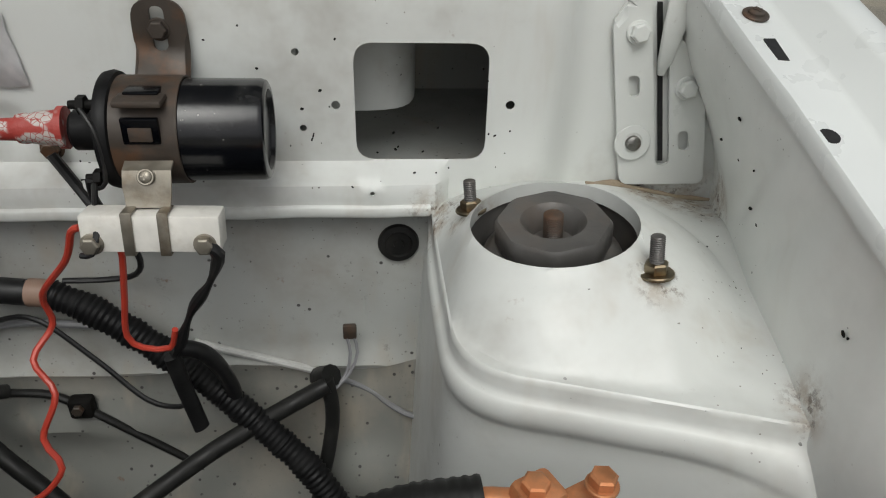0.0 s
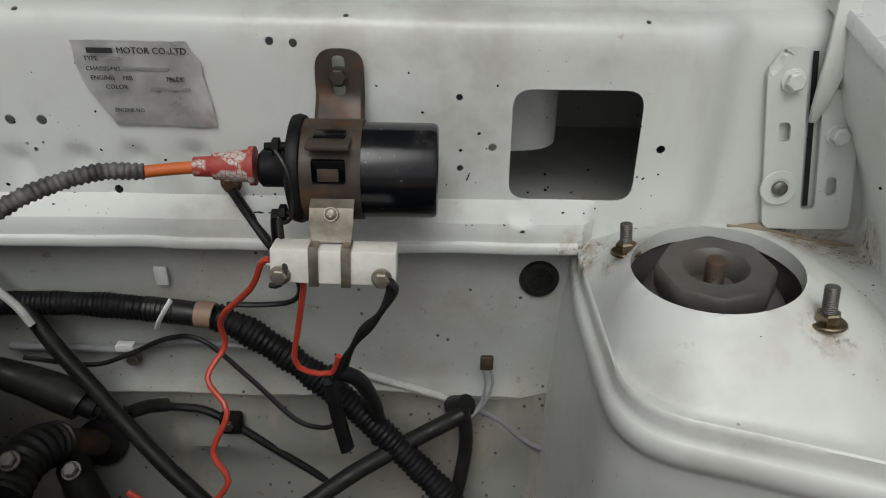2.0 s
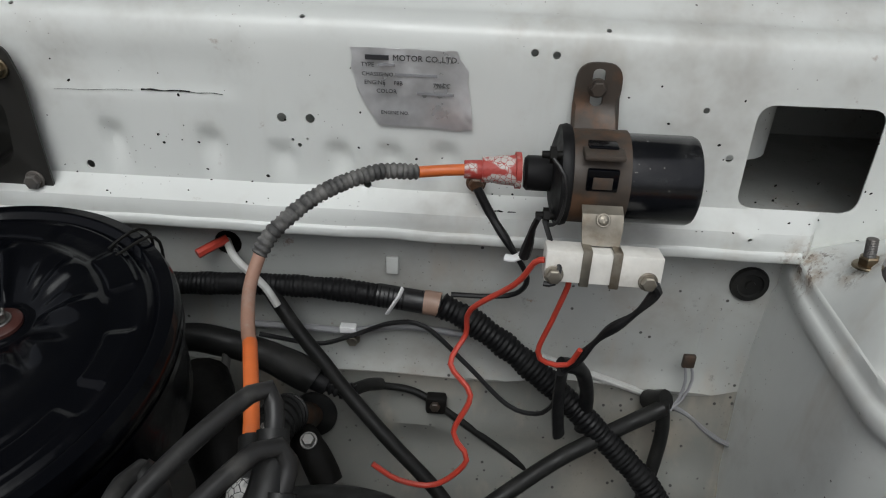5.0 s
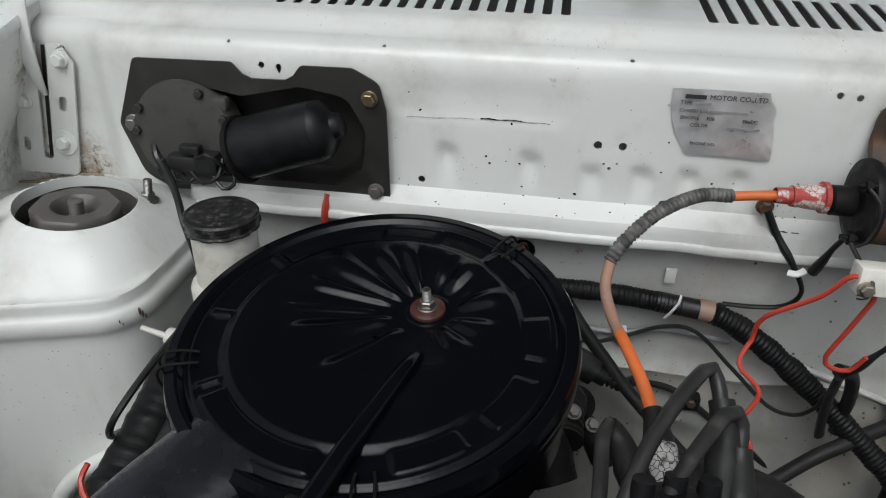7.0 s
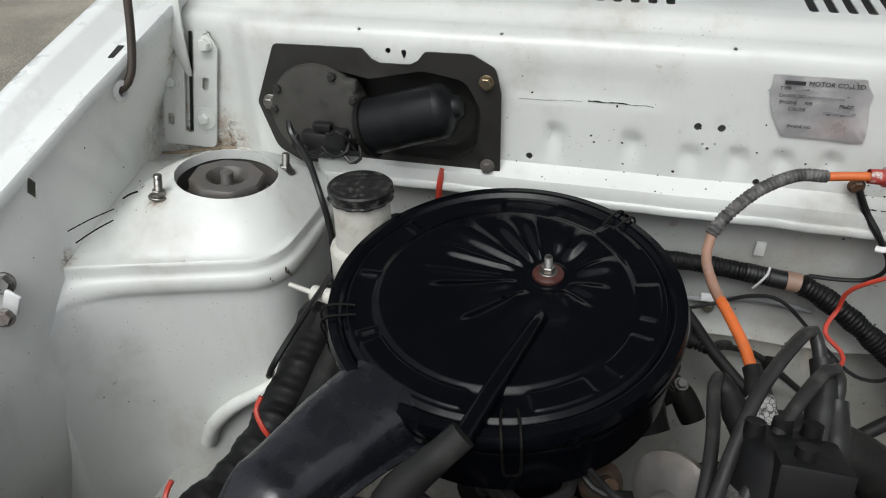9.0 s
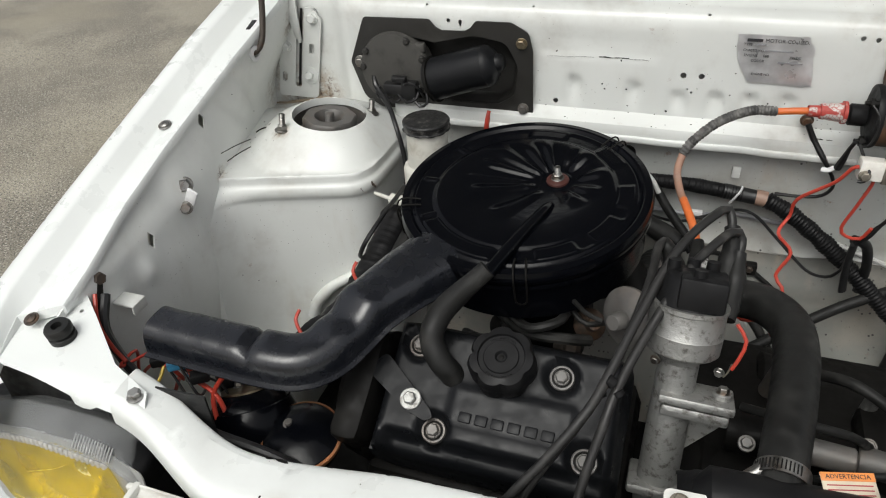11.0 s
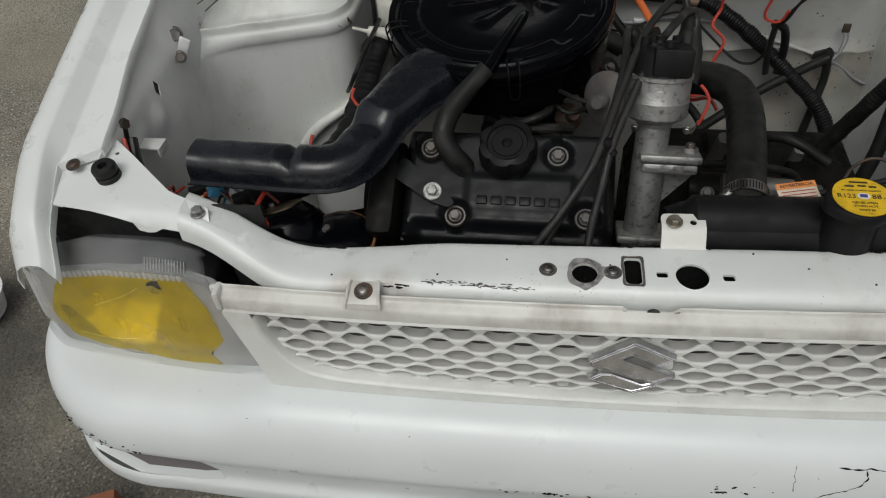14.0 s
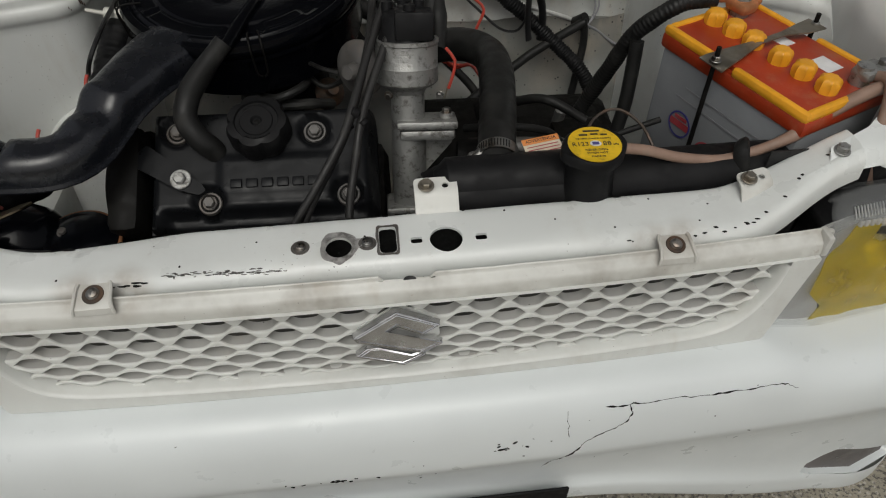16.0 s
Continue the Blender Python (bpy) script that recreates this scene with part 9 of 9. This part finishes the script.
# terminals
pt = thing("positive_clamp", BM @ Vector((0.020, 0.100, HB + 0.01)), "corroded orange battery clamp on the post", "battery clamp")
bm = bmesh.new()
add_lathe(bm, [(0.010, 0), (0.0095, 0.006), (0.0085, 0.020), (0, 0.021)], BM @ Matrix.Translation((0.020, 0.090, HB + 0.012)), 20)
part("post", bm, ALU, pt, "lead post")
bm = bmesh.new()
for dx, dy, dz, sx, sy, sz, bv in ((0.0, 0.090, 0.024, 0.030, 0.024, 0.014, 0.005), (-0.004, 0.108, 0.024, 0.018, 0.022, 0.012, 0.004), (-0.012, 0.090, 0.033, 0.016, 0.018, 0.010, 0.003)):
    add_box(bm, (0.020 + dx, dy, HB + dz), (sx, sy, sz), bv, BM)
part("clamp", bm, COPPER, pt, "orange corroded clamp")
for p in ((0.008, 0.088), (0.018, 0.112)):
    put("bolt", bolt_mesh(0.0055, COPPER, 1.2), pt, BM @ Matrix.Translation((p[0], p[1], HB + 0.036)))
bm = bmesh.new()
q0 = BM @ Vector((0.010, 0.092, HB + 0.026))
add_tube(bm, [q0, q0 + Vector((-0.012, 0.004, 0.0)), q0 + Vector((-0.024, 0.006, -0.001))], lambda t: 0.0062 - 0.001 * t, 12, wobble=0.2)
part("braid", bm, COPPER, pt, "bare copper braid")
bm = bmesh.new()
qs = q0 + Vector((-0.022, 0.006, -0.001))
add_tube(bm, [qs, (0.345, 0.212, 0.808), (0.318, 0.215, 0.790), (0.297, 0.228, 0.758), (0.283, 0.245, 0.705), (0.270, 0.262, 0.655), (0.25, 0.27, 0.60)], 0.0100, 14, rib=0.0005, pitch=0.0050, wobble=0.08)
part("cable", bm, RUBBER, pt, "black corrugated starter cable", 60)
wire("starter_wire", "black cable beside the battery", [(0.300, 0.215, 0.760), (0.298, 0.205, 0.715), (0.294, 0.195, 0.680), (0.285, 0.185, 0.640)], 0.0085, RUBBER, seg=12)
wire("thin_brown_wire", "thin brown wire arching by the radiator", [(0.200, 0.045, 0.745), (0.216, 0.070, 0.757), (0.240, 0.078, 0.762), (0.262, 0.058, 0.756), (0.276, 0.030, 0.735)], 0.0016, RUST, seg=8)
ng = thing("negative_clamp", BM @ Vector((0.178, 0.100, HB + 0.01)), "bright negative battery clamp with a brown lead", "battery clamp")
bm = bmesh.new()
add_lathe(bm, [(0.010, 0), (0.0095, 0.006), (0.0085, 0.020), (0, 0.021)], BM @ Matrix.Translation((0.178, 0.092, HB + 0.012)), 20)
add_box(bm, (0.180, 0.100, HB + 0.024), (0.022, 0.034, 0.011), 0.004, BM)
part("clamp", bm, ALU, ng)
put("bolt", bolt_mesh(0.0052, ZINC, 1.2), ng, BM @ Matrix.Translation((0.182, 0.112, HB + 0.028)))
bm = bmesh.new()
e0 = BM @ Vector((0.186, 0.098, HB + 0.022))
add_tube(bm, [e0, e0 + Vector((0.004, -0.020, 0.006)), e0 + Vector((-0.006, -0.045, -0.012)), e0 + Vector((-0.010, -0.056, -0.045)), e0 + Vector((0.002, -0.058, -0.085))], 0.0058, 12)
part("lead", bm, BROWN_HOSE, ng, "brown earth lead")
bm = bmesh.new()
add_box(bm, (0.41, 0.09, 0.590), (0.24, 0.22, 0.012), 0.004)
ob = solo("battery_tray", bm, DARK, "dark tray under the battery", "tray")

# ---- brake fluid reservoir ----
rv = thing("brake_reservoir", (-0.300, 0.345, 0.73), "milky brake fluid reservoir with a black cap", "reservoir")
RX, RY = -0.2945, 0.350
bm = bmesh.new()
add_lathe(bm, [(0.0, -0.105), (0.030, -0.105), (0.032, -0.10), (0.032, -0.064), (0.0305, -0.060), (0.0265, -0.057), (0.0255, -0.052), (0.0255, -0.010), (0.0, -0.010)], Matrix.Translation((RX, RY, 0.860)), 36)
part("tank", bm, TANK, rv, "yellowed milky plastic tank")
bm = bmesh.new()
add_lathe(bm, [(0.0250, -0.0100), (0.0285, -0.0095), (0.0290, -0.0080), (0.0278, -0.0070), (0.0278, -0.0030), (0.0288, -0.0022), (0.0288, 0.0008), (0.0272, 0.0022), (0.0250, 0.0016), (0.0235, 0.0022), (0.0, 0.0030)], Matrix.Translation((RX, RY, 0.8585)), 60, lambda a, k: 1 + (0.022 * math.copysign(1, math.cos(12 * a)) if 1 <= k <= 2 else 0))
part("cap", bm, CAP_BLACK, rv, "scuffed black screw cap with a notched rim")
bm = bmesh.new()
add_cyl(bm, (-0.290, 0.300, 0.768), (-0.330, 0.302, 0.772), 0.0085, 0.0075, 16, 0.001)
add_cyl(bm, (-0.330, 0.302, 0.772), (-0.352, 0.304, 0.776), 0.0028, 0.0022, 10)
part("outlet", bm, TANK, rv)
bm = bmesh.new()
add_box(bm, (-0.295, 0.36, 0.715), (0.075, 0.10, 0.06), 0.012)
add_cyl(bm, (-0.295, 0.30, 0.72), (-0.295, 0.48, 0.72), 0.03, 0.04, 24, 0.004)
solo("brake_cylinder", bm, DARK, "dark brake cylinder under the reservoir", "brake cylinder")

# ---- horns, plugs and loom by the front lamp ----
for x, y, z, r, nrm in ((-0.370, 0.012, 0.682, 0.045, (-0.30, 0.42, 0.86)), (-0.304, -0.004, 0.688, 0.036, (0.05, -0.15, 0.98))):
    hn = thing("horn", (x, y, z - 0.04), "round black horn behind the lock panel", "horn", "horns")
    hm = frame_of((x, y, z), nrm)
    tall = x < -0.35
    bm = bmesh.new()
    if tall:
        add_lathe(bm, [(0, -0.046), (r * 0.7, -0.045), (r * 0.97, -0.030), (r, -0.012), (r * 0.99, 0.004), (r * 0.90, 0.013), (r * 0.86, 0.0135), (r * 0.80, 0.018), (r * 0.60, 0.026), (r * 0.56, 0.027), (0, 0.027)], hm, 40)
    else:
        add_lathe(bm, [(0, -0.030), (r * 0.7, -0.028), (r, -0.012), (r * 1.05, 0.0), (r, 0.004), (r * 0.85, 0.006), (r * 0.6, 0.011), (r * 0.25, 0.013), (0, 0.013)], hm, 40)
    part("shell", bm, GLOSS_BLACK, hn)
    bm = bmesh.new()
    if tall:
        add_lathe(bm, [(0.0, 0.0272), (0.026, 0.0272), (0.026, 0.0290), (0.012, 0.0296), (0.0, 0.0296)], hm, 36)
        part("top_plate", bm, BRASSY, hn, "yellow zinc top plate")
        bolt(hn, hm @ Vector((0.008, -0.006, 0.0296)), nrm, 0.0045, ZINC, 1.3)
    else:
        add_lathe(bm, [(r * 1.03, -0.004), (r * 1.09, -0.002), (r * 1.09, 0.002), (r * 1.03, 0.004)], hm, 40)
        part("rim", bm, COPPER, hn, "copper-coloured crimped rim")
        bolt(hn, hm @ Vector((-0.014, 0.004, 0.011)), nrm, 0.0040, STRUT, 1.4)
wire("horn_wire", "red wire crossing before the horn", [(-0.4288, 0.01, 0.7611), (-0.4258, 0.005, 0.736), (-0.4143, -0.0, 0.729), (-0.3951, -0.005, 0.7259), (-0.3837, -0.01, 0.7191), (-0.3756, -0.015, 0.7015), (-0.3666, -0.02, 0.6867), (-0.3631, -0.025, 0.682)], 0.0025, RED_WIRE, seg=8)
wire("horn_wire", "second red wire crossing before the horn", [(-0.3671, 0.008, 0.7597), (-0.3862, 0.0004, 0.7373), (-0.3919, -0.0072, 0.7251), (-0.3895, -0.0148, 0.7119), (-0.3825, -0.0224, 0.6958), (-0.3756, -0.03, 0.6876)], 0.0025, RED_WIRE, seg=8)
wire("lamp_loom", "black loom along the inner wing to the headlamp", [(-0.528, 0.030, 0.79), (-0.515, 0.005, 0.770), (-0.490, -0.010, 0.752), (-0.462, -0.022, 0.742), (-0.430, -0.034, 0.735), (-0.38, -0.046, 0.724), (-0.30, -0.050, 0.716), (-0.24, -0.055, 0.700)], 0.0050, TAPE, seg=9)
wire("lamp_wire", "red wire along the inner wing", [(-0.532, 0.022, 0.796), (-0.520, 0.004, 0.778), (-0.500, -0.008, 0.763), (-0.478, -0.016, 0.753)], 0.0022, RED_WIRE, seg=8)
rng = random.Random(3)
COLS = [RED_WIRE, TAPE, YELLOW_WIRE, TAPE, DULL_RED, TAPE, GREY_WIRE, TAPE, RED_WIRE, BLUE_CLIP]
for i in range(14):
    a = Vector((-0.452 + rng.uniform(-0.03, 0.02), 0.005 + rng.uniform(-0.02, 0.03), 0.745 + rng.uniform(-0.02, 0.015)))
    b = a + Vector((rng.uniform(-0.02, 0.05), rng.uniform(-0.03, 0.02), rng.uniform(-0.03, 0.01)))
    c = b + Vector((rng.uniform(-0.03, 0.05), rng.uniform(-0.03, 0.03), rng.uniform(-0.04, 0.0)))
    wire("loom_wire", "thin tangled wire behind the front lamp", [a, b, c, c + Vector((rng.uniform(-0.03, 0.03), 0, -0.03))], rng.uniform(0.0012, 0.0022), COLS[i % len(COLS)], seg=6)
for x, y, z, mt in ((-0.433, 0.000, 0.748, BLUE_CLIP), (-0.405, -0.004, 0.742, MATT_BLACK), (-0.458, 0.004, 0.742, MATT_BLACK)):
    bm = bmesh.new()
    add_box(bm, (0, 0, 0), (0.018, 0.012, 0.010), 0.002, Matrix.Translation((x, y, z)) @ Matrix.Rotation(0.6, 4, "Z"))
    solo("wire_connector", bm, mt, "small plastic wire connector in the loom", "connector")
bm = bmesh.new()
add_tube(bm, [(-0.42, 0.03, 0.70), (-0.38, 0.075, 0.695), (-0.345, 0.12, 0.702), (-0.328, 0.185, 0.708), (-0.325, 0.222, 0.718), (-0.322, 0.265, 0.735), (-0.318, 0.305, 0.752), (-0.312, 0.335, 0.742)], 0.0195, 14, rib=0.0003, pitch=0.009, wobble=0.2)
solo("side_loom", bm, MATT_BLACK, "thick black taped loom beside the tower", "wiring harness", sharp=60)
wire("side_hose", "black hose beside the taped loom", [(-0.335, 0.10, 0.695), (-0.306, 0.15, 0.716), (-0.296, 0.20, 0.728), (-0.293, 0.25, 0.742), (-0.290, 0.29, 0.752)], 0.0125, RUBBER, seg=12)
wire("bonnet_cable", "thin black cable beside the tower", [(-0.360, 0.262, 0.705), (-0.343, 0.230, 0.735), (-0.330, 0.225, 0.760), (-0.322, 0.262, 0.775), (-0.318, 0.32, 0.78)], 0.0028, TAPE, seg=8)
for p in ((-0.352, 0.095, 0.726), (-0.318, 0.17, 0.742)):
    wire("red_tie_wire", "short red wire round the loom", [Vector(p) + Vector((0.010, -0.006, -0.006)), Vector(p) + Vector((0.004, -0.006, 0.006)), Vector(p) + Vector((-0.006, 0.004, 0.012)), Vector(p) + Vector((-0.004, 0.012, 0.020))], 0.0020, RED_WIRE, seg=7)
# washers and bolts on the left tower end
tb = thing("tower_bolts", (-0.53, 0.19, 0.80), "two grey bolts and a clip at the tower's front end", "bolt")
for p, r in (((-0.5385, 0.192, 0.825), 0.0078), ((-0.5330, 0.178, 0.803), 0.0062)):
    bolt(tb, p, (0.5, -0.75, 0.35), r, ZINC, 1.25)
bm = bmesh.new()
add_box(bm, (0, 0, 0), (0.014, 0.004, 0.022), 0.002, Matrix.Translation((-0.5265, 0.1835, 0.815)) @ Matrix.Rotation(0.5, 4, "Y"))
part("clip", bm, WHITE_PLASTIC, tb)
wb = thing("wing_bolt", (-0.541, 0.038, 0.78), "rusty bolt with a drain strap on the inner wing", "bolt")
bolt(wb, (-0.5405, 0.038, 0.803), (1, -0.2, 0.2), 0.0066, RUST, 1.2)
bm = bmesh.new()
add_tube(bm, [(-0.538, 0.036, 0.800), (-0.536, 0.028, 0.785), (-0.532, 0.018, 0.768)], 0.0042, 9)
part("strap", bm, DARK, wb)
bm = bmesh.new()
add_box(bm, (-0.527, 0.050, 0.768), (0.034, 0.020, 0.003), 0.001)
add_box(bm, (-0.512, 0.050, 0.763), (0.003, 0.020, 0.012), 0.001)
solo("wing_bracket", bm, PAINT_BAY, "small white bracket on the inner wing", "bracket")
# pressed lip at the foot of the left tower
bm = bmesh.new()
add_tube(bm, [(-0.452, 0.268, 0.584), (-0.440, 0.268, 0.612), (-0.415, 0.274, 0.639), (-0.385, 0.288, 0.655), (-0.362, 0.308, 0.668)], lambda t: 0.0085 - 0.002 * t, 14)
part("pressed_lip", bm, PAINT_TOWER, body, "raised bead low on the tower")
# floor of the bay
bm = bmesh.new()
add_box(bm, (0, 0.20, 0.40), (1.1, 0.55, 0.01))
part("under_tray", bm, DARK, body, "dark underside of the bay")
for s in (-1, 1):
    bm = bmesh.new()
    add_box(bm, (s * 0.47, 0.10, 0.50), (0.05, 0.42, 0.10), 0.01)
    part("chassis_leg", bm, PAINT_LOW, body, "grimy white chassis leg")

# ---- on the ground beside the car ----
bm = bmesh.new()
add_box(bm, (0, 0, 0.035), (0.20, 0.095, 0.065), 0.008, Matrix.Translation((-0.895, -0.135, 0)) @ Matrix.Rotation(0.45, 4, "Z"))
solo("brick", bm, BRICK, "red-brown brick lying on the asphalt", "brick")
bm = bmesh.new()
add_lathe(bm, [(0, 0.0), (0.10, 0.0), (0.12, 0.01), (0.14, 0.10), (0.15, 0.105), (0.15, 0.11), (0.135, 0.11), (0.11, 0.02), (0, 0.015)], Matrix.Translation((-1.425, 0.345, 0.0)) @ Matrix.Diagonal((0.62, 0.62, 0.6, 1)), 40)
solo("plastic_basin", bm, WHITE_PLASTIC, "white plastic basin standing on the asphalt", "basin")
